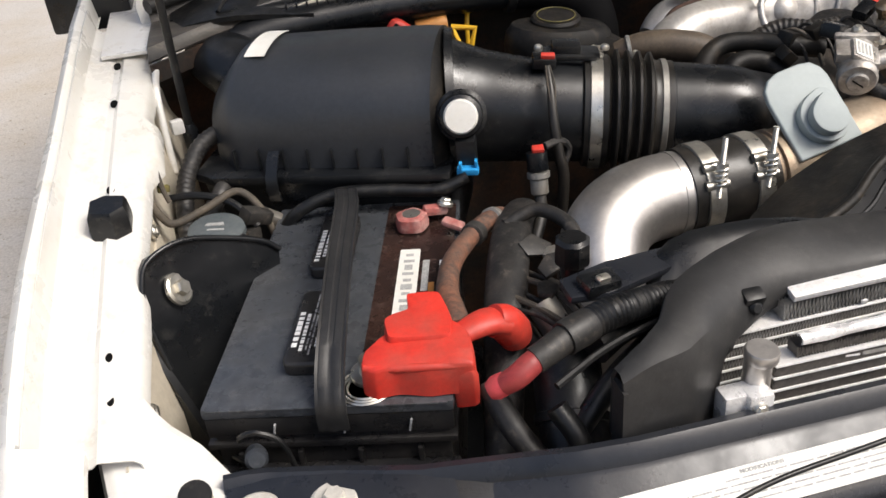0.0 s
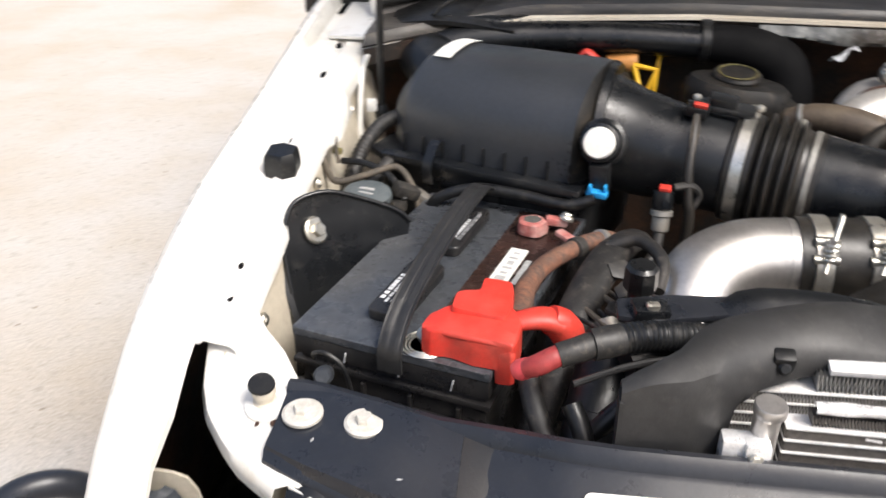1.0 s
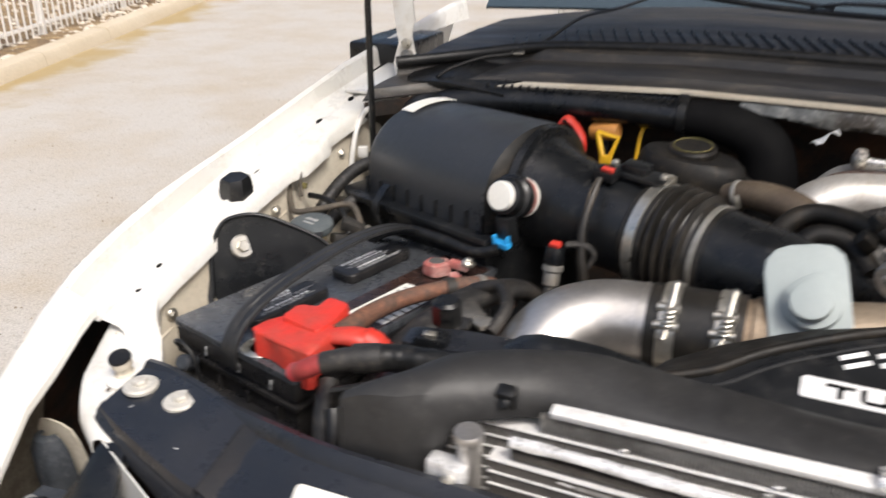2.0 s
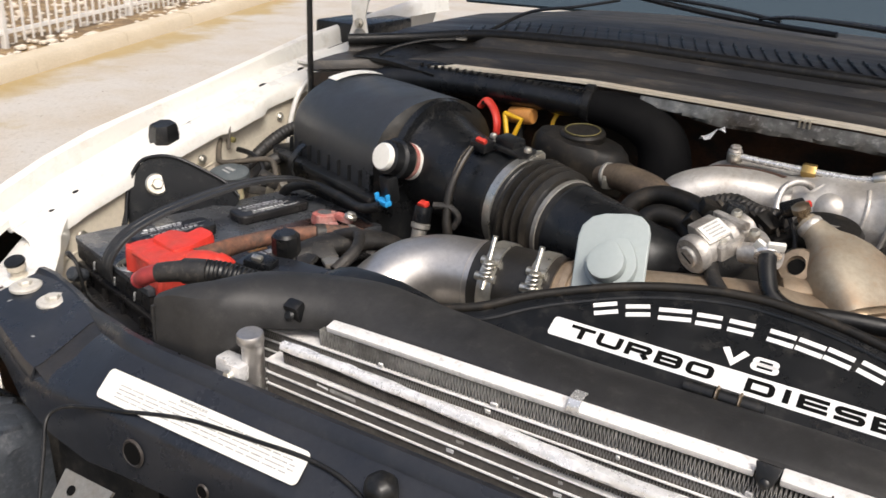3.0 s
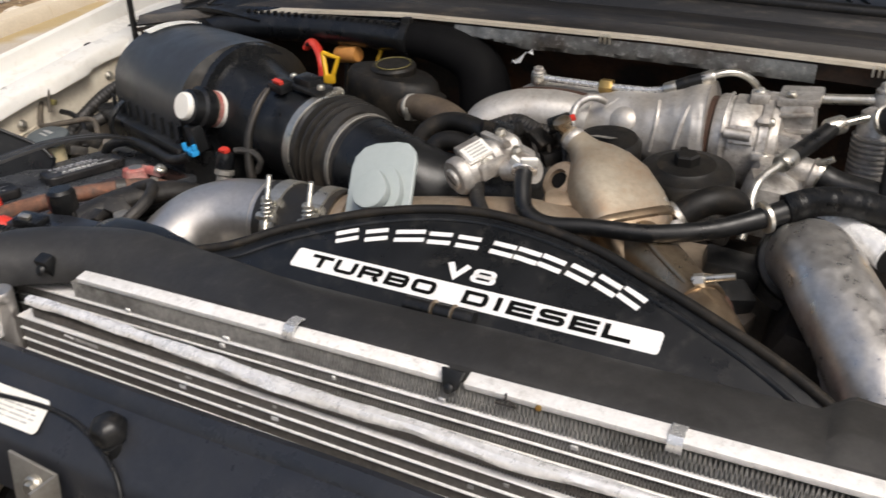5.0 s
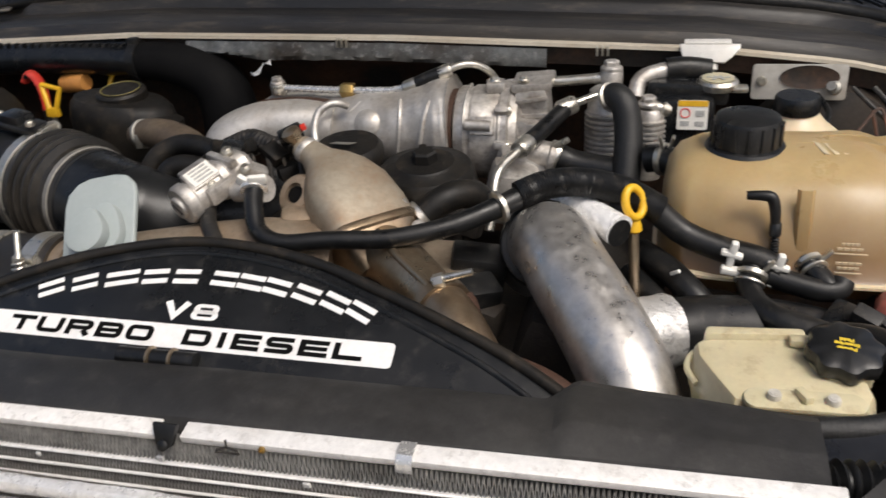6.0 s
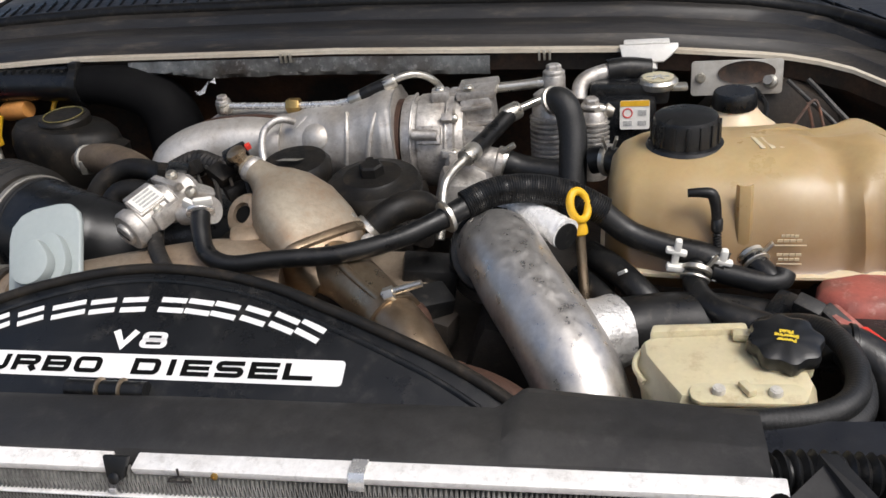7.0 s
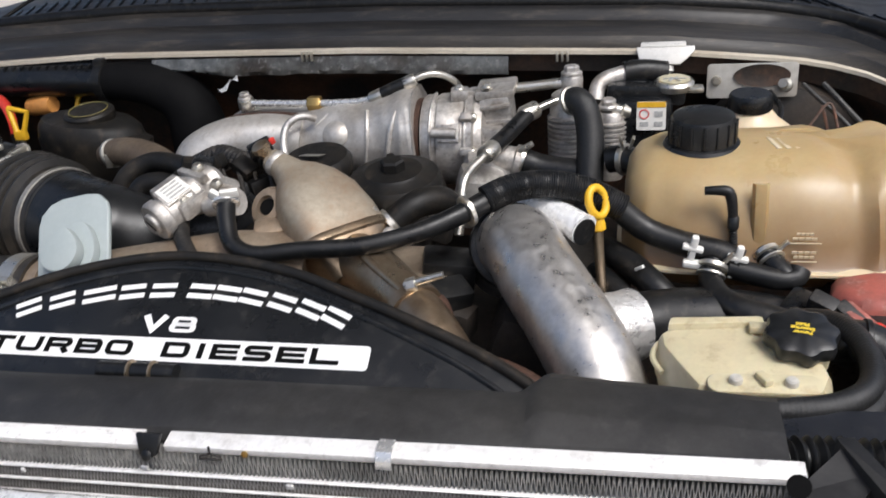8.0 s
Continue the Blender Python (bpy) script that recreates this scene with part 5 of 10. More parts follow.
def positive_cover():
    c = thing("terminal_cover", on_bat(0.04, -0.11, 0.0), "faded red plastic cover over the positive terminal", "terminal cover")
    low = [(-0.625, 0.040), (-0.616, 0.031), (-0.600, 0.031), (-0.580, 0.023), (-0.562, 0.020), (-0.546, 0.0155), (-0.5425, 0.030), (-0.541, 0.050), (-0.549, 0.066), (-0.575, 0.073), (-0.603, 0.068), (-0.620, 0.056)]
    part("shell", soft_shell(low, [(1.1665, 1.0, 0, 0), (1.176, 1.0, 0, 0), (1.1900, 0.985, 0.03, 0.05), (1.1930, 0.965, 0.05, 0.10), (1.1945, 0.92, 0.06, 0.12), (1.1955, 0.5, 0.06, 0.12)]), RED, c, angle=38)
    ridge = [(-0.602, 0.054), (-0.585, 0.050), (-0.556, 0.044), (-0.550, 0.066), (-0.552, 0.098), (-0.578, 0.104), (-0.580, 0.084), (-0.601, 0.078)]
    part("ridge", soft_shell(ridge, [(1.172, 1.0, 0, 0), (1.190, 1.0, 0, 0), (1.1990, 0.975, 0, 0.06), (1.2015, 0.94, 0, 0.08), (1.2025, 0.5, 0, 0.08)]), RED, c, "worn red raised hood", angle=38)
    tube("front_fold", [(-0.622, 0.040, 1.1895), (-0.604, 0.034, 1.189), (-0.580, 0.0265, 1.190), (-0.560, 0.0225, 1.189), (-0.548, 0.019, 1.184)], [0.003, 0.0034, 0.0034, 0.003, 0.002], RED, c, "scuffed fold", seg=10)
    part("front_lip", soft_shell([(-0.563, 0.0215), (-0.5485, 0.0135), (-0.544, 0.0155), (-0.5445, 0.026), (-0.556, 0.030)], [(1.155, 0.9, 0.25, 0), (1.168, 1.0, 0, 0), (1.182, 0.96, 0, 0), (1.186, 0.7, 0, 0)]), RED, c, angle=50)
    tube("hinge_wing", [(-0.558, 0.052, 1.187), (-0.542, 0.056, 1.192), (-0.526, 0.062, 1.1915), (-0.514, 0.067, 1.186)], [0.008, 0.0085, 0.0105, 0.0125], RED, c, seg=18, squash=(1.3, 0.85))
    tube("boot", [(-0.520, 0.064, 1.190), (-0.511, 0.067, 1.184), (-0.504, 0.069, 1.174), (-0.501, 0.070, 1.164)], [0.0125, 0.0145, 0.0148, 0.0125], RED, c, "red rubber cable boot", seg=20)
    return c


positive_cover()


def cables():
    c = thing("battery_cable", (-0.53, -0.01, 1.18), "red heat-shrunk battery cable in a black corrugated sleeve", "cable")
    lathe("red_tip", [(0, -0.006), (0.006, -0.005), (0.0085, 0.0), (0.0080, 0.008), (0, 0.009)], (-0.540, -0.014, 1.193), (0.8, -0.1, 0.4), PINKRED, c, "faded pink-red tip", seg=16)
    tube("red_end", [(-0.535, -0.016, 1.196), (-0.526, -0.018, 1.202), (-0.516, -0.015, 1.207), (-0.508, -0.011, 1.209)], [0.0075, 0.0085, 0.0085, 0.008], CABLERED, c, seg=14)
    tube("boot", [(-0.512, -0.013, 1.208), (-0.500, -0.009, 1.211), (-0.486, -0.002, 1.213)], [0.0095, 0.0098, 0.0105], DIRTYRUBBER, c, seg=16)
    tube("collar", [(-0.488, -0.003, 1.213), (-0.475, 0.002, 1.214), (-0.466, 0.006, 1.2145)], [0.0122, 0.0124, 0.0120], DIRTYRUBBER, c, seg=18)
    tube("sleeve", [(-0.468, 0.005, 1.2145), (-0.45, 0.012, 1.2145), (-0.425, 0.021, 1.211), (-0.395, 0.032, 1.205), (-0.37, 0.042, 1.195)], [0.0115, 0.0115, 0.011, 0.0105, 0.0095], RUBBER, c, "black corrugated sleeve", seg=18, wave=(0.0042, 0.0006))
    tube("side_wire", [(-0.50, -0.022, 1.19), (-0.46, -0.004, 1.197), (-0.42, 0.010, 1.199), (-0.38, 0.03, 1.19)], 0.0028, RUBBER, c, seg=8)
    r = thing("positive_lead", (-0.55, 0.08, 1.18), "thick rust-stained battery lead", "cable")
    tube("lead", [(-0.548, 0.064, 1.186), (-0.5455, 0.085, 1.186), (-0.5425, 0.120, 1.1855), (-0.530, 0.160, 1.185), (-0.510, 0.192, 1.1845), (-0.486, 0.220, 1.184), (-0.462, 0.243, 1.176), (-0.45, 0.26, 1.15)], [0.0115, 0.011, 0.0095, 0.009, 0.0088, 0.0088, 0.009, 0.009], RUSTCABLE, r, seg=14)
    clamp_band("tape", (-0.498, 0.206, 1.184), (0.6, 0.75, -0.1), 0.0094, 0.012, DIRTYRUBBER, r)
    clamp_band("lug_ring", (-0.474, 0.231, 1.181), (0.6, 0.7, -0.3), 0.0098, 0.008, GALV, r)
    d = thing("wiring_harness", (-0.47, 0.17, 1.15), "dusty grey taped wiring harness", "wiring")
    tube("trunk", [(-0.53, 0.02, 1.09), (-0.515, 0.06, 1.13), (-0.498, 0.11, 1.165), (-0.478, 0.165, 1.18), (-0.46, 0.21, 1.182), (-0.435, 0.26, 1.17), (-0.42, 0.31, 1.12)], [0.012, 0.014, 0.0155, 0.016, 0.0155, 0.013, 0.012], HARNESS, d, seg=16, squash=(1.15, 0.8))
    tube("branch", [(-0.498, 0.11, 1.165), (-0.48, 0.09, 1.14), (-0.47, 0.05, 1.11)], 0.008, HARNESS, d, seg=10)
    part("torn_tape", prism_bm([(-0.01, -0.006), (0.012, -0.01), (0.02, 0.0), (0.006, 0.014), (-0.012, 0.008)], 0.003, pose(-0.458, 0.16, 1.185, 30, 10, 20), 0.001), DIRTYRUBBER, d)
    tube("loop", [(-0.47, 0.20, 1.19), (-0.44, 0.20, 1.20), (-0.42, 0.17, 1.195), (-0.425, 0.14, 1.18)], 0.0065, HARNESS, d, seg=10)
    for k, (x, y, z, a, m) in enumerate(((-0.452, 0.125, 1.186, 25, HARNESS), (-0.438, 0.150, 1.180, -30, GALV), (-0.462, 0.105, 1.176, 60, HARNESS), (-0.430, 0.115, 1.172, 10, BLACKPLASTIC))):
        part("loose_tape", prism_bm([(-0.013, -0.005), (0.010, -0.009), (0.017, 0.002), (0.004, 0.011), (-0.011, 0.007)], 0.006, pose(x, y, z, 18 - 9 * k, 12 * k - 20, a), 0.002), m, d, "torn dusty tape end" if m is HARNESS else "")
    for k in range(5):
        tube("strand", [(-0.500 + 0.008 * k, 0.10 + 0.012 * k, 1.172 + 0.003 * (k % 2)), (-0.478 + 0.007 * k, 0.075 + 0.01 * k, 1.176 - 0.004 * (k % 3)), (-0.462 + 0.006 * k, 0.055 + 0.006 * k, 1.160), (-0.458 + 0.004 * k, 0.04, 1.12)], 0.0022 + 0.0006 * (k % 2), WIRE if k % 2 else HARNESS, d, seg=8)
    e = thing("ground_cable", (-0.5, 0.04, 1.1), "grey flat ground strap and lead below the battery edge", "cable")
    tube("lead", [(-0.535, 0.03, 1.16), (-0.525, 0.0, 1.14), (-0.505, -0.03, 1.11), (-0.49, -0.045, 1.05)], 0.0095, DIRTYRUBBER, e, seg=10)
    tube("lead", [(-0.50, -0.02, 1.17), (-0.49, -0.04, 1.14), (-0.53, -0.03, 1.08)], 0.008, RUBBER, e, seg=10)
    tube("lead", [(-0.40, 0.03, 1.175), (-0.45, 0.0, 1.165), (-0.49, -0.02, 1.13), (-0.51, -0.03, 1.08)], 0.0085, RUBBER, e, seg=10)


cables()


def tray():
    t = thing("battery_tray", (-0.70, 0.18, 0.95), "black plastic battery tray with a bolted corner upright", "battery tray")
    part("floor", box_bm((0.21, 0.32, 0.012), BT @ pose(0, 0, -0.197), 0.004), BLACKPLASTIC, t)
    n = V(0.55, -0.75, 0.35)
    face = [(-0.775, 0.158, 1.137), (-0.784, 0.172, 1.180), (-0.783, 0.186, 1.208), (-0.774, 0.199, 1.221), (-0.748, 0.218, 1.223), (-0.715, 0.237, 1.208), (-0.686, 0.250, 1.192), (-0.672, 0.254, 1.178), (-0.690, 0.200, 1.02), (-0.765, 0.140, 1.00)]
    part("side_upright", bevelled(slab_bm(face, n, 0.014), 0.003), BLACKPLASTIC, t)
    edge = [V(p) + n.normalized() * 0.002 for p in face[:8]]
    tube("upright_bead", [tuple(p) for p in edge], 0.0024, BLACKPLASTIC, t, seg=10, n=4)
    part("upright_web", slab_bm([(-0.783, 0.165, 1.16), (-0.765, 0.14, 1.02), (-0.72, 0.10, 0.96), (-0.74, 0.12, 1.06)], (0.8, 0.5, 0.2), 0.006), BLACKPLASTIC, t)
    bolt("bolt", (-0.757, 0.196, 1.190), (0.8, -0.42, 0.42), 0.0075, STEEL, t, 0.0145, "zinc bolt with washer")
    part("front_wall", sheet_bm([[tuple(BT @ V(u, -0.164, w)) for w in (-0.2, -0.12, -0.075)] for u in (-0.11, -0.05, 0.0, 0.05, 0.11)], 0.004), BLACKPLASTIC, t)
    part("hold_down", box_bm((0.19, 0.016, 0.012), BT @ pose(0.0, -0.158, -0.062), 0.004), BATTERYDARK, t)
    return t


tray()

# ---------------------------------------------------------------- washer filler, corner wiring
wash = thing("washer_filler", (-0.728, 0.298, 1.12), "grey-blue washer fluid cap with a raised windscreen mark", "washer reservoir")
lathe("neck", [(0.017, 0), (0.017, 0.05), (0.014, 0.055)], (-0.728, 0.298, 1.125), (0.05, -0.1, 1), IVORY, wash, seg=22)
lathe("cap", [(0.0, 0.0), (0.026, 0.0), (0.0275, 0.004), (0.0265, 0.009), (0.022, 0.0115), (0, 0.012)], (-0.727, 0.294, 1.181), (0.05, -0.12, 1), material("grey_blue_cap", (0.075, 0.09, 0.095), 0.55, spot=(0.14, 0.15, 0.15), spot_scale=30, spot_amount=0.5), wash, seg=30)
part("tab", box_bm((0.02, 0.03, 0.006), pose(-0.708, 0.272, 1.184, -6, 0, 30), 0.002), DIRTYRUBBER, wash)
part("raised_mark", prism_bm([(-0.009, -0.004), (0.009, -0.004), (0.007, 0.004), (-0.007, 0.004)], 0.0012, pose(-0.727, 0.297, 1.1925, -6, 3, -10), 0.0004), GREYTEXT, wash)
part("raised_mark", box_bm((0.016, 0.003, 0.0012), pose(-0.727, 0.2875, 1.192, -6, 3, -10), 0.0004), GREYTEXT, wash)

cw = thing("corner_wiring", (-0.75, 0.38, 1.14), "dusty bundle of wires and hoses at the inner wing", "wiring")
tube("hose", [(-0.765, 0.33, 1.12), (-0.762, 0.36, 1.17), (-0.755, 0.40, 1.20), (-0.735, 0.43, 1.222), (-0.70, 0.45, 1.232)], [0.008, 0.009, 0.0092, 0.009, 0.0085], DIRTYRUBBER, cw, seg=14, wave=(0.006, 0.0005))
tube("hose", [(-0.75, 0.34, 1.15), (-0.735, 0.36, 1.175), (-0.72, 0.38, 1.19), (-0.715, 0.42, 1.19)], 0.009, DIRTYRUBBER, cw, seg=12)
tube("wire", [(-0.79, 0.34, 1.215), (-0.778, 0.325, 1.197), (-0.765, 0.318, 1.190), (-0.735, 0.33, 1.195), (-0.705, 0.35, 1.198), (-0.685, 0.34, 1.18), (-0.675, 0.33, 1.15)], 0.0040, WIRE, cw, seg=10)
tube("wire", [(-0.774, 0.345, 1.235), (-0.772, 0.34, 1.218), (-0.768, 0.335, 1.205)], 0.0025, WIRE, cw, seg=8)
tube("wire", [(-0.77, 0.355, 1.20), (-0.74, 0.35, 1.20), (-0.71, 0.34, 1.19), (-0.69, 0.32, 1.17)], 0.004, RUBBER, cw, seg=8)
part("yellow_clip", box_bm((0.012, 0.007, 0.007), pose(-0.772, 0.345, 1.216, 0, 10, 20), 0.002), FADEDYELLOW, cw, "dull yellow clip")
part("connector", box_bm((0.03, 0.018, 0.014), pose(-0.69, 0.33, 1.178, 12, 25, 35), 0.003), DIRTYRUBBER, cw, "grey connector")
part("connector", box_bm((0.024, 0.016, 0.013), pose(-0.70, 0.315, 1.165, -10, 15, 60), 0.003), DIRTYRUBBER, cw, "grey connector")
part("connector", box_bm((0.02, 0.014, 0.012), pose(-0.676, 0.345, 1.165, 0, 30, -10), 0.003), GALV, cw, "pale grey connector")

rod = thing("wing_tube", (-0.765, 0.46, 1.2), "white painted tube bent along the inner wing", "tube")
tube("tube", [(-0.742, 0.585, 1.287), (-0.768, 0.565, 1.288), (-0.775, 0.53, 1.280), (-0.777, 0.50, 1.262), (-0.776, 0.478, 1.228), (-0.775, 0.465, 1.18)], 0.004, WHITE, rod, seg=10)
part("clip", box_bm((0.014, 0.012, 0.016), pose(-0.763, 0.485, 1.225, 0, 0, 20), 0.003), WHITE, rod)

blk = thing("fender_bumper", (-0.805, 0.252, 1.225), "black rubber hood stop block on the fender flange", "rubber block")
part("block", bevelled(loft_bm([[(-0.806 + a * k * 0.88, 0.256 + b * k2 * 0.88, z + b * 0.12) for a, b in ((-0.020, -0.014), (0.004, -0.021), (0.018, -0.010), (0.018, 0.013), (-0.004, 0.02), (-0.02, 0.012))] for z, k, k2 in ((1.222, 0.95, 0.95), (1.234, 1.0, 1.0), (1.246, 0.94, 0.90), (1.250, 0.84, 0.78))]), 0.0015), RUBBER, blk, angle=25)


# ---------------------------------------------------------------- air cleaner
AC = Matrix.Translation((-0.574, 0.449, 1.20)) @ pose(0, 0, 0, 0, 0, -21)


def ac(u, v, w):
    return tuple(AC @ V(u, v, w))


def arch(rv, rw, n=18, base=0.0):
    """Half-round section over a straight foot."""
    return [(rv * -1.0, base)] + [(-rv * math.cos(math.pi * i / n), base + 0.03 + (rw - 0.03) * math.sin(math.pi * i / n) ** 0.85) for i in range(n + 1)] + [(rv, base)]


def air_cleaner():
    a = thing("air_cleaner", ac(0, 0, -0.12), "large black plastic air filter housing with a rounded lid", "air filter box")
    rings = []
    for u, rv, rw in ((-0.135, 0.060, 0.055), (-0.132, 0.066, 0.062), (-0.105, 0.092, 0.093), (-0.095, 0.096, 0.098), (0.0, 0.097, 0.101), (0.09, 0.096, 0.102), (0.104, 0.095, 0.101), (0.107, 0.0955, 0.1015), (0.110, 0.093, 0.098), (0.117, 0.082, 0.088), (0.120, 0.074, 0.080)):
        rings.append([ac(u, v, w) for v, w in arch(rv, rw + 0.010)])
    part("lid", loft_bm(rings[:8]), LID, a, "satin black rounded lid", angle=32)
    part("lid_end", loft_bm(rings[7:]), GRIMY, a, "dull black stepped lid end", angle=32)
    part("flange", prism_bm([(-0.145, -0.105), (-0.12, -0.118), (0.125, -0.112), (0.13, 0.11), (-0.12, 0.115), (-0.15, 0.09)], 0.010, AC @ Matrix.Translation((0, 0, -0.008)), 0.003), BLACKPLASTIC, a)
    part("base", loft_bm([[ac(u * k, v * k, w) for u, v in ((-0.145, -0.09), (-0.125, -0.108), (0.12, -0.105), (0.128, -0.09), (0.128, 0.10), (-0.12, 0.105), (-0.145, 0.08))] for w, k in ((-0.010, 1.0), (-0.03, 0.98), (-0.12, 0.92))]), BLACKPLASTIC, a)
    for i in range(9):
        u = -0.10 + i * 0.026
        part("rib", box_bm((0.002, 0.006, 0.022), AC @ pose(u, -0.0985, 0.013), 0.0008), BLACKPLASTIC, a)
    for u in (-0.055,):
        part("latch", sheet_bm([[ac(u + d, v, w) for v, w in ((-0.101, 0.022), (-0.108, 0.018), (-0.121, 0.004), (-0.124, -0.008), (-0.119, -0.022))] for d in (-0.006, -0.002, 0.002, 0.006)], 0.003), BLACKPLASTIC, a, "black spring latch")
    rows = []
    for k in range(9):
        v = -0.044 + 0.075 * k / 8
        q = v / 0.0965
        w = 0.03 + 0.078 * max(0.0, 1 - q * q) ** 0.425 + 0.0035
        rows.append([ac(-0.079 + d + 0.004 * k / 8, v, w) for d in (-0.012, -0.004, 0.004, 0.010)])
    part("paper_label", sheet_bm(rows, 0.0006), PAPER, a, "stained white paper label")
    tube("inlet", [ac(-0.11, 0.04, 0.050), ac(-0.150, 0.06, 0.062), ac(-0.185, 0.10, 0.064)], [0.044, 0.040, 0.038], BLACKPLASTIC, a, seg=26, squash=(1.1, 0.85))
    # outlet neck
    c0, c1, c2 = V(ac(0.10, -0.002, 0.032)), V(-0.394, 0.385, 1.220), V(-0.330, 0.371, 1.213)
    tube("outlet", [c0, c0.lerp(c1, 0.5), c1, c2], [0.073, 0.060, 0.0555, 0.0545], BLACKPLASTIC, a, seg=36, n=4)
    tube("step_ring", [c0 + V(0.012, -0.003, 0), c0 + V(0.020, -0.005, 0)], [0.080, 0.078], BLACKPLASTIC, a, seg=36, n=1)
    return a


air_cleaner()


def bellows():
    b = thing("intake_bellows", (-0.32, 0.35, 1.16), "dusty ribbed rubber intake bellows with a steel band", "intake hose")
    d = (V(-0.208, 0.328, 1.208) - V(-0.332, 0.371, 1.213)).normalized()
    o = V(-0.334, 0.372, 1.213)
    prof = [(0.0575, 0.0), (0.0605, 0.002), (0.0605, 0.026), (0.0585, 0.028)]
    for k in range(4):
        h = 0.030 + k * 0.0112
        prof += [(0.0545, h), (0.0555, h + 0.0015), (0.0655 - 0.001 * k, h + 0.0042), (0.0655 - 0.001 * k, h + 0.0066), (0.0555, h + 0.0095)]
    prof += [(0.0535, 0.077), (0.0540, 0.080), (0.0535, 0.092)]
    prof = [(r * 0.985, h) for r, h in prof]
    lathe("ribs", prof, o, d, BELLOWS, b, seg=44)
    clamp_band("hose_band", o + d * 0.014, d, 0.0598, 0.013, STEEL, b, "bright steel hose band")
    part("band_screw", box_bm((0.012, 0.020, 0.010), Matrix.Translation(o + d * 0.014 + V(0.006, 0.008, 0.060)) @ pose(0, 0, 0, 10, 0, -15), 0.002), STEEL, b)
    bolt("band_bolt", o + d * 0.016 + V(0.004, 0.02, 0.059), (0.3, -0.5, 0.8), 0.0055, STEEL, b)
    clamp_band("hose_band", o + d * 0.083, d, 0.0528, 0.007, GALV, b, "dull steel hose band")
    h = thing("intake_elbow", (-0.2, 0.32, 1.15), "black moulded intake elbow leading to the turbo", "intake hose")
    e = o + d * 0.088
    clamp_band("rib_ring", e + d * 0.004, d, 0.0508, 0.004, BLACKPLASTIC, h, "moulded rib")
    tube("elbow", [e, e + d * 0.035, e + d * 0.065, (-0.178, 0.322, 1.204), (-0.146, 0.335, 1.192), (-0.115, 0.38, 1.175), (-0.09, 0.45, 1.17)], [0.0515, 0.0495, 0.047, 0.045, 0.044, 0.043, 0.042], BLACKPLASTIC, h, seg=30)
    return b


bellows()


def filter_gauge():
    g = thing("filter_gauge", (-0.46, 0.34, 1.23), "black filter gauge with a white end cap and red ring", "sensor")
    a, b = V(-0.468, 0.359, 1.239), V(-0.482, 0.300, 1.258)
    d = (b - a).normalized()
    lathe("body", [(0.018, 0.026), (0.0245, 0.027), (0.0255, 0.030), (0.0255, 0.040), (0.022, 0.043), (0.0205, 0.054), (0.0165, 0.056), (0.0165, 0.058)], a, d, BLACKPLASTIC, g, seg=30)
    lathe("red_band", [(0.0205, 0.016), (0.0225, 0.017), (0.0225, 0.022), (0.0205, 0.023)], a, d, CORRODED, g, "faded red indicator ring", seg=30)
    lathe("pale_band", [(0.0205, -0.002), (0.0228, 0.000), (0.0228, 0.016), (0.0205, 0.017)], a, d, PAPER, g, "white ring", seg=30)
    lathe("tan_band", [(0.0205, 0.022), (0.0224, 0.023), (0.0224, 0.027), (0.02, 0.028)], a, d, WIRE, g, "tan stained ring", seg=30)
    lathe("white_cap", [(0.0168, 0.056), (0.0168, 0.060), (0.015, 0.0625), (0, 0.063)], a, d, PAPER, g, "cream white end cap", seg=30)
    part("plug", box_bm((0.020, 0.016, 0.034), pose(-0.476, 0.312, 1.216, 10, 0, -20), 0.003), BLACKPLASTIC, g, "black plug")
    part("blue_clip", box_bm((0.022, 0.010, 0.007), pose(-0.478, 0.303, 1.200, 10, 0, -20), 0.002), BLUE, g, "bright blue plug lock")
    for k in (-1, 1):
        part("blue_prong", box_bm((0.003, 0.006, 0.009), pose(-0.478 + k * 0.008, 0.3, 1.207, 10, 0, -20), 0.001), BLUE, g)
    tube("lead", [(-0.480, 0.30, 1.195), (-0.51, 0.30, 1.186), (-0.56, 0.315, 1.188), (-0.61, 0.325, 1.188), (-0.65, 0.325, 1.175), (-0.67, 0.33, 1.15)], 0.0065, RUBBER, g, seg=10)
    return g


filter_gauge()


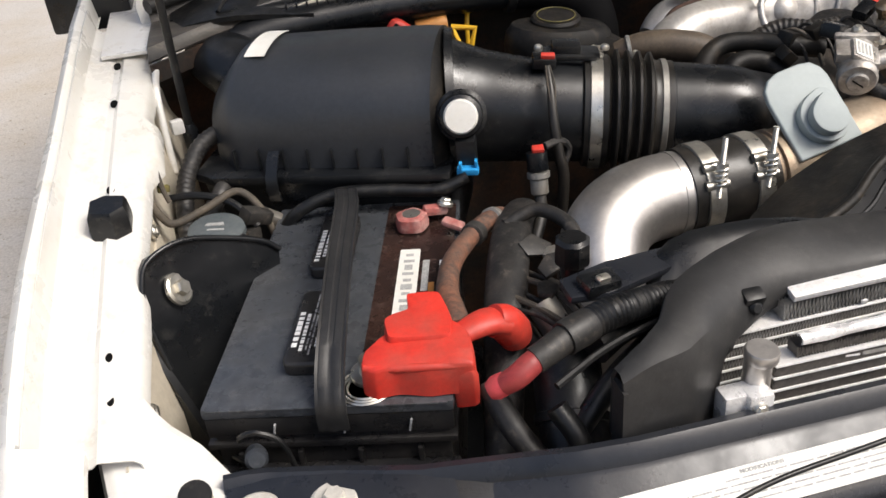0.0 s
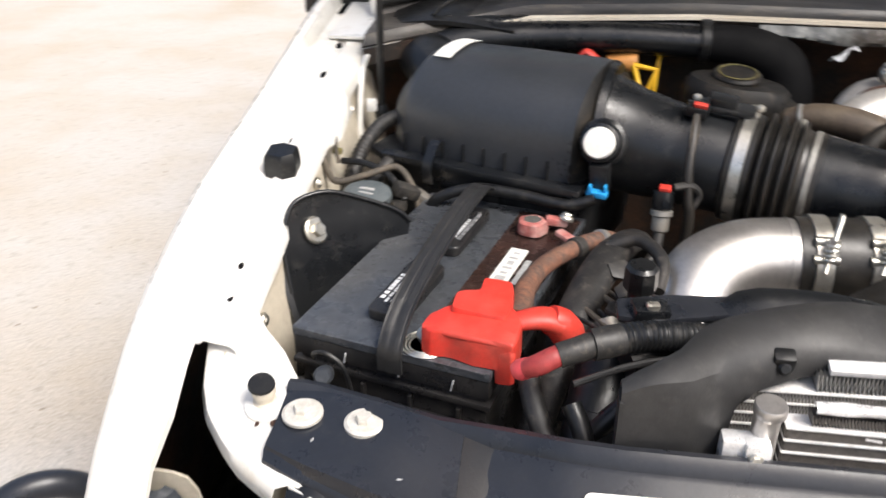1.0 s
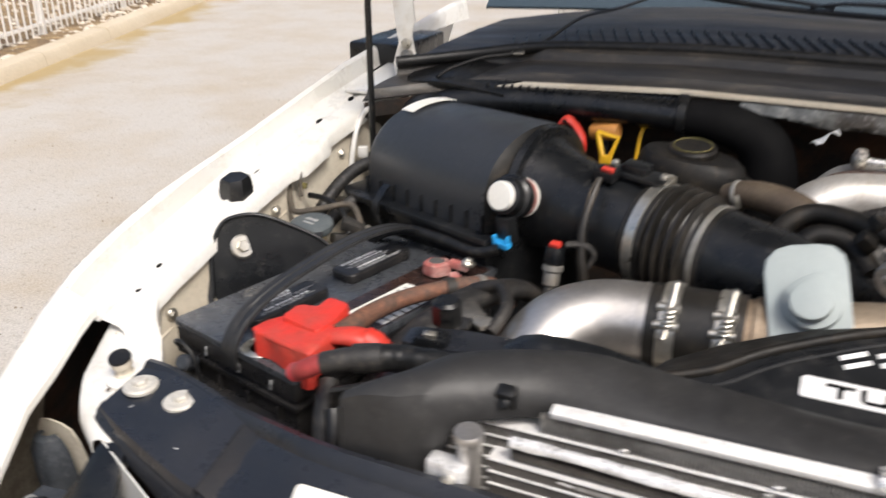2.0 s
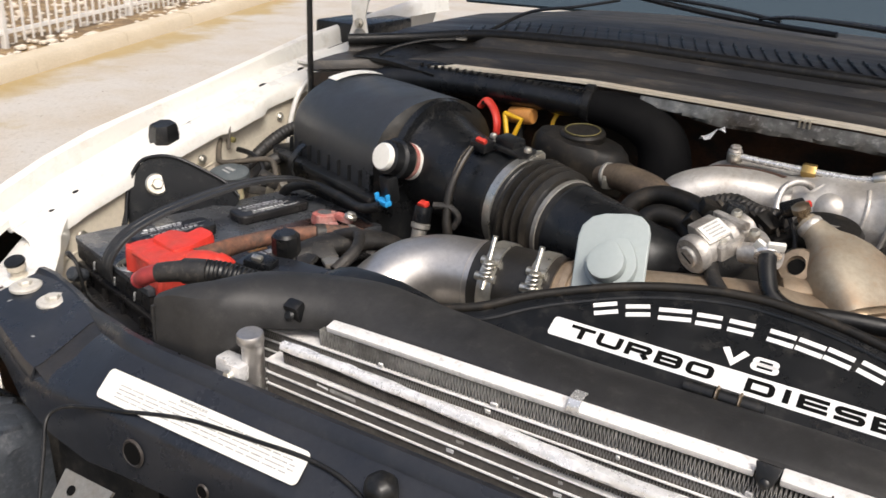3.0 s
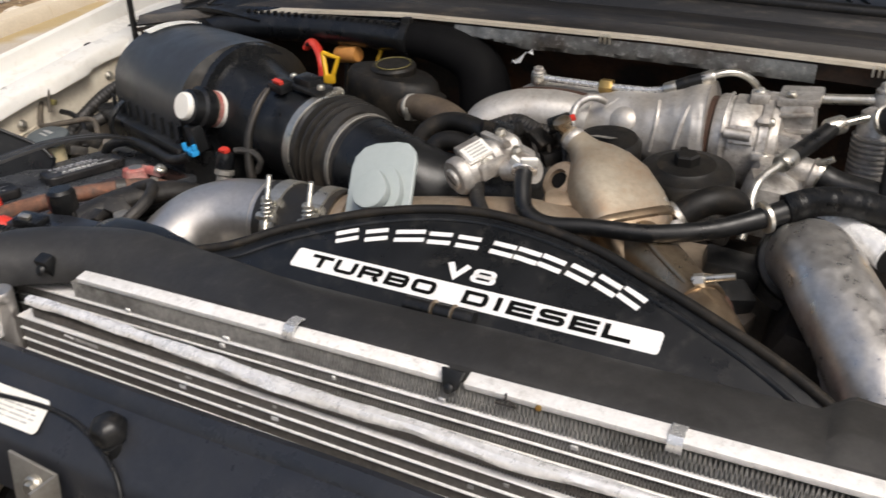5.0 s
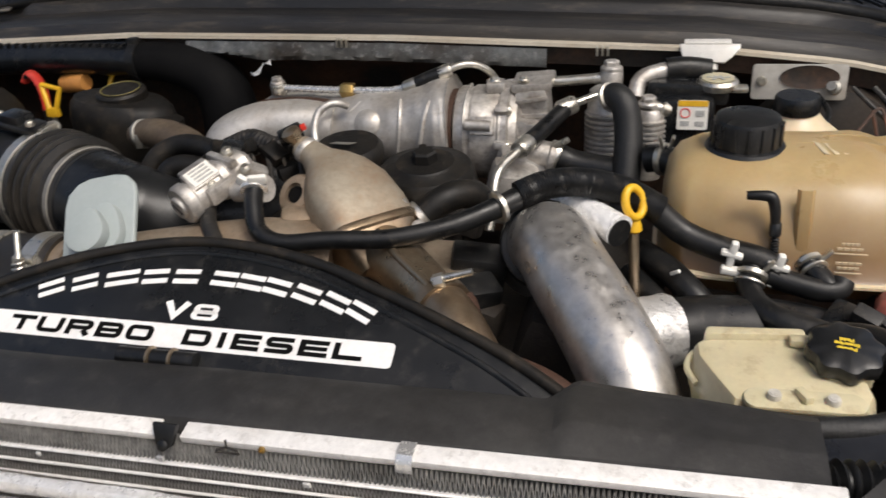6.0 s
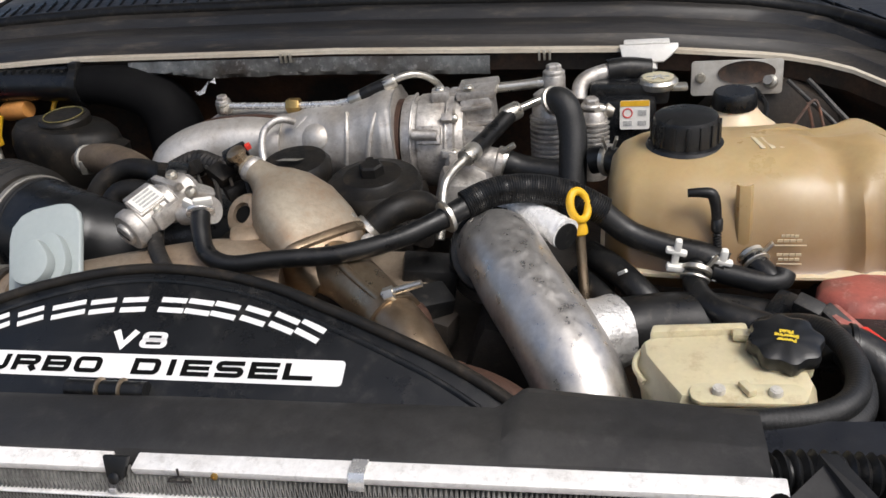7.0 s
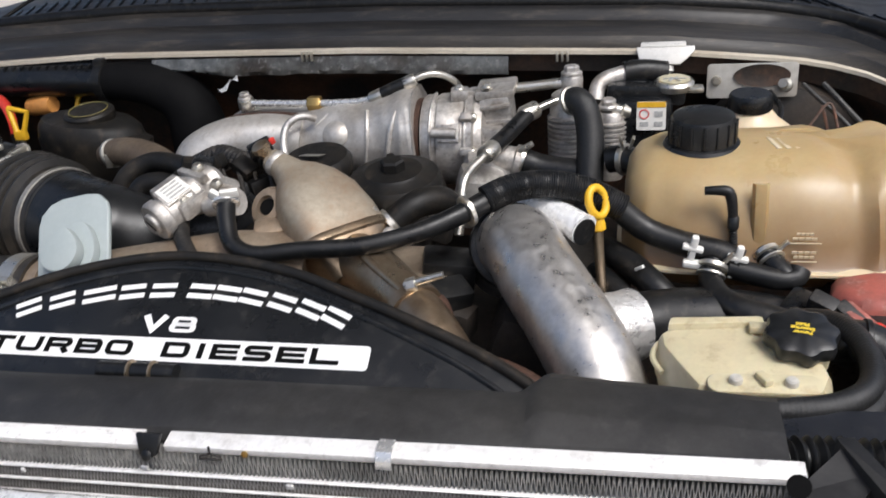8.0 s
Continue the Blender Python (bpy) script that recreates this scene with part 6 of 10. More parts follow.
def air_sensor():
    s = thing("airflow_sensor", (-0.365, 0.375, 1.285), "black airflow sensor with a red locking tab", "sensor")
    part("flange", prism_bm(rounded(0.060, 0.028, 0.007), 0.006, Matrix.Translation((-0.352, 0.374, 1.286)) @ pose(0, 0, 0, 6, 4, -14), 0.002), BLACKPLASTIC, s)
    part("body", box_bm((0.030, 0.022, 0.012), pose(-0.356, 0.376, 1.295, 6, 4, -14), 0.003), BLACKPLASTIC, s)
    part("plug", box_bm((0.024, 0.020, 0.012), pose(-0.385, 0.361, 1.290, 10, 6, -14), 0.003), BLACKPLASTIC, s)
    part("red_tab", box_bm((0.014, 0.006, 0.005), pose(-0.383, 0.354, 1.2965, 20, 6, -14), 0.001), RED, s, "red locking tab")
    for x in (-0.383, -0.322):
        bolt("screw", (x, 0.384 - 0.03 * (x > -0.35), 1.296), (0.1, -0.1, 1), 0.0035, STEEL, s)
    tube("lead", [(-0.388, 0.341, 1.290), (-0.391, 0.322, 1.272), (-0.394, 0.306, 1.245), (-0.392, 0.298, 1.215), (-0.388, 0.296, 1.19), (-0.39, 0.296, 1.15)], [0.0030, 0.004, 0.005, 0.0055, 0.006, 0.006], BELLOWS, s, seg=10)
    for k in (-0.002, 0.002):
        tube("wire", [(-0.388 + k, 0.340, 1.292), (-0.390 + k * 1.8, 0.324, 1.279), (-0.393 + k, 0.309, 1.258)], 0.0007, WIRE, s, seg=6)
    s.location += V(0.007, 0, -0.011)
    return s


air_sensor()

con = thing("harness_connector", (-0.42, 0.29, 1.18), "black wiring plug with a red lock and silver collar", "connector")
ca, cb = V(-0.423, 0.298, 1.214), V(-0.424, 0.284, 1.160)
cd = (cb - ca).normalized()
lathe("plug", [(0.006, 0.0), (0.0105, 0.001), (0.011, 0.018), (0.0095, 0.020)], ca, cd, BLACKPLASTIC, con, seg=16)
part("red_lock", box_bm((0.012, 0.009, 0.006), pose(-0.4225, 0.295, 1.217, 15, 0, -10), 0.0015), RED, con, "red lock")
lathe("collar", [(0.0085, 0.020), (0.0115, 0.021), (0.0115, 0.026), (0.009, 0.028), (0.009, 0.042), (0.007, 0.044)], ca, cd, GALV, con, "dull silver collar", seg=18)
tube("lead", [tuple(ca + cd * 0.040), (-0.427, 0.275, 1.155), (-0.44, 0.255, 1.14)], 0.006, DIRTYRUBBER, con, seg=10)
tube("loop", [(-0.413, 0.302, 1.216), (-0.395, 0.308, 1.216), (-0.385, 0.312, 1.205), (-0.39, 0.31, 1.19)], 0.004, DIRTYRUBBER, con, seg=8)
con.location += V(0.012, -0.008, 0.0)
part("white_tag", box_bm((0.010, 0.012, 0.010), pose(-0.447, 0.237, 1.168, 10, 20, 30), 0.002), PAPER, con, "small white tag")


# ---------------------------------------------------------------- coolers behind the support
def fin_strip_bm(x0, x1, z0, z1, y0, y1, pitch, tilt=0.0):
    """A folded fin running along a cooler row."""
    bm = bmesh.new()
    n = int((x1 - x0) / pitch)
    t = 0.00035
    prev = None
    for i in range(2 * n + 1):
        x = x0 + i * pitch / 2
        z = (z0 if i % 2 else z1) + tilt * x
        cur = [bm.verts.new((x + o, y, z)) for y in (y0, y1) for o in (-t, t)]
        if prev:
            bm.faces.new((prev[0], prev[1], cur[1], cur[0]))
            bm.faces.new((prev[0], cur[0], cur[2], prev[2]))
            bm.faces.new((prev[1], prev[3], cur[3], cur[1]))
        prev = cur
    return bm


def cooler(name, label, x0, x1, yf, yb, top, rows, pitch, fin_pitch, fin_mat, tilt=0.0):
    c = thing(name, ((x0 + x1) / 2, yf, top - rows * pitch), label, "cooler")
    for r in range(rows):
        z = top - r * pitch
        part("tube", box_bm((x1 - x0, yb - yf + 0.0016, 0.0018), pose((x0 + x1) / 2, (yf + yb) / 2 - 0.0008, z + tilt * (x0 + x1) / 2, 0, -math.degrees(tilt), 0), 0.0006, segments=1), STRIP, c, "pale aluminium cooler tube")
        part("fin", fin_strip_bm(x0, x1, z - pitch + 0.0014, z - 0.0014, yf + 0.0001, yb - 0.001, fin_pitch, tilt), fin_mat, c, smooth=False)
    # one dark sheet paints the shade between the folded fins
    part("core_shade", box_bm((x1 - x0 - 0.004, 0.004, rows * pitch), pose((x0 + x1) / 2, yf + 0.0022, top - rows * pitch / 2 + tilt * (x0 + x1) / 2, 0, -math.degrees(tilt), 0), 0), FINANDSHADE, c, "dark sheet coloured as the shade behind the fins")
    return c


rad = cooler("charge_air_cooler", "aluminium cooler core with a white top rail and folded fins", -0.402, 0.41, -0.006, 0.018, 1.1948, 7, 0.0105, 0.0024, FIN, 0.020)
for x0, x1 in ((-0.318, 0.031), (0.047, 0.41)):
    part("top_rail", box_bm((x1 - x0, 0.0125, 0.0055), pose((x0 + x1) / 2, 0.0005, 1.2145 + 0.020 * (x0 + x1) / 2, 12, -1.15, 0), 0.0012), STRIP, rad, "worn white top rail")
tube("rail_wire", [(0.078, -0.0072, 1.2195), (0.078, -0.0074, 1.2145), (0.0715, -0.0078, 1.2125), (0.0705, -0.0078, 1.2105), (0.0855, -0.0078, 1.2108), (0.0845, -0.0078, 1.2128), (0.079, -0.0075, 1.2145)], 0.0007, DARKIRON, rad, "thin bent wire clip", seg=6, n=1)
lathe("rail_stud", [(0.0022, 0.0), (0.0022, 0.0008), (0.0012, 0.0010), (0.0012, 0.0002), (0, 0.0002)], (0.100, -0.0062, 1.2150), (0, -1, 0.2), BRASS, rad, "small brassy stud", seg=12)
part("top_fin", fin_strip_bm(-0.325, 0.41, 1.1962, 1.2108, -0.0055, 0.016, 0.0029, 0.020), FIN, rad, smooth=False)

for x in (-0.094, 0.185):
    cl = thing("spring_clip", (x, 0.0, 1.21), "bright folded steel clip on the cooler rail", "clip", "spring clips on the rail")
    part("blade", sheet_bm([[(x + d, y, z) for y, z in ((0.008, 1.2215), (0.002, 1.2222), (-0.004, 1.2212), (-0.0066, 1.2180), (-0.0072, 1.2150), (-0.0070, 1.2125))] for d in (-0.0046, 0.0, 0.0046)], 0.0012), CHROME, cl)
tab = thing("seal_tab", (0.039, 0.0, 1.19), "black plastic tab holding the seal to the cooler", "clip", "seal tabs")
part("tab", prism_bm([(-0.0085, 0.009), (0.0085, 0.009), (0.0055, -0.004), (0.003, -0.006), (-0.003, -0.006), (-0.0055, -0.004)], 0.004, frame_of((0.039, -0.006, 1.2155), (0, -0.9, 0.42)), 0.002), RUBBER, tab)
lathe("rivet", [(0.0035, 0), (0.0035, 0.001), (0.002, 0.002), (0, 0.002)], (0.039, -0.0115, 1.2135), (0, -0.9, 0.42), RUBBER, tab, seg=14)
tab2 = thing("seal_tab", (-0.352, -0.01, 1.2), "black plastic tab holding the seal to the cooler", "clip", "seal tabs")
part("tab", box_bm((0.016, 0.012, 0.022), pose(-0.352, -0.004, 1.212, 20, 0, 0), 0.003), RUBBER, tab2)
lathe("rivet", [(0.005, 0), (0.005, 0.001), (0.003, 0.003), (0, 0.003)], (-0.352, -0.012, 1.212), (0, -0.9, 0.42), RUBBER, tab2, seg=14)

cond = cooler("condenser", "aluminium condenser with pale tubes and a capped end tank", -0.352, 0.42, -0.042, -0.026, 1.1835, 9, 0.0108, 0.0020, FINANDSHADE)
rows = []
for i in range(190):
    x = -0.335 + i * 0.00402
    sag = 0.0045 * math.exp(-((x + 0.05) / 0.10) ** 2) + 0.003 * math.exp(-((x - 0.10) / 0.05) ** 2)
    row = []
    for j, (y, z) in enumerate(((-0.0350, 1.2010), (-0.0368, 1.2042), (-0.0385, 1.2052), (-0.0405, 1.2050), (-0.0425, 1.2042), (-0.0442, 1.2020), (-0.0450, 1.1990), (-0.0435, 1.1965))):
        e = 0.0013 * noise.noise(V(x * 16, j * 1.7, 3)) + 0.0008 * noise.noise(V(x * 55, j * 2.3, 8))
        row.append((x, -0.0405 + (y + 0.0405) * 0.56 - sag * 0.5 * (j > 3) + e, 1.2025 + (z - 1.2025) * 0.52 - sag * (0.5 + 0.07 * j) + e * 0.8))
    rows.append(row)
part("top_rail", sheet_bm(rows, 0.0015), RAIL, cond, "dented bright aluminium rail")
part("top_fin", fin_strip_bm(-0.335, 0.42, 1.1852, 1.1945, -0.040, -0.028, 0.0022), FINANDSHADE, cond, smooth=False)
# slab and tubes coloured dark to give the shaded void under the bar
part("lower_core", box_bm((0.76, 0.014, 0.30), pose(0.03, -0.034, 0.935), 0.002), DARKIRON, cond, "lower core as a slab darkened for shade")
for k in range(9):
    part("lower_tube", box_bm((0.76, 0.004, 0.003), pose(0.03, -0.0425, 1.075 - k * 0.0125), 0.001), FINANDSHADE, cond)
lathe("tank_cap", [(0.0, 0.0), (0.0102, 0.0), (0.0115, 0.002), (0.0115, 0.008), (0.0105, 0.0095), (0, 0.010)], (-0.366, -0.045, 1.196), (0.02, -0.08, 1), PIPEALU, cond, "dull aluminium cap", seg=26)
lathe("end_tank", [(0.0095, -0.12), (0.0095, 0.0)], (-0.366, -0.043, 1.197), (0, 0, 1), PIPEALU, cond, "aluminium end tank", seg=22)
part("block", box_bm((0.026, 0.016, 0.034), pose(-0.383, -0.050, 1.162), 0.003), RAIL, cond, "aluminium fitting block")
part("block", box_bm((0.018, 0.014, 0.016), pose(-0.372, -0.056, 1.172), 0.003), RAIL, cond)
bolt("bolt", (-0.374, -0.0635, 1.170), (0, -1, 0.2), 0.004, STEEL, cond)
tube("line", [(-0.398, -0.022, 1.204), (-0.398, -0.026, 1.185), (-0.394, -0.036, 1.160)], 0.005, RUBBER, cond, "dark rubber line", seg=12)
random.seed(31)
for i in range(26):
    x, r = random.uniform(-0.30, 0.32), random.randrange(0, 7)
    w = random.choice((0.004, 0.005, 0.007, 0.012, 0.026))
    part("bent_fin", box_bm((w, 0.002, random.uniform(0.002, 0.005)), pose(x, -0.0412, 1.1835 - r * 0.0108 - 0.005, random.uniform(-20, 20), random.uniform(-6, 6), 0), 0.0006, segments=1), FIN if i % 3 else STRIP, cond, "flattened bright fin")
for i in range(8):
    x = random.uniform(-0.28, 0.30)
    part("bent_fin", box_bm((random.choice((0.003, 0.005)), 0.002, 0.004), pose(x, -0.0062, 1.1905 + 0.020 * x + random.choice((0, 0.0075)), 10, 0, 0), 0.0006, segments=1), STRIP, rad, "flattened bright fin")



# ---------------------------------------------------------------- rubber and plastic seal over the coolers
TILT_X = 0.018


def deflector():
    d = thing("radiator_seal", (-0.05, 0.03, 1.19), "dusty black plastic air seal over the radiator", "air seal")
    xs = [-0.468 + i * 0.0068 for i in range(20)] + [-0.335 + i * 0.0146 for i in range(39)] + [0.238 + i * 0.004 for i in range(9)] + [0.274 + i * 0.0117 for i in range(12)]

    def front(x):
        return float(np.interp(x, (-0.468, -0.420, -0.400, -0.380, -0.345, -0.325), (-0.058, -0.055, -0.044, -0.028, -0.006, 0.004)))

    def ridge(x):
        """Depth and height of the seal's crown."""
        y = float(np.interp(x, (-0.468, -0.445, -0.428, -0.41, -0.39, -0.36, -0.325, -0.29, -0.24, -0.15, 0.256, 0.272, 0.40), (-0.048, -0.040, -0.028, -0.002, 0.013, 0.030, 0.044, 0.052, 0.055, 0.046, 0.046, 0.058, 0.050)))
        z = float(np.interp(x, (-0.468, -0.452, -0.44, -0.42, -0.40, -0.30, -0.24, -0.12, 0.256, 0.272, 0.40), (1.2135, 1.2225, 1.2265, 1.2305, 1.2340, 1.2335, 1.2265, 1.2245, 1.2295, 1.2365, 1.2315)))
        return y, z

    rows = []
    for x in xs:
        f = front(x)
        yr, zr = ridge(x)
        sl = float(np.interp(x, (-0.45, -0.33), (1, 0)))
        low = float(np.interp(x, (-0.405, -0.385), (1.06, 1.198))) + TILT_X * x * (x > -0.25)
        zf = 1.2190 - 0.026 * sl + TILT_X * max(x, -0.25)
        zf = min(zf, zr - 0.004)
        w = 0.0014 * noise.noise(V(x * 9, 5, 0)) + 0.0018 * noise.noise(V(x * 30, 2, 0)) * sl
        row = [(x, f - 0.003 * sl, low), (x, f - 0.001, zf - 0.006)]
        up = x > 0.265
        for k, g in ((0.05, 0.16), (0.20, 0.46), (0.40, 0.84), (0.44, 0.90), (0.75, 0.97), (1.0, 1.0)) if up else [(k, g + (q - g) * sl) for k, g, q in ((0.06, 0.10, 0.62), (0.16, 0.34, 0.88), (0.34, 0.62, 0.93), (0.56, 0.84, 0.97), (0.80, 0.97, 0.99), (1.0, 1.0, 1.0))]:
            row.append((x, f + (yr - f) * k, zf + (zr - zf) * g + w + 0.0010 * noise.noise(V(x * 18, k * 3, 2))))
        row += [(x, yr + 0.007, zr - 0.002 + w), (x, yr + 0.011, zr - 0.010), (x, yr + 0.012, zr - 0.06)]
        rows.append(row)
    n = sum(x <= 0.265 for x in xs)
    part("cover", sheet_bm(rows[:n], 0.003), DUSTPLASTIC, d, angle=28)
    part("raised_end", sheet_bm(rows[n - 1:], 0.003), DUSTPLASTIC, d, "higher folded end of the seal", angle=16)
    rows = []
    for x, y, z in ((-0.396, 0.066, 1.206), (-0.385, 0.078, 1.216), (-0.372, 0.082, 1.224), (-0.355, 0.083, 1.2285), (-0.33, 0.082, 1.230), (-0.30, 0.080, 1.230), (-0.27, 0.074, 1.228), (-0.24, 0.070, 1.222)):
        rows.append([(x, 0.046, z - 0.024), (x, y - 0.018, z - 0.008), (x, y - 0.006, z - 0.0045), (x, y, z - 0.005), (x, y + 0.002, z - 0.008), (x, y + 0.002, z - 0.06)])
    part("rear_lip", sheet_bm(rows, 0.002), BLACKPLASTIC, d, "smooth black rear lip")
    part("end_side", sheet_bm([[(-0.469, y, z) for y in (-0.060, -0.055, -0.050, -0.046, -0.042)] for z in (1.05, 1.12, 1.17, 1.205)], 0.003), DUSTPLASTIC, d)
    return d


deflector()


# ---------------------------------------------------------------- fan shroud with lettering
SH = Matrix.Translation((0.0, 0.058, 1.2155)) @ pose(0, 0, 0, 26.6, 0, 0)


def ribbon(bm, pts, hv, hh, closed=False):
    """A flat stroke along a line: half as wide as hv where it runs upright, hh where it runs level."""
    n = len(pts)
    left, right = [], []
    for i in range(n):
        a = pts[(i - 1) % n] if closed or i else pts[i]
        b = pts[(i + 1) % n] if closed or i < n - 1 else pts[i]
        p = pts[i]
        d0 = (V(p) - V(a)).normalized() if a != p else (V(b) - V(p)).normalized()
        d1 = (V(b) - V(p)).normalized() if b != p else d0
        t = (d0 + d1).normalized()
        nx, ny = -t.y, t.x
        k = 1 / max(0.5, t.dot(d1))
        left.append(bm.verts.new((p[0] + nx * hv * k, p[1] + ny * hh * k, 0)))
        right.append(bm.verts.new((p[0] - nx * hv * k, p[1] - ny * hh * k, 0)))
    for i in range(n if closed else n - 1):
        j = (i + 1) % n
        bm.faces.new((left[i], left[j], right[j], right[i]))


def turn_corner(cx, cy, r, a0, a1, n=5):
    return [(cx + r * math.cos(radians(a0 + (a1 - a0) * k / n)), cy + r * math.sin(radians(a0 + (a1 - a0) * k / n)), 0) for k in range(n + 1)]


def wide_letter(ch, m, w, h, mat, parent, label):
    """A broad square-shouldered capital, about its middle."""
    bm = bmesh.new()
    hv, hh = h * 0.175, h * 0.135
    x, y, r = w / 2 - hv, h / 2 - hh, h * 0.22
    box = turn_corner(x - r, y - r, r, 0, 90) + turn_corner(-x + r, y - r, r, 90, 180) + turn_corner(-x + r, -y + r, r, 180, 270) + turn_corner(x - r, -y + r, r, 270, 360)
    q = h * 0.02
    dee = turn_corner(x - r, y - r, r, 0, 90) + [(-x, y, 0), (-x, -y, 0)] + turn_corner(x - r, -y + r, r, 270, 360)
    bar = [(-x + hv, 0, 0), (x - hv, 0, 0)]
    if ch == "O":
        ribbon(bm, box, hv, hh, True)
    elif ch == "8":
        for c, k in ((y * 0.48, 0.90), (-y * 0.48, 1.0)):
            v, u, g = y * 0.52, x * k, y * 0.44
            ribbon(bm, turn_corner(u - g, c + v - g, g, 0, 90) + turn_corner(-u + g, c + v - g, g, 90, 180) + turn_corner(-u + g, c - v + g, g, 180, 270) + turn_corner(u - g, c - v + g, g, 270, 360), hv * 0.95, hh * 0.72, True)
    elif ch == "D":
        ribbon(bm, dee, hv, hh, True)
    elif ch == "B":
        ribbon(bm, dee, hv, hh, True)
        ribbon(bm, bar, hv, hh * 0.9)
    elif ch == "U":
        ribbon(bm, [(-x, h / 2, 0)] + turn_corner(-x + r, -y + r, r, 180, 270) + turn_corner(x - r, -y + r, r, 270, 360) + [(x, h / 2, 0)], hv, hh)
    elif ch == "T":
        ribbon(bm, [(-w / 2, y, 0), (w / 2, y, 0)], hv, hh)
        ribbon(bm, [(0, y - hh, 0), (0, -h / 2, 0)], hv, hh)
    elif ch == "I":
        ribbon(bm, [(0, h / 2, 0), (0, -h / 2, 0)], hv, hh)
    elif ch == "L":
        ribbon(bm, [(-x, h / 2, 0), (-x, -y, 0), (w / 2, -y, 0)], hv, hh)
    elif ch == "E":
        ribbon(bm, [(w / 2, y, 0), (-x, y, 0), (-x, -y, 0), (w / 2, -y, 0)], hv, hh)
        ribbon(bm, [(-x + hv, 0, 0), (w / 2 - h * 0.06, 0, 0)], hv, hh * 0.9)
    elif ch == "S":
        g = y / 2
        ribbon(bm, [(w / 2 - h * 0.04, y, 0)] + turn_corner(-x + g, g, g, 90, 270) + turn_corner(x - g, -g, g, 90, -90) + [(-w / 2 + h * 0.04, -y, 0)], hv, hh)
    elif ch == "R":
        g = (y + q) / 2
        ribbon(bm, [(-x, -h / 2, 0), (-x, y, 0)] + turn_corner(x - g, y - g, g, 90, -90) + [(-x + hv, -q, 0)], hv, hh)
        ribbon(bm, [(x - h * 0.36, -q - hh, 0), (x - h * 0.02, -h / 2, 0)], hv * 1.15, hh)
    elif ch == "V":
        ribbon(bm, [(-x, h / 2, 0), (0, -h / 2 + hh, 0), (x, h / 2, 0)], hv * 1.12, hh * 1.12)
    bmesh.ops.translate(bm, vec=(0, 0, 0.0001), verts=bm.verts[:])
    bm.transform(m)
    return part("letter", bm, mat, parent, label, smooth=False)


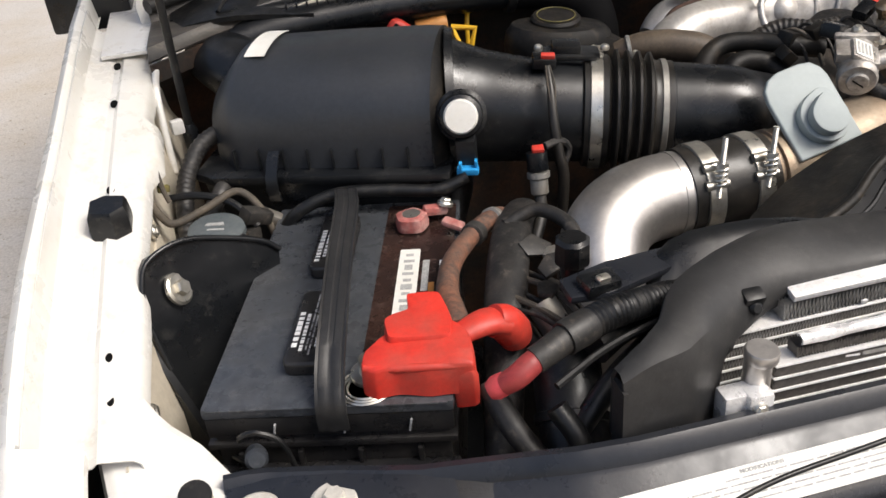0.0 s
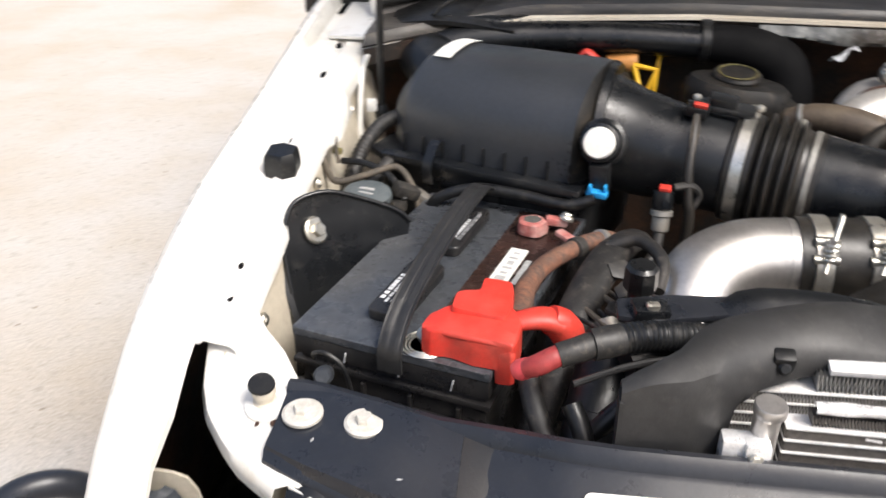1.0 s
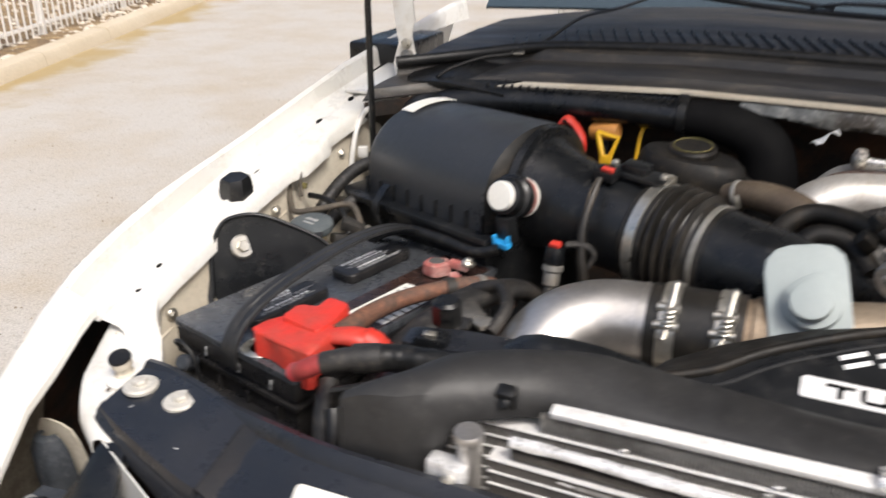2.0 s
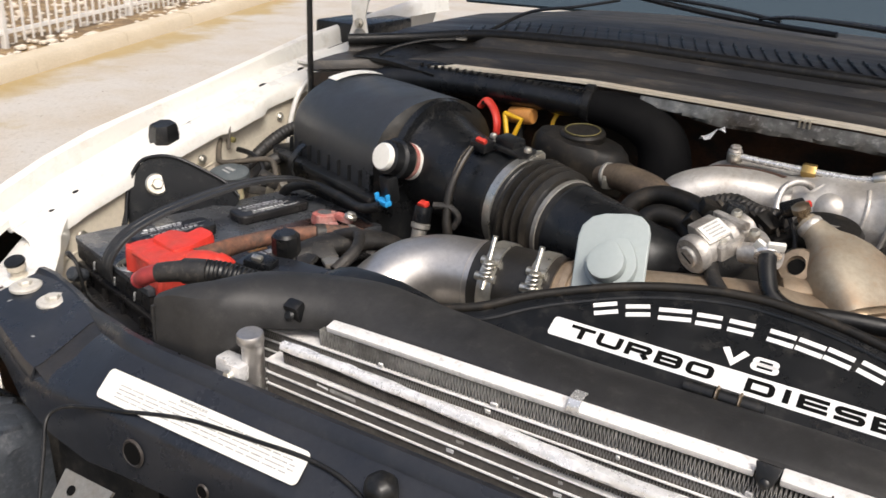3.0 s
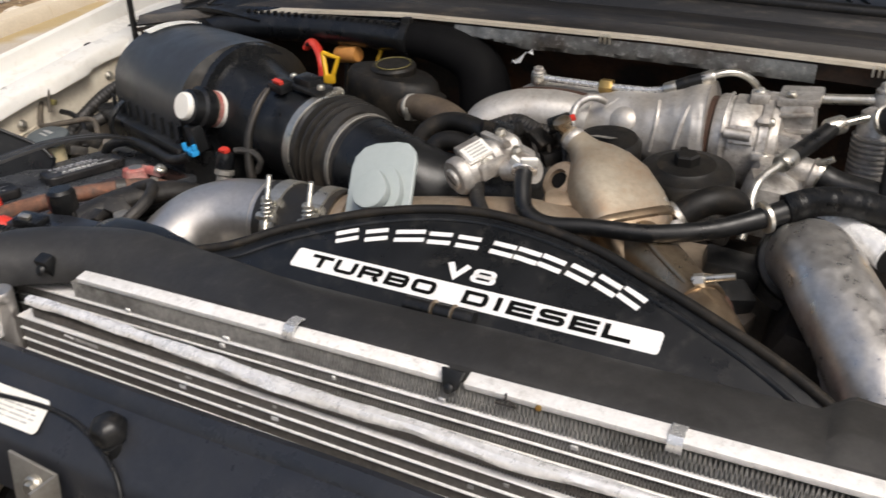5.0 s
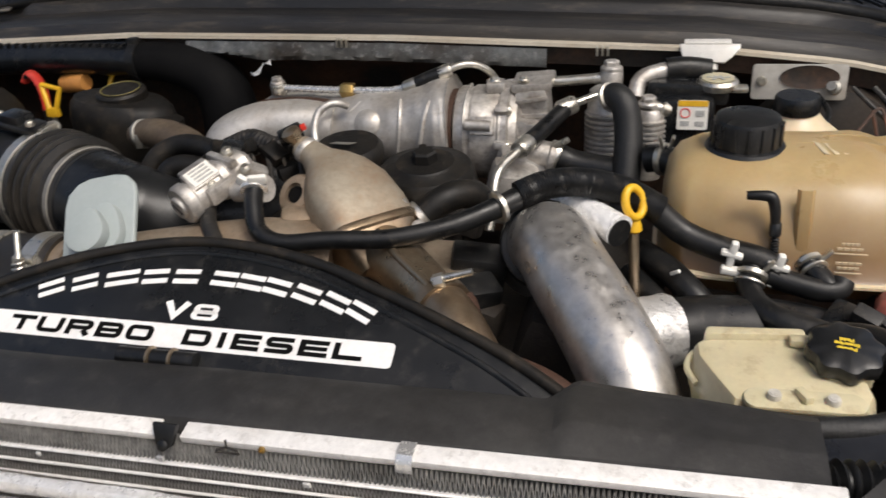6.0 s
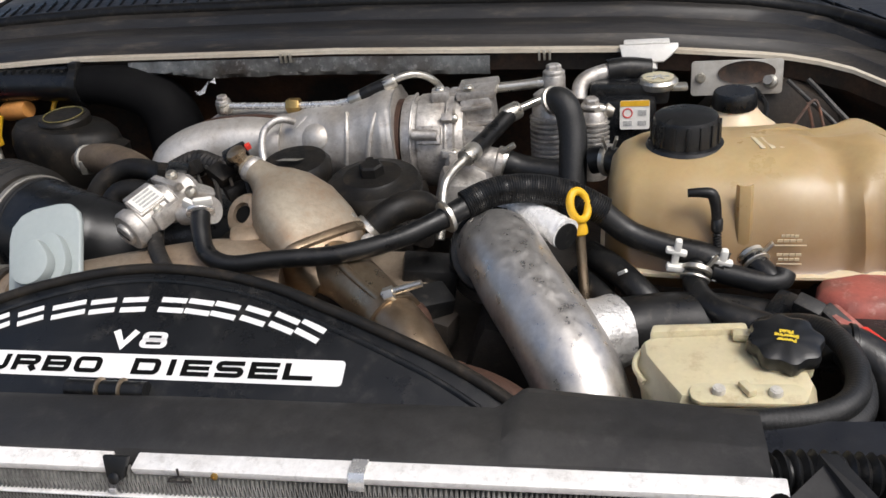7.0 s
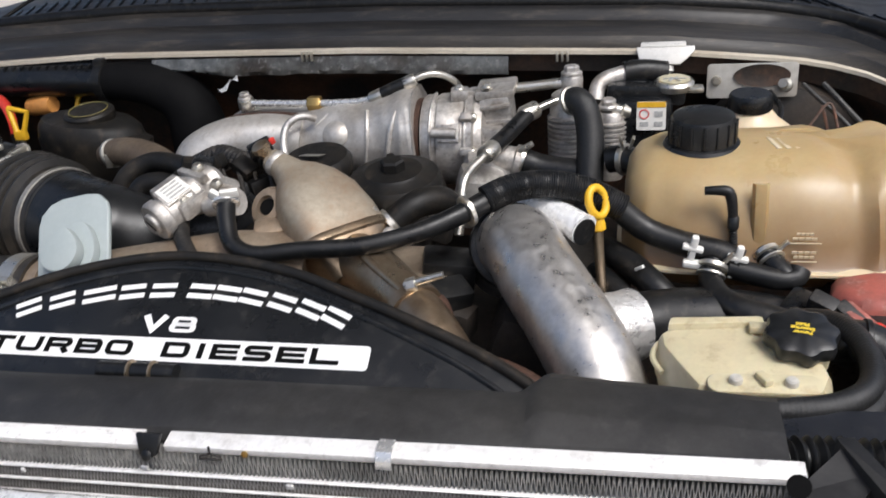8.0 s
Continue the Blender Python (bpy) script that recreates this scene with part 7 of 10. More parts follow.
def shroud():
    s = thing("fan_shroud", (0, 0.1, 1.1), "black domed fan shroud with large white lettering", "fan shroud")
    out = [(-0.290, -0.02), (-0.268, 0.0), (-0.243, 0.010), (-0.214, 0.024), (-0.185, 0.046), (-0.15, 0.066), (-0.108, 0.086), (-0.064, 0.100), (-0.024, 0.107), (0.012, 0.107), (0.05, 0.102), (0.09, 0.092), (0.123, 0.079), (0.155, 0.066), (0.185, 0.053), (0.223, 0.035), (0.255, 0.016), (0.285, -0.006), (0.30, -0.02)]
    part("face", prism_bm([(x, y) for x, y in out], 0.006, SH @ Matrix.Translation((0, 0, -0.006)), 0.002), BLACKPLASTIC, s)
    edge = [tuple(SH @ V(x, y, 0.0005)) for x, y in out[1:-1]]
    tube("rim", edge, 0.0042, GRIMY, s, seg=10, n=4)
    inner = [tuple(SH @ V(x * 0.955, y - 0.010, 0.0)) for x, y in out[2:-2]]
    tube("inner_bead", inner, 0.0022, BLACKPLASTIC, s, seg=8, n=4)
    back = [[tuple(SH @ V(x, y, 0.0)), tuple(SH @ V(x, y + 0.004, -0.03)), (x * 1.02, 0.058 + y * 0.9 + 0.01, 1.02)] for x, y in out[1:-1]]
    part("skirt", sheet_bm(back, 0.003), BLACKPLASTIC, s)
    flank = []
    for x, y, z in ((-0.272, 0.136, 1.180), (-0.260, 0.145, 1.188), (-0.240, 0.155, 1.195), (-0.220, 0.163, 1.203), (-0.201, 0.168, 1.209), (-0.172, 0.173, 1.220), (-0.144, 0.174, 1.230), (-0.102, 0.180, 1.2385), (-0.06, 0.185, 1.243)):
        g = x - 0.012
        v = float(np.interp(g, [p[0] for p in out], [p[1] for p in out]))
        r = SH @ V(g, v, -0.003)
        e = V(x, y, z)
        flank.append([tuple(r), tuple(r.lerp(e, 0.35) - V(0, 0, 0.002)), tuple(r.lerp(e, 0.75) - V(0, 0, 0.002)), tuple(e), tuple(e + V(0, 0.004, -0.006)), tuple(e + V(0, 0.005, -0.05))])
    part("flank", sheet_bm(flank, 0.003), GRIMY, s, "smooth black side of the shroud")
    # white bar with dark letters
    part("white_bar", prism_bm(rounded(0.306, 0.0188, 0.003, 3), 0.0005, SH @ Matrix.Translation((0.0, 0.0262, 0.0001)), 0), WHITEINK, s, "white printed bar")
    word = "TURBO DIESEL"
    xs = [-0.132, -0.1085, -0.0845, -0.0605, -0.0365, None, 0.0075, 0.0262, 0.0440, 0.0682, 0.0925, 0.1165]
    for ch, x in zip(word, xs):
        if x is not None:
            wide_letter(ch, SH @ Matrix.Translation((x + 0.006, 0.0262, 0.0009)), 0.0050 if ch == "I" else 0.0205, 0.0124, INKANDHOLE, s, "black letter on the bar")
    for ch, x in (("V", -0.0155), ("8", 0.0075)):
        wide_letter(ch, SH @ Matrix.Translation((x + 0.004, 0.0472, 0.0003)), 0.0208, 0.0140, WHITEINK, s, "white printed letter")
    # the engine's trade name along the arc, as plain shapes
    shapes = [-0.1215, -0.0965, -0.0680, -0.0420, -0.0175, 0.0125, 0.0335, 0.0540, 0.0775, 0.1000, 0.1200]
    for k, x in enumerate(shapes):
        q = (x + 0.002) / 0.245
        y = 0.0762 - 0.035 * (x / 0.13) ** 2 * 0.62
        ang = -math.degrees(math.asin(max(-1, min(1, x / 0.255)))) * 0.92
        m = SH @ Matrix.Translation((x + 0.003, y, 0.0002)) @ pose(0, 0, 0, 0, 0, ang)
        w = 0.0195 if k != 2 else 0.0255
        for y0 in (-0.0062, 0.0022):
            part("name_bar", prism_bm([(-w / 2, y0), (w / 2, y0), (w / 2, y0 + 0.0042), (-w / 2, y0 + 0.0042)], 0.0005, m, 0), WHITEINK, s, "plain white bar in place of the name")
    return s


shroud()

pipe_b = thing("shroud_clip", (0.0, 0.066, 1.21), "short dark hose clip in front of the lettering", "clip")
for x0, x1, mat in ((-0.036, -0.014, RUBBER), (-0.010, 0.003, RUBBER), (0.006, 0.022, RUBBER)):
    tube("sleeve", [(x0, 0.0625, 1.2215), (x1, 0.0625, 1.2215)], 0.0062, mat, pipe_b, seg=14, n=1)
for x in (-0.012, 0.0045):
    clamp_band("band", (x, 0.0625, 1.2215), (1, 0, 0), 0.0064, 0.0025, BRONZE, pipe_b, "tarnished band")


# ---------------------------------------------------------------- left charge-air elbow, hose, clamps
def t_clamp(parent, at, axis, r):
    """A band clamp with its T-bolt and spring standing up."""
    a = V(axis).normalized()
    clamp_band("band", at, a, r, 0.017, STEEL, parent, "bright steel band")
    o = V(at) + V(0, -0.6, 0.8).normalized() * (r + 0.003)
    lathe("trunnion", [(0.0045, -0.011), (0.0045, 0.011)], o + V(0, -0.010, -0.016), a, STEEL, parent, seg=12)
    lathe("trunnion", [(0.0045, -0.010), (0.0045, 0.010)], o + V(0, 0.0, -0.002), a, STEEL, parent, seg=12)
    d = V(0.11, 0.14, 0.95).normalized()
    s0 = o + V(0, -0.015, -0.026)
    tube("bolt", [tuple(s0), tuple(s0 + d * 0.056)], 0.0026, STEEL, parent, "threaded bolt", seg=10, n=1, wave=(0.0016, 0.0003))
    lathe("nut", [(0.0052, 0), (0.0052, 0.006)], s0 + d * 0.026, d, STEEL, parent, seg=6)
    sp = []
    for i in range(49):
        b = 2 * math.pi * i / 12
        x = a
        y = d.cross(a)
        sp.append(tuple(s0 + d * (0.010 + 0.018 * i / 48) + x * math.cos(b) * 0.0052 + y * math.sin(b) * 0.0052))
    tube("spring", sp, 0.0012, STEEL, parent, "coil spring", seg=6, n=1)


def charge_elbow():
    e = thing("charge_elbow", (-0.36, 0.2, 1.1), "dull polished aluminium charge-air elbow pipe", "pipe")
    tube("elbow", [(-0.278, 0.226, 1.176), (-0.315, 0.224, 1.176), (-0.348, 0.216, 1.173), (-0.376, 0.196, 1.163), (-0.392, 0.165, 1.140), (-0.398, 0.135, 1.10), (-0.40, 0.12, 1.04), (-0.40, 0.115, 0.95)], 0.0405, PIPEALU, e, seg=40)
    clamp_band("weld_bead", (-0.300, 0.2255, 1.176), (1, 0.02, 0), 0.0400, 0.004, PIPEALU, e, "rounded weld bead")
    clamp_band("weld_bead", (-0.397, 0.142, 1.112), (0.1, 0.55, 0.8), 0.0400, 0.004, PIPEALU, e, "rounded weld bead")
    h = thing("charge_hose", (-0.25, 0.227, 1.13), "dark brown rubber hose joint with two spring clamps", "hose")
    tube("hose", [(-0.292, 0.226, 1.176), (-0.248, 0.227, 1.177), (-0.205, 0.228, 1.178)], 0.0428, BELLOWS, h, seg=40, n=4)
    t_clamp(h, (-0.272, 0.2265, 1.1765), (1, 0.02, 0.02), 0.0435)
    t_clamp(h, (-0.222, 0.2275, 1.1775), (1, 0.02, 0.02), 0.0435)
    p = thing("intake_pipe", (-0.1, 0.24, 1.14), "heat-stained tan metal intake pipe", "pipe")
    tube("pipe", [(-0.21, 0.228, 1.178), (-0.15, 0.235, 1.183), (-0.08, 0.25, 1.188), (-0.02, 0.262, 1.19), (0.04, 0.27, 1.185)], [0.039, 0.039, 0.041, 0.043, 0.042], TANCAST, p, seg=36)
    clamp_band("weld_ring", (-0.195, 0.2285, 1.179), (1, 0.05, 0.03), 0.0405, 0.008, TANCAST, p)


charge_elbow()

hex_cap = thing("purge_valve", (-0.447, 0.092, 1.19), "black hexagonal plastic cap on a short neck", "cap")
lathe("neck", [(0.010, 0), (0.010, 0.03)], (-0.447, 0.092, 1.185), (0, 0, 1), BLACKPLASTIC, hex_cap, seg=16)
lathe("cap", [(0.0, 0), (0.0135, 0.0), (0.0145, 0.003), (0.014, 0.020), (0.011, 0.023), (0, 0.023)], (-0.447, 0.092, 1.210), (0, -0.05, 1), RUBBER, hex_cap, seg=8)
jb = thing("jump_bracket", (-0.42, 0.07, 1.18), "black bracket arm with a shiny worn bolt", "bracket")
part("arm", prism_bm([(-0.05, -0.012), (-0.02, -0.02), (0.09, -0.010), (0.10, 0.006), (0.0, 0.016), (-0.045, 0.012)], 0.007, pose(-0.422, 0.064, 1.206, 4, 2, 14), 0.003), BLACKMETAL, jb)
part("boss", box_bm((0.03, 0.02, 0.012), pose(-0.442, 0.050, 1.215, 6, 4, 12), 0.004), BLACKPLASTIC, jb)
part("worn_bolt", box_bm((0.011, 0.007, 0.005), pose(-0.441, 0.044, 1.2225, 12, 8, 18), 0.002), STEEL, jb, "worn shiny bolt")
tube("lower_pipe", [(-0.47, 0.10, 1.17), (-0.455, 0.06, 1.13), (-0.45, 0.04, 1.05)], 0.013, GALV, jb, "pale grey pipe", seg=14)

lower = thing("radiator_hose", (-0.48, -0.02, 1.08), "thick black radiator hose beside the battery", "hose")
tube("hose", [(-0.47, 0.05, 1.16), (-0.478, 0.01, 1.135), (-0.485, -0.03, 1.09), (-0.49, -0.05, 1.0)], 0.026, RUBBER, lower, seg=20)
tube("upper_hose", [(-0.46, 0.02, 1.185), (-0.43, 0.035, 1.19), (-0.39, 0.05, 1.18)], 0.017, RUBBER, lower, seg=16)
clamp_band("band", (-0.479, 0.006, 1.131), (0.2, 0.7, 0.6), 0.0268, 0.008, RUBBER, lower)


# ---------------------------------------------------------------- grey plug plate
def grey_plug():
    g = thing("fuel_cap_plate", (-0.163, 0.235, 1.2), "blue-grey plastic plug with a flat square flange", "plug")
    u = V(0.0685, 0.009, 0.012).normalized()
    v = V(-0.018, 0.056, 0.058)
    v = (v - u * v.dot(u)).normalized()
    n = u.cross(v)
    m = Matrix((u, v, n)).transposed().to_4x4()
    m.translation = V(-0.1595, 0.2325, 1.2365)
    out = [(-0.0345, -0.045), (0.0345, -0.045), (0.0345, 0.022), (0.032, 0.032), (0.024, 0.0405), (0.012, 0.043), (-0.012, 0.043), (-0.024, 0.0395), (-0.033, 0.030), (-0.0355, 0.018)]
    part("flange", prism_bm(out, 0.006, m, 0.0022, 3), GREYPLUG, g)
    part("step", prism_bm([(0.0245 * math.cos(a) * (1 + 0.22 * math.exp(-((a - 1.15) / 0.45) ** 2)), 0.0245 * math.sin(a) * (1 + 0.22 * math.exp(-((a - 1.15) / 0.45) ** 2))) for a in (2 * math.pi * k / 40 for k in range(40))], 0.010, m @ Matrix.Translation((0.003, -0.016, 0.006)), 0.002), GREYPLUG, g)
    part("step", prism_bm([(0.0180 * math.cos(a) * (1 + 0.25 * math.exp(-((a - 1.35) / 0.4) ** 2)), 0.0180 * math.sin(a) * (1 + 0.25 * math.exp(-((a - 1.35) / 0.4) ** 2))) for a in (2 * math.pi * k / 40 for k in range(40))], 0.012, m @ Matrix.Translation((0.001, -0.018, 0.016)), 0.003), GREYPLUG, g)
    part("stem", lathe_bm([(0.014, 0), (0.014, 0.03)], (m @ V(0, -0.02, -0.03)), m.to_3x3() @ V(0, 0, 1), seg=20), GREYPLUG, g)


grey_plug()


# ---------------------------------------------------------------- engine
def engine_block():
    e = thing("engine_block", (0, 0.35, 0.7), "oily dark diesel engine block deep in the bay", "engine")
    bm = box_bm((0.44, 0.34, 0.36), pose(0.03, 0.36, 0.94), 0.03, segments=3)
    part("block", bm, DARKIRON, e)
    part("manifold", box_bm((0.34, 0.10, 0.07), pose(0.0, 0.30, 1.15, 8, 0, 0), 0.02), TANCAST, e, "tan cast intake manifold")
    part("head_cover", box_bm((0.12, 0.30, 0.08), pose(0.26, 0.38, 1.12, 0, 18, 0), 0.02), DARKIRON, e)
    part("head_cover", box_bm((0.12, 0.30, 0.08), pose(-0.18, 0.42, 1.12, 0, -18, 0), 0.02), DARKIRON, e)
    part("valley_cover", box_bm((0.2, 0.2, 0.05), pose(0.02, 0.42, 1.165, 4, 0, 0), 0.015), DARKIRON, e)
    random.seed(21)
    for i in range(26):
        x, y = random.uniform(-0.2, 0.26), random.uniform(0.26, 0.5)
        part("boss", box_bm((random.uniform(0.02, 0.05), random.uniform(0.02, 0.04), random.uniform(0.02, 0.04)), pose(x, y, 1.165 + random.uniform(-0.02, 0.02), random.uniform(-20, 20), random.uniform(-20, 20), random.uniform(0, 90)), 0.004), random.choice((DARKIRON, DARKIRON, DIRTYRUBBER, RUBBER, DARKIRON)), e)


engine_block()


def throttle_valve():
    t = thing("egr_valve", (-0.075, 0.28, 1.2), "cast aluminium actuator valve with a round screw cap", "valve")
    a, b = V(-0.0925, 0.2535, 1.2465), V(-0.056, 0.318, 1.268)
    d = (b - a).normalized()
    lathe("motor", [(0.0, -0.001), (0.017, 0.0), (0.0190, 0.003), (0.0190, 0.010), (0.0168, 0.012), (0.0168, 0.038), (0.019, 0.040), (0.019, 0.047), (0.0160, 0.049), (0.0160, 0.070), (0.010, 0.076), (0, 0.076)], a, d, CAST, t, "cast aluminium motor body", seg=32)
    lathe("screw_cap", [(0.0, -0.004), (0.0095, -0.004), (0.0105, -0.003), (0.0105, 0.001)], a, d, CAST, t, seg=24)
    part("slot", box_bm((0.0135, 0.0011, 0.001), frame_of(a - d * 0.0042, d) @ pose(0, 0, 0, 0, 0, 35), 0), INKANDHOLE, t, "dark screw slot")
    f = frame_of(a + d * 0.028, d)
    part("side_rib", box_bm((0.010, 0.016, 0.030), f @ pose(-0.016, 0.0, 0.006), 0.003), CAST, t)
    part("side_rib", box_bm((0.024, 0.010, 0.028), f @ pose(0.009, 0.0135, 0.004), 0.002), CAST, t)
    part("cross_rib", box_bm((0.042, 0.007, 0.007), f @ pose(0.0, 0.0155, 0.026), 0.002), CAST, t)
    part("plate_pad", box_bm((0.022, 0.006, 0.030), f @ pose(0, 0, 0, 0, 0, 26) @ pose(0.004, 0.0150, 0.0), 0.002), CAST, t)
    part("data_plate", box_bm((0.018, 0.0012, 0.026), f @ pose(0, 0, 0, 0, 0, 26) @ pose(0.004, 0.0185, 0.0), 0.0003), PAPER, t, "small white data plate")
    for k in range(4):
        part("text_line", box_bm((0.002, 0.0004, 0.018), f @ pose(0, 0, 0, 0, 0, 26) @ pose(-0.002 + 0.004 * k, 0.0194, 0.0), 0), GREYTEXT, t)
    part("cover", prism_bm(rounded(0.026, 0.018, 0.006), 0.013, Matrix.Translation((-0.050, 0.306, 1.256)) @ pose(0, 0, 0, 10, 30, 35), 0.003), CAST, t)
    part("plug", box_bm((0.020, 0.024, 0.016), pose(-0.074, 0.325, 1.275, 0, 15, 20), 0.004), BLACKPLASTIC, t, "black plug")
    for p in ((-0.066, 0.300, 1.282), (-0.045, 0.29, 1.27), (-0.07, 0.27, 1.262)):
        bolt("bolt", p, (0, -0.3, 1), 0.004, STEEL, t)
    lathe("outlet", [(0.010, 0), (0.010, 0.03), (0.012, 0.032), (0.012, 0.036)], (-0.052, 0.282, 1.252), (0.85, -0.25, 0.2), CAST, t, seg=16)


throttle_valve()


def intake_horn():
    h = thing("intake_horn", (0.04, 0.31, 1.2), "grey cast intake horn with heat-browned edges", "intake horn")
    path = [(-0.010, 0.336, 1.277, 0.0105, 0.0105), (0.002, 0.332, 1.271, 0.0125, 0.0125), (0.010, 0.329, 1.265, 0.016, 0.015), (0.018, 0.325, 1.259, 0.025, 0.021), (0.027, 0.320, 1.251, 0.0335, 0.026), (0.040, 0.311, 1.240, 0.040, 0.0295), (0.055, 0.299, 1.225, 0.0425, 0.031), (0.066, 0.289, 1.212, 0.0425, 0.031)]
    pts = [V(p[:3]) for p in path]

    def ring_at(i, k=1.0, shift=0.0):
        x, y, z, rw, rh = path[i]
        d = (pts[min(i + 1, len(pts) - 1)] - pts[max(i - 1, 0)]).normalized()
        side = V(0.62, 0.78, 0.05)
        side = (side - d * side.dot(d)).normalized()
        nrm = d.cross(side)
        ring = []
        e = 0.95 - 0.07 * i
        for j in range(36):
            a = 2 * math.pi * j / 36
            c, s = math.cos(a), math.sin(a)
            ring.append(V(x, y, z) + d * shift + side * rw * k * math.copysign(abs(c) ** e, c) + nrm * rh * k * math.copysign(abs(s) ** e, s))
        return ring

    part("shell", loft_bm([ring_at(i) for i in range(len(path))]), GREYCAST, h, angle=50)
    last = len(path) - 1
    part("flange_edge", loft_bm([ring_at(last, 1.0, -0.004), ring_at(last, 1.035, -0.002), ring_at(last, 1.035, 0.003), ring_at(last, 0.98, 0.005)]), BRONZE, h, "browned flange edge")
    part("collar", loft_bm([ring_at(last, 0.97, 0.003), ring_at(last, 0.90, 0.012), ring_at(last, 0.76, 0.026), ring_at(last, 0.66, 0.036)]), BRONZE, h, "heat-browned collar")
    lathe("neck_ring", [(0.0115, -0.004), (0.0128, -0.002), (0.0128, 0.002), (0.0115, 0.004)], (-0.004, 0.334, 1.274), (0.8, -0.25, -0.5), CAST, h, "bright cast neck ring", seg=22)
    lathe("nub", [(0.0022, 0), (0.0022, 0.002), (0, 0.003)], (0.034, 0.292, 1.2635), (0, -0.5, 0.8), GREYCAST, h, seg=8)
    lathe("sensor", [(0.0065, 0), (0.0065, 0.009), (0.009, 0.010), (0.009, 0.016), (0.006, 0.018)], (-0.010, 0.334, 1.279), (-0.35, -0.3, 0.85), BRONZE, h, "brassy sensor nut", seg=8)
    part("sensor_plug", box_bm((0.024, 0.016, 0.012), pose(-0.024, 0.348, 1.284, 10, -20, 25), 0.003), BLACKPLASTIC, h, "black sensor plug")
    part("red_lock", box_bm((0.009, 0.006, 0.005), pose(-0.013, 0.349, 1.290, 10, -20, 25), 0.001), RED, h, "red lock")
    p = thing("exhaust_crossover", (0.13, 0.23, 1.18), "tarnished steel pipe running down from the horn", "pipe")
    tube("pipe", [(0.078, 0.278, 1.203), (0.098, 0.262, 1.203), (0.135, 0.226, 1.196), (0.170, 0.186, 1.186), (0.20, 0.15, 1.16)], [0.028, 0.024, 0.0215, 0.0215, 0.021], BRONZE, p, seg=28)
    tube("seam_rail", [(0.084, 0.262, 1.2285), (0.110, 0.237, 1.2185), (0.146, 0.204, 1.2095), (0.172, 0.176, 1.200)], 0.0042, BRONZE, p, "bright welded seam", seg=10)
    clamp_band("v_clamp", (0.150, 0.210, 1.192), (0.66, -0.72, -0.2), 0.0235, 0.010, BRONZE, p, "rusty clamp")
    tube("clamp_bolt", [(0.146, 0.204, 1.217), (0.178, 0.207, 1.226)], 0.003, STEEL, p, "clamp bolt", seg=10, n=1)
    lathe("nut", [(0.006, 0), (0.006, 0.008)], (0.148, 0.204, 1.2165), (0.95, 0.1, 0.27), STEEL, p, seg=6)
    b = thing("lifting_bracket", (-0.013, 0.30, 1.2), "tan cast boss with a dark hole beside the horn", "bracket")
    n = V(-0.15, -0.75, 0.65)
    lathe("boss", [(0.020, -0.014), (0.018, 0.0), (0.015, 0.005), (0.0088, 0.006), (0.0085, 0.001), (0, 0.001)], (-0.004, 0.302, 1.242), n, TANCAST, b, seg=26, scale=(1.0, 1.15))
    lathe("hole", [(0.0082, 0.0), (0.0082, 0.0006), (0, 0.0006)], V(-0.004, 0.302, 1.242) + n.normalized() * 0.0016, n, INKANDHOLE, b, "dark hole", seg=18)
    part("foot", box_bm((0.034, 0.024, 0.05), pose(0.002, 0.290, 1.212, 20, 0, 20), 0.008), TANCAST, b)


intake_horn()


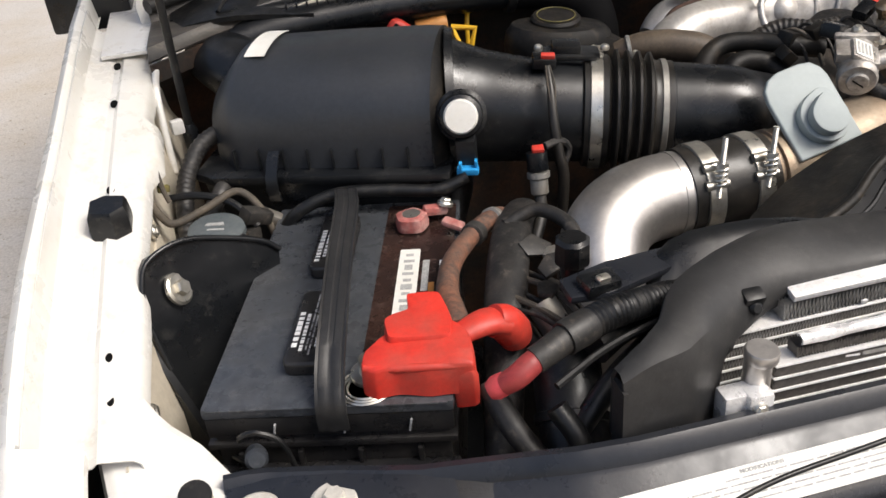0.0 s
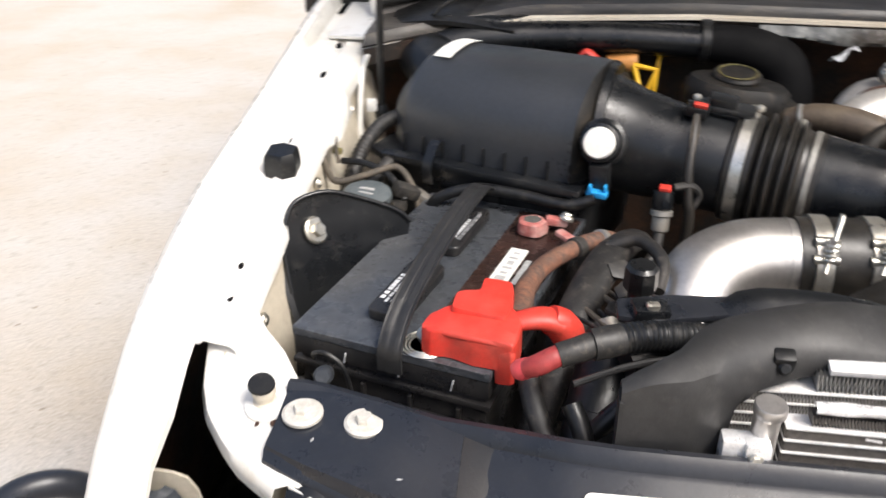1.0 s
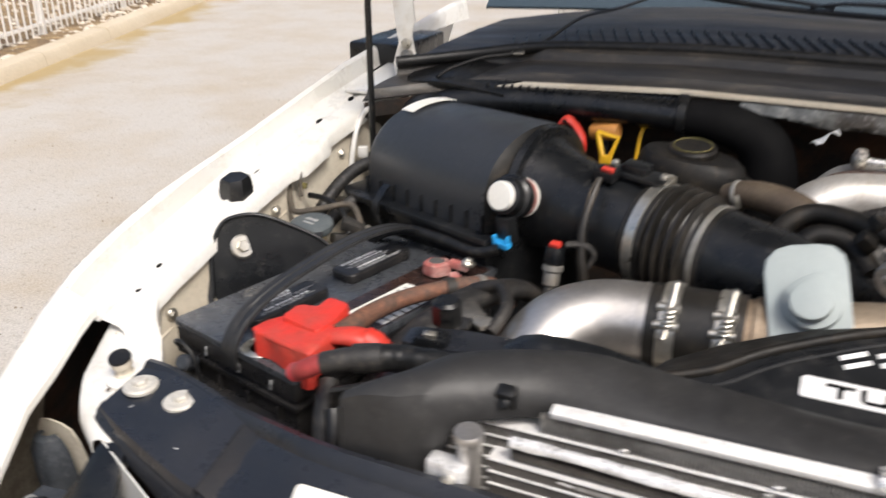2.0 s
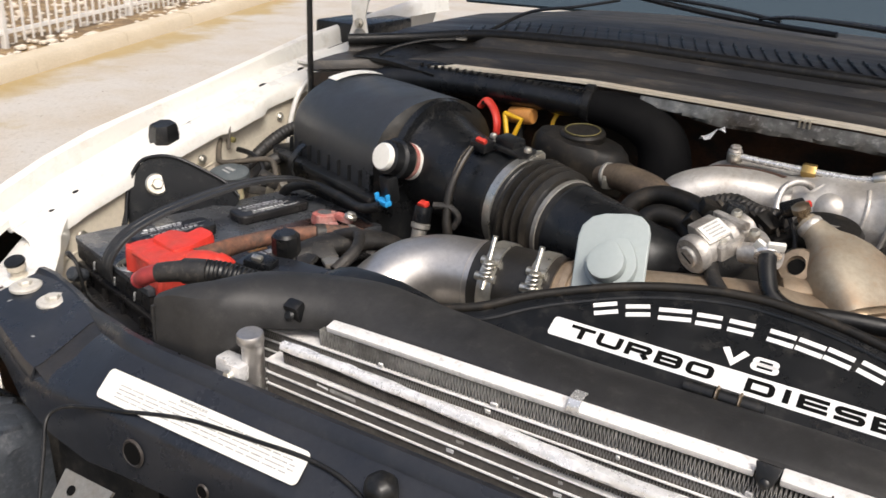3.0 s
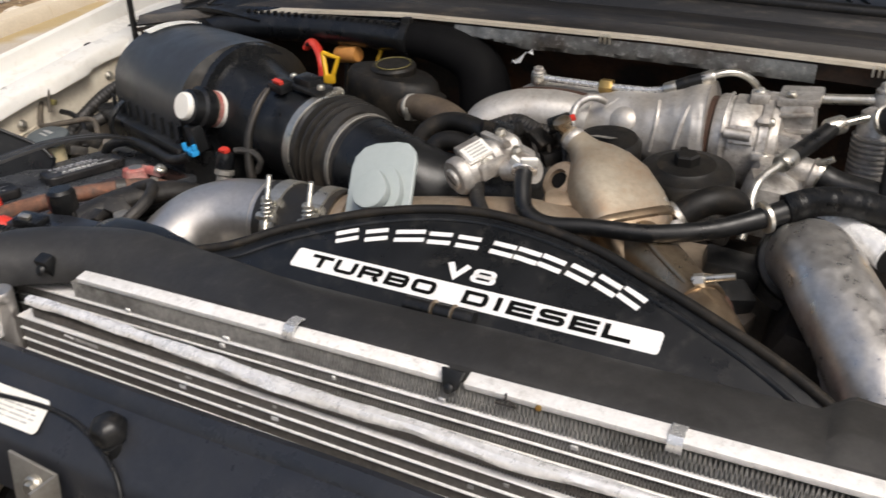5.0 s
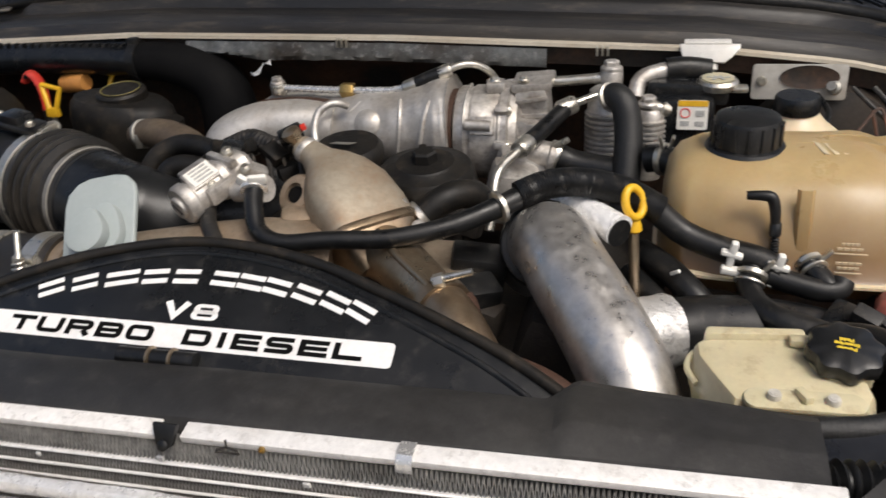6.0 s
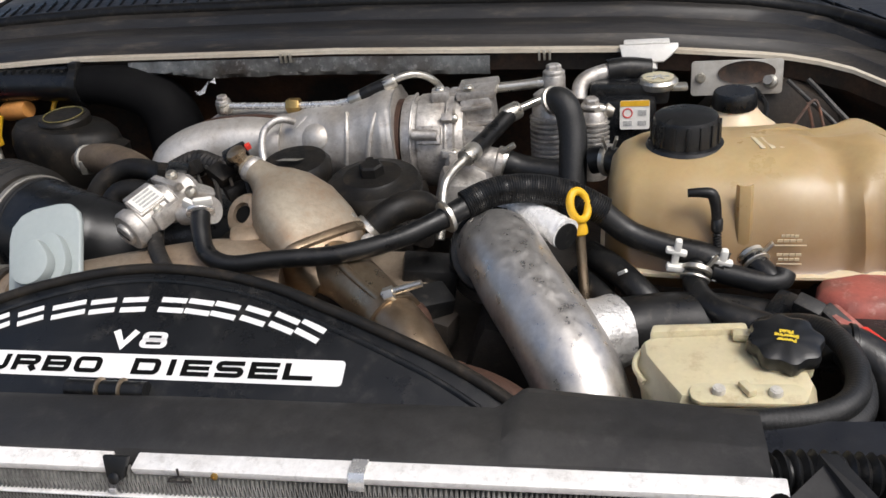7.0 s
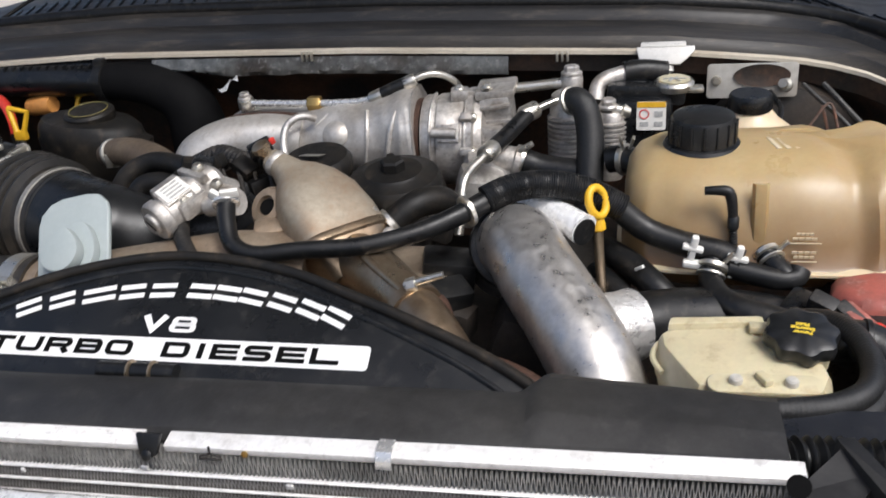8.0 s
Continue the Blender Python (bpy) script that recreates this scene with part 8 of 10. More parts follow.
def coolant_hoses():
    h = thing("heater_hose", (0.1, 0.25, 1.2), "long dusty black coolant hose with spring clamps", "hose")
    tube("hose", [(-0.027, 0.268, 1.262), (-0.022, 0.252, 1.250), (-0.012, 0.236, 1.236), (0.010, 0.230, 1.229), (0.05, 0.236, 1.231), (0.10, 0.246, 1.231), (0.145, 0.264, 1.236), (0.180, 0.287, 1.244), (0.205, 0.308, 1.251)], [0.0085, 0.0082, 0.0080, 0.0078, 0.0078, 0.0080, 0.0084, 0.0092, 0.0105], RUBBER, h, seg=18)
    tube("sleeve", [(0.198, 0.303, 1.250), (0.22, 0.316, 1.256), (0.25, 0.326, 1.256), (0.285, 0.331, 1.247), (0.315, 0.333, 1.230)], 0.0125, RUBBER, h, "ribbed black protective sleeve", seg=18, wave=(0.0021, 0.0004))
    tube("lower_run", [(0.31, 0.333, 1.232), (0.335, 0.330, 1.212), (0.365, 0.324, 1.202), (0.395, 0.318, 1.197), (0.415, 0.312, 1.190)], 0.011, RUBBER, h, seg=16)
    for p, d in (((-0.0265, 0.266, 1.261), (0.2, -0.6, -0.5)), ((0.184, 0.290, 1.245), (0.7, 0.6, 0.2))):
        clamp_band("spring_clamp", p, d, 0.0106 if p[0] < 0 else 0.0125, 0.005 if p[0] < 0 else 0.005, CHROME if p[0] < 0 else STEEL, h, "bright spring clamp")
    part("clamp_ear", box_bm((0.016, 0.005, 0.008), pose(-0.020, 0.262, 1.272, 20, 0, 20), 0.0015), PAPER, h)
    part("clamp_ear", box_bm((0.010, 0.005, 0.010), pose(-0.034, 0.262, 1.270, 20, 30, 0), 0.0015), PAPER, h)
    s = thing("valve_hose", (-0.06, 0.25, 1.2), "short black hose below the actuator valve", "hose")
    tube("hose", [(-0.076, 0.270, 1.240), (-0.068, 0.252, 1.233), (-0.052, 0.232, 1.226), (-0.033, 0.212, 1.220), (-0.014, 0.194, 1.211), (0.0, 0.182, 1.19)], 0.0072, HARNESS, s, seg=14)
    k = thing("vent_hose", (-0.16, 0.38, 1.2), "bundle of grimy black hoses and plugs behind the plug plate", "hose")
    tube("hose", [(-0.205, 0.36, 1.215), (-0.19, 0.375, 1.245), (-0.165, 0.385, 1.257), (-0.13, 0.375, 1.258), (-0.10, 0.355, 1.255), (-0.07, 0.345, 1.25)], 0.0105, GRIMY, k, seg=16)
    tube("hose", [(-0.18, 0.34, 1.21), (-0.165, 0.36, 1.24), (-0.13, 0.36, 1.24), (-0.105, 0.335, 1.22)], 0.011, GRIMY, k, seg=14)
    tube("hose", [(-0.12, 0.40, 1.25), (-0.09, 0.395, 1.262), (-0.06, 0.38, 1.26), (-0.03, 0.375, 1.262)], 0.010, HARNESS, k, seg=14, wave=(0.006, 0.0006))
    for x, y, z, a, b, w in ((-0.10, 0.36, 1.262, 15, 30, 0.030), (-0.076, 0.352, 1.268, -20, 10, 0.020), (-0.045, 0.352, 1.262, 25, -25, 0.024), (-0.115, 0.342, 1.250, 40, 15, 0.018), (-0.03, 0.345, 1.248, -10, 40, 0.020)):
        part("plug", box_bm((w, 0.018, 0.014), pose(x, y, z, a * 0.5, a, b), 0.003), GRIMY, k, "small grimy wiring plug")
    for n in range(7):
        x = -0.125 + n * 0.016
        tube("wire", [(x, 0.385 - n * 0.004, 1.255), (x + 0.012, 0.362, 1.266 + 0.004 * (n % 3)), (x + 0.028, 0.345, 1.258), (x + 0.034, 0.333, 1.235)], 0.0018 + 0.0007 * (n % 2), WIRE if n % 3 == 1 else HARNESS, k, seg=7)
    b = thing("crankcase_pipe", (-0.19, 0.43, 1.22), "brown-stained vent pipe with a steel clamp", "pipe")
    tube("pipe", [(-0.262, 0.45, 1.243), (-0.235, 0.440, 1.250), (-0.205, 0.428, 1.250), (-0.175, 0.415, 1.243), (-0.15, 0.40, 1.225)], [0.012, 0.016, 0.018, 0.019, 0.018], BROWNHOSE, b, seg=18)
    clamp_band("clamp", (-0.248, 0.444, 1.247), (0.9, -0.3, 0.2), 0.0148, 0.005, GALV, b, "dull worm clamp")
    part("clamp_screw", box_bm((0.008, 0.010, 0.016), pose(-0.246, 0.432, 1.243, 0, 0, 10), 0.002), STEEL, b)


coolant_hoses()


def black_covers():
    c = thing("oil_filter_cap", (0.098, 0.37, 1.2), "round black plastic oil filter cap with a hexagon", "filter cap", "filter caps")
    lathe("cap", [(0.0, 0.0), (0.044, 0.0), (0.046, 0.004), (0.0465, 0.016), (0.043, 0.022), (0.030, 0.025), (0.028, 0.027), (0, 0.028)], (0.098, 0.375, 1.226), (0, -0.12, 1), GRIMY, c, seg=44)
    lathe("hexagon", [(0.0, 0), (0.012, 0), (0.012, 0.010), (0.010, 0.012), (0, 0.012)], (0.098, 0.372, 1.252), (0, -0.12, 1), GRIMY, c, seg=6)
    lathe("nub", [(0.004, 0), (0.004, 0.008), (0, 0.009)], (0.088, 0.402, 1.250), (0, -0.1, 1), GRIMY, c, seg=10)
    d = thing("fuel_filter_cap", (0.002, 0.42, 1.2), "smaller round black filter cap below the turbo", "filter cap", "filter caps")
    lathe("cap", [(0.0, 0.0), (0.034, 0.0), (0.0365, 0.004), (0.0365, 0.016), (0.032, 0.022), (0, 0.023)], (0.004, 0.42, 1.230), (0, -0.15, 1), GRIMY, d, seg=36)
    part("smear", prism_bm([(-0.012, -0.004), (0.010, -0.006), (0.014, 0.004), (-0.008, 0.005)], 0.0004, pose(0.002, 0.408, 1.2555, -8, 0, 0), 0), GALV, d, "pale scuff")
    r = thing("coolant_elbow", (0.13, 0.34, 1.2), "black rubber elbow with a white-tipped clamp", "hose")
    tube("elbow", [(0.104, 0.318, 1.216), (0.122, 0.330, 1.230), (0.138, 0.345, 1.232), (0.150, 0.360, 1.224), (0.152, 0.37, 1.205)], [0.0125, 0.013, 0.0135, 0.0135, 0.013], GRIMY, r, seg=20)
    clamp_band("clamp", (0.106, 0.319, 1.219), (0.7, 0.5, 0.5), 0.0145, 0.007, STEEL, r, "spring clamp")
    part("clamp_ear", box_bm((0.008, 0.006, 0.016), pose(0.096, 0.308, 1.233, 0, -30, 0), 0.002), STEEL, r)
    lathe("bolt_end", [(0.006, 0), (0.006, 0.012), (0, 0.013)], (0.111, 0.296, 1.214), (0.1, -0.5, 0.8), CAST, r, "shiny bolt end", seg=12)


black_covers()


def turbo():
    t = thing("turbocharger", (0.05, 0.55, 1.15), "silver turbocharger with crumpled aluminium heat shields", "turbocharger")
    def crumple(pts, radii, seed, amount=0.05):
        """A pressed sheet sleeve along a line, wrinkled and dented."""
        line, par = spline(pts, 7)
        rings = []
        for i, p in enumerate(line):
            t_ = (line[min(i + 1, len(line) - 1)] - line[max(i - 1, 0)]).normalized()
            sd = V(0, 0, 1).cross(t_).normalized()
            nr = t_.cross(sd)
            k = min(int(par[i]), len(radii) - 2)
            r = radii[k] + (radii[k + 1] - radii[k]) * (par[i] - k)
            ring = []
            for j in range(44):
                a = 2 * math.pi * j / 44
                q = r * (1 + amount * noise.noise(V(math.cos(a) * 2.2, math.sin(a) * 2.2, seed + i * 0.16)) + amount * 0.5 * noise.noise(V(math.cos(a) * 6, math.sin(a) * 6, seed + i * 0.5)))
                ring.append(p + sd * math.cos(a) * q + nr * math.sin(a) * q)
            rings.append(ring)
        return loft_bm(rings)

    part("shield_elbow", crumple([(-0.182, 0.488, 1.196), (-0.172, 0.500, 1.222), (-0.140, 0.515, 1.234), (-0.10, 0.525, 1.236), (-0.055, 0.532, 1.230)], [0.025, 0.028, 0.029, 0.029, 0.028], 1.0, 0.03), SHIELD, t, "grey heat shield elbow", angle=60)
    part("shield_upper", crumple([(-0.165, 0.560, 1.215), (-0.14, 0.568, 1.232), (-0.10, 0.572, 1.238), (-0.055, 0.574, 1.236), (0.0, 0.574, 1.232)], [0.020, 0.026, 0.028, 0.028, 0.028], 5.0, 0.04), SHIELD, t, angle=60)
    tube("rust_gap", [(-0.178, 0.512, 1.236), (-0.15, 0.532, 1.254), (-0.11, 0.543, 1.258), (-0.065, 0.549, 1.254), (-0.045, 0.54, 1.246)], 0.0055, RUST, t, "rusty gap between the shields", seg=8)
    part("heat_shield", crumple([(-0.078, 0.549, 1.224), (-0.05, 0.549, 1.226), (-0.02, 0.550, 1.227), (0.015, 0.551, 1.228), (0.045, 0.552, 1.229), (0.072, 0.552, 1.232), (0.086, 0.552, 1.233)], [0.030, 0.036, 0.040, 0.043, 0.047, 0.053, 0.055], 9.0, 0.06), SHIELD, t, "pressed aluminium heat shield", angle=60)
    lathe("dome", [(0.0165, -0.004), (0.0155, 0.002), (0.011, 0.006), (0, 0.0085)], (-0.008, 0.515, 1.243), (-0.1, -0.85, 0.45), SHIELD, t, "pressed bulge", seg=22)
    for q in ([(-0.062, 0.519, 1.216), (-0.050, 0.517, 1.232), (-0.034, 0.522, 1.250), (-0.020, 0.533, 1.262)], [(0.026, 0.510, 1.212), (0.030, 0.507, 1.232), (0.031, 0.513, 1.252), (0.028, 0.528, 1.266)], [(0.052, 0.505, 1.21), (0.057, 0.502, 1.235), (0.063, 0.511, 1.262), (0.072, 0.535, 1.280)]):
        tube("shield_crease", q, 0.0026, SHIELD, t, seg=8)
    lathe("hot_gap", [(0.046, 0), (0.046, 0.008)], (0.082, 0.552, 1.226), (1, 0, 0), RUST, t, "orange-rusted joint", seg=34)
    lathe("compressor", [(0.044, 0.0), (0.049, 0.001), (0.0515, 0.004), (0.0520, 0.012), (0.0505, 0.014), (0.0505, 0.018), (0.0525, 0.020), (0.0530, 0.048), (0.0515, 0.050), (0.0515, 0.053), (0.0555, 0.054), (0.0555, 0.060), (0.051, 0.062), (0.048, 0.070), (0.036, 0.074), (0.034, 0.092), (0, 0.092)], (0.090, 0.552, 1.224), (1, 0.03, 0), CAST, t, "cast aluminium compressor housing", seg=52)
    for k in range(9):
        a = 2 * math.pi * k / 9 + 0.3
        part("lug", box_bm((0.014, 0.014, 0.010), Matrix.Translation((0.146, 0.553 + 0.054 * math.cos(a), 1.224 + 0.054 * math.sin(a))) @ Matrix.Rotation(a, 4, "X"), 0.003), CAST, t)
        bolt("bolt", (0.153, 0.553 + 0.0555 * math.cos(a), 1.224 + 0.0555 * math.sin(a)), (1, 0, 0), 0.004, STEEL, t)
    part("pad", box_bm((0.026, 0.008, 0.020), pose(0.126, 0.5035, 1.246, -24, 0, 0), 0.002), CAST, t)
    # a darker plate on the pad paints the shade of its pocket
    part("pad_recess", box_bm((0.016, 0.002, 0.012), pose(0.126, 0.4998, 1.2478, -24, 0, 0), 0.001), GALV, t, "grey plate coloured as the shade of a recess")
    for x, w in ((0.104, 0.004), (0.1435, 0.005)):
        tube("rib", [(x, 0.553 + 0.0525 * math.cos(q), 1.224 + 0.0525 * math.sin(q)) for q in (math.pi * (0.45 + 0.09 * j) for j in range(8))], w * 0.5, CAST, t, seg=8, n=3)
    part("top_boss", box_bm((0.020, 0.024, 0.012), pose(0.134, 0.545, 1.279, 0, 0, 8), 0.003), CAST, t)
    bolt("top_bolt", (0.134, 0.543, 1.285), (0, -0.1, 1), 0.0045, STEEL, t)
    part("outlet_block", box_bm((0.036, 0.040, 0.050), pose(0.176, 0.552, 1.252, 0, -6, 0), 0.006), CAST, t)
    for y, z in ((0.529, 1.268), (0.5305, 1.250), (0.529, 1.236)):
        part("cast_rib", box_bm((0.034, 0.006, 0.004), pose(0.176, y, z, 0, -6, 0), 0.001), CAST, t)
    bolt("flange_bolt", (0.166, 0.540, 1.287), (0, -0.1, 1), 0.0045, STEEL, t)
    part("outlet_flange", box_bm((0.044, 0.048, 0.010), pose(0.174, 0.558, 1.281, 4, -4, 0), 0.003), CAST, t)
    part("wastegate", box_bm((0.030, 0.018, 0.020), pose(0.170, 0.522, 1.238, 0, 10, 0), 0.004), CAST, t)
    lathe("fitting", [(0.006, 0), (0.006, 0.028)], (0.136, 0.50, 1.247), (-1, 0, 0.05), CAST, t, seg=12)
    part("lower_body", box_bm((0.07, 0.06, 0.05), pose(0.175, 0.50, 1.20, 0, 12, 10), 0.012), CAST, t)
    part("lower_body", box_bm((0.05, 0.05, 0.06), pose(0.165, 0.46, 1.19, 10, 12, 20), 0.012), CAST, t)


turbo()


def oil_lines():
    o = thing("oil_feed_line", (-0.05, 0.57, 1.24), "bright steel oil line with a brass joint over the turbo", "pipe")
    tube("line", [(-0.125, 0.550, 1.2725), (-0.09, 0.550, 1.2712), (-0.041, 0.550, 1.2704), (0.0, 0.550, 1.2708), (0.018, 0.550, 1.2722), (0.040, 0.550, 1.2775)], 0.0040, CHROME, o, "bright steel line", seg=12)
    tube("rubber_sleeve", [(0.038, 0.550, 1.277), (0.056, 0.552, 1.285), (0.074, 0.556, 1.291)], 0.0080, RUBBER, o, seg=12)
    tube("line_end", [(0.070, 0.555, 1.290), (0.090, 0.562, 1.297), (0.106, 0.570, 1.296), (0.120, 0.580, 1.286), (0.128, 0.59, 1.27)], 0.0042, STEEL, o, seg=10)
    for p, d in (((0.036, 0.550, 1.2765), (0.9, 0.05, 0.35)), ((0.074, 0.556, 1.291), (0.9, 0.2, 0.35))):
        lathe("ferrule", [(0.0075, -0.008), (0.0082, -0.006), (0.0082, 0.006), (0.0075, 0.008)], p, d, STEEL, o, seg=14)
    lathe("brass_joint", [(0.008, -0.008), (0.009, -0.006), (0.009, 0.006), (0.008, 0.008)], (-0.041, 0.550, 1.2704), (1, 0, 0), BRASS, o, "brass joint", seg=6)
    lathe("banjo", [(0.0085, -0.007), (0.0095, -0.005), (0.0095, 0.005), (0.0085, 0.007)], (-0.128, 0.551, 1.271), (0, -0.1, 1), STEEL, o, "banjo fitting", seg=20)
    bolt("banjo_bolt", (-0.128, 0.550, 1.278), (0, -0.1, 1), 0.0068, CAST, o, 0.0085)
    u = thing("drain_tube", (-0.055, 0.48, 1.22), "bent steel drain tube beside the heat shield", "pipe")
    tube("tube", [(-0.030, 0.515, 1.262), (-0.038, 0.508, 1.267), (-0.048, 0.500, 1.267), (-0.057, 0.492, 1.259), (-0.0585, 0.482, 1.245), (-0.054, 0.470, 1.228), (-0.050, 0.46, 1.215)], 0.0042, CAST, u, seg=12)
    f = thing("fuel_line", (0.2, 0.5, 1.22), "steel and rubber fuel line running down from the pump", "pipe")
    tube("upper", [(0.261, 0.548, 1.2758), (0.2434, 0.538, 1.2717), (0.226, 0.527, 1.2674), (0.2147, 0.518, 1.2643)], 0.0042, STEEL, f, seg=12)
    tube("rubber", [(0.2147, 0.518, 1.2643), (0.1959, 0.485, 1.2519), (0.1796, 0.448, 1.2439)], 0.0088, RUBBER, f, "black rubber sleeve", seg=14)
    tube("lower", [(0.1796, 0.448, 1.2439), (0.1657, 0.424, 1.2356), (0.1607, 0.411, 1.23), (0.1584, 0.4, 1.2196), (0.1595, 0.385, 1.2062), (0.158, 0.37, 1.185)], 0.0045, STEEL, f, seg=12)
    for p, q in (((0.2147, 0.518, 1.2643), (0.226, 0.527, 1.2674)), ((0.1796, 0.448, 1.2439), (0.1959, 0.485, 1.2519))):
        lathe("ferrule", [(0.0088, -0.010), (0.0098, -0.008), (0.0098, 0.008), (0.0088, 0.010)], p, V(q) - V(p), STEEL, f, "crimped ferrule", seg=16)
    b = thing("boost_line", (0.21, 0.57, 1.26), "straight bright steel line ending in a banjo bolt", "pipe")
    tube("line", [(0.168, 0.568, 1.277), (0.21, 0.569, 1.279), (0.252, 0.570, 1.283)], 0.0058, STEEL, b, seg=14, n=2)
    lathe("banjo", [(0.0115, -0.012), (0.0125, -0.010), (0.0125, 0.006), (0.0115, 0.008)], (0.257, 0.570, 1.283), (0, 0, 1), CAST, b, seg=20)
    bolt("banjo_bolt", (0.257, 0.570, 1.293), (0, 0, 1), 0.0085, CAST, b, 0.012)


oil_lines()


def egr_cooler():
    e = thing("egr_cooler", (0.262, 0.55, 1.17), "ribbed cast cooler body with hose fittings", "cooler")
    lathe("body", [(0.022, -0.09), (0.0235, -0.05), (0.0235, 0.0), (0.0215, 0.003), (0.0215, 0.012), (0.016, 0.016), (0, 0.016)], (0.257, 0.552, 1.262), (0, 0.05, 1), CAST, e, seg=28)
    for k in range(10):
        lathe("fin", [(0.0235, -0.0022), (0.0262, -0.001), (0.0262, 0.001), (0.0235, 0.0022)], (0.257, 0.549, 1.198 + k * 0.0058), (0, 0.05, 1), CAST, e, seg=26)
    lathe("side_body", [(0.014, -0.07), (0.0155, -0.03), (0.0155, 0.0), (0.012, 0.006), (0, 0.006)], (0.300, 0.545, 1.250), (0, 0.05, 1), CAST, e, seg=22)
    for k in range(9):
        lathe("fin", [(0.0155, -0.0018), (0.0175, -0.001), (0.0175, 0.001), (0.0155, 0.0018)], (0.300, 0.543, 1.200 + k * 0.0055), (0, 0.05, 1), CAST, e, seg=20)
    bolt("bolt", (0.298, 0.545, 1.262), (0, -0.1, 1), 0.008, CAST, e, 0.011)
    lathe("nipple", [(0.007, 0), (0.007, 0.010), (0.009, 0.012), (0.006, 0.020), (0, 0.020)], (0.302, 0.545, 1.259), (1, 0, -0.25), STEEL, e, seg=14)
    tube("bent_pipe", [(0.284, 0.565, 1.262), (0.286, 0.574, 1.276), (0.296, 0.582, 1.283), (0.316, 0.590, 1.287)], 0.009, CAST, e, "bent metal pipe", seg=16)
    tube("pipe_sleeve", [(0.314, 0.590, 1.287), (0.335, 0.595, 1.288), (0.36, 0.60, 1.284)], 0.0125, RUBBER, e, "black rubber sleeve", seg=16)
    h = thing("coolant_riser_hose", (0.28, 0.47, 1.2), "thick ribbed black hose standing beside the cooler", "hose")
    tube("hose", [(0.258, 0.515, 1.276), (0.266, 0.508, 1.280), (0.275, 0.500, 1.272), (0.280, 0.492, 1.252), (0.281, 0.480, 1.228), (0.280, 0.465, 1.195), (0.279, 0.455, 1.16)], [0.013, 0.0135, 0.014, 0.0145, 0.0145, 0.0145, 0.0145], BRAID, h, seg=20)
    for a in (-0.006, -0.002, 0.002, 0.006):
        tube("hose_rib", [(0.276 + a, 0.4865 + abs(a) * 0.3, 1.268), (0.2805 + a, 0.478 + abs(a) * 0.3, 1.248), (0.2815 + a, 0.4655 + abs(a) * 0.3, 1.226), (0.2805 + a, 0.4505 + abs(a) * 0.3, 1.195)], 0.0009, DIRTYRUBBER, h, seg=6)
    clamp_band("clamp", (0.260, 0.513, 1.2775), (0.6, -0.5, 0.35), 0.0138, 0.006, STEEL, h, "steel clamp")
    s = thing("bypass_hose", (0.24, 0.485, 1.19), "short thick black hose with a clamp", "hose")
    tube("hose", [(0.205, 0.487, 1.222), (0.225, 0.486, 1.214), (0.25, 0.484, 1.210), (0.28, 0.48, 1.208)], 0.0145, RUBBER, s, seg=18)
    clamp_band("clamp", (0.208, 0.487, 1.221), (0.9, 0, -0.35), 0.0155, 0.006, STEEL, s, "steel spring clamp")
    part("clamp_ear", box_bm((0.018, 0.006, 0.006), pose(0.214, 0.478, 1.238, 0, -30, 0), 0.0015), STEEL, s)
    lathe("neck", [(0.014, 0), (0.015, 0.02), (0.018, 0.022), (0.018, 0.028)], (0.180, 0.486, 1.226), (1, 0, -0.25), CAST, s, "cast outlet neck", seg=18)
    s2 = thing("side_hose", (0.32, 0.46, 1.2), "black hose with a bright spring clamp by the tank", "hose")
    tube("hose", [(0.300, 0.475, 1.225), (0.315, 0.47, 1.228), (0.332, 0.455, 1.224), (0.345, 0.44, 1.205)], 0.014, RUBBER, s2, seg=16)
    clamp_band("clamp", (0.316, 0.468, 1.228), (0.7, -0.4, 0.1), 0.0148, 0.006, STEEL, s2)
    for k in (-1, 1):
        part("clamp_ear", box_bm((0.003, 0.006, 0.016), pose(0.318 + 0.005 * k, 0.462, 1.247, 20, 15 * k, 0), 0.001), STEEL, s2)


egr_cooler()


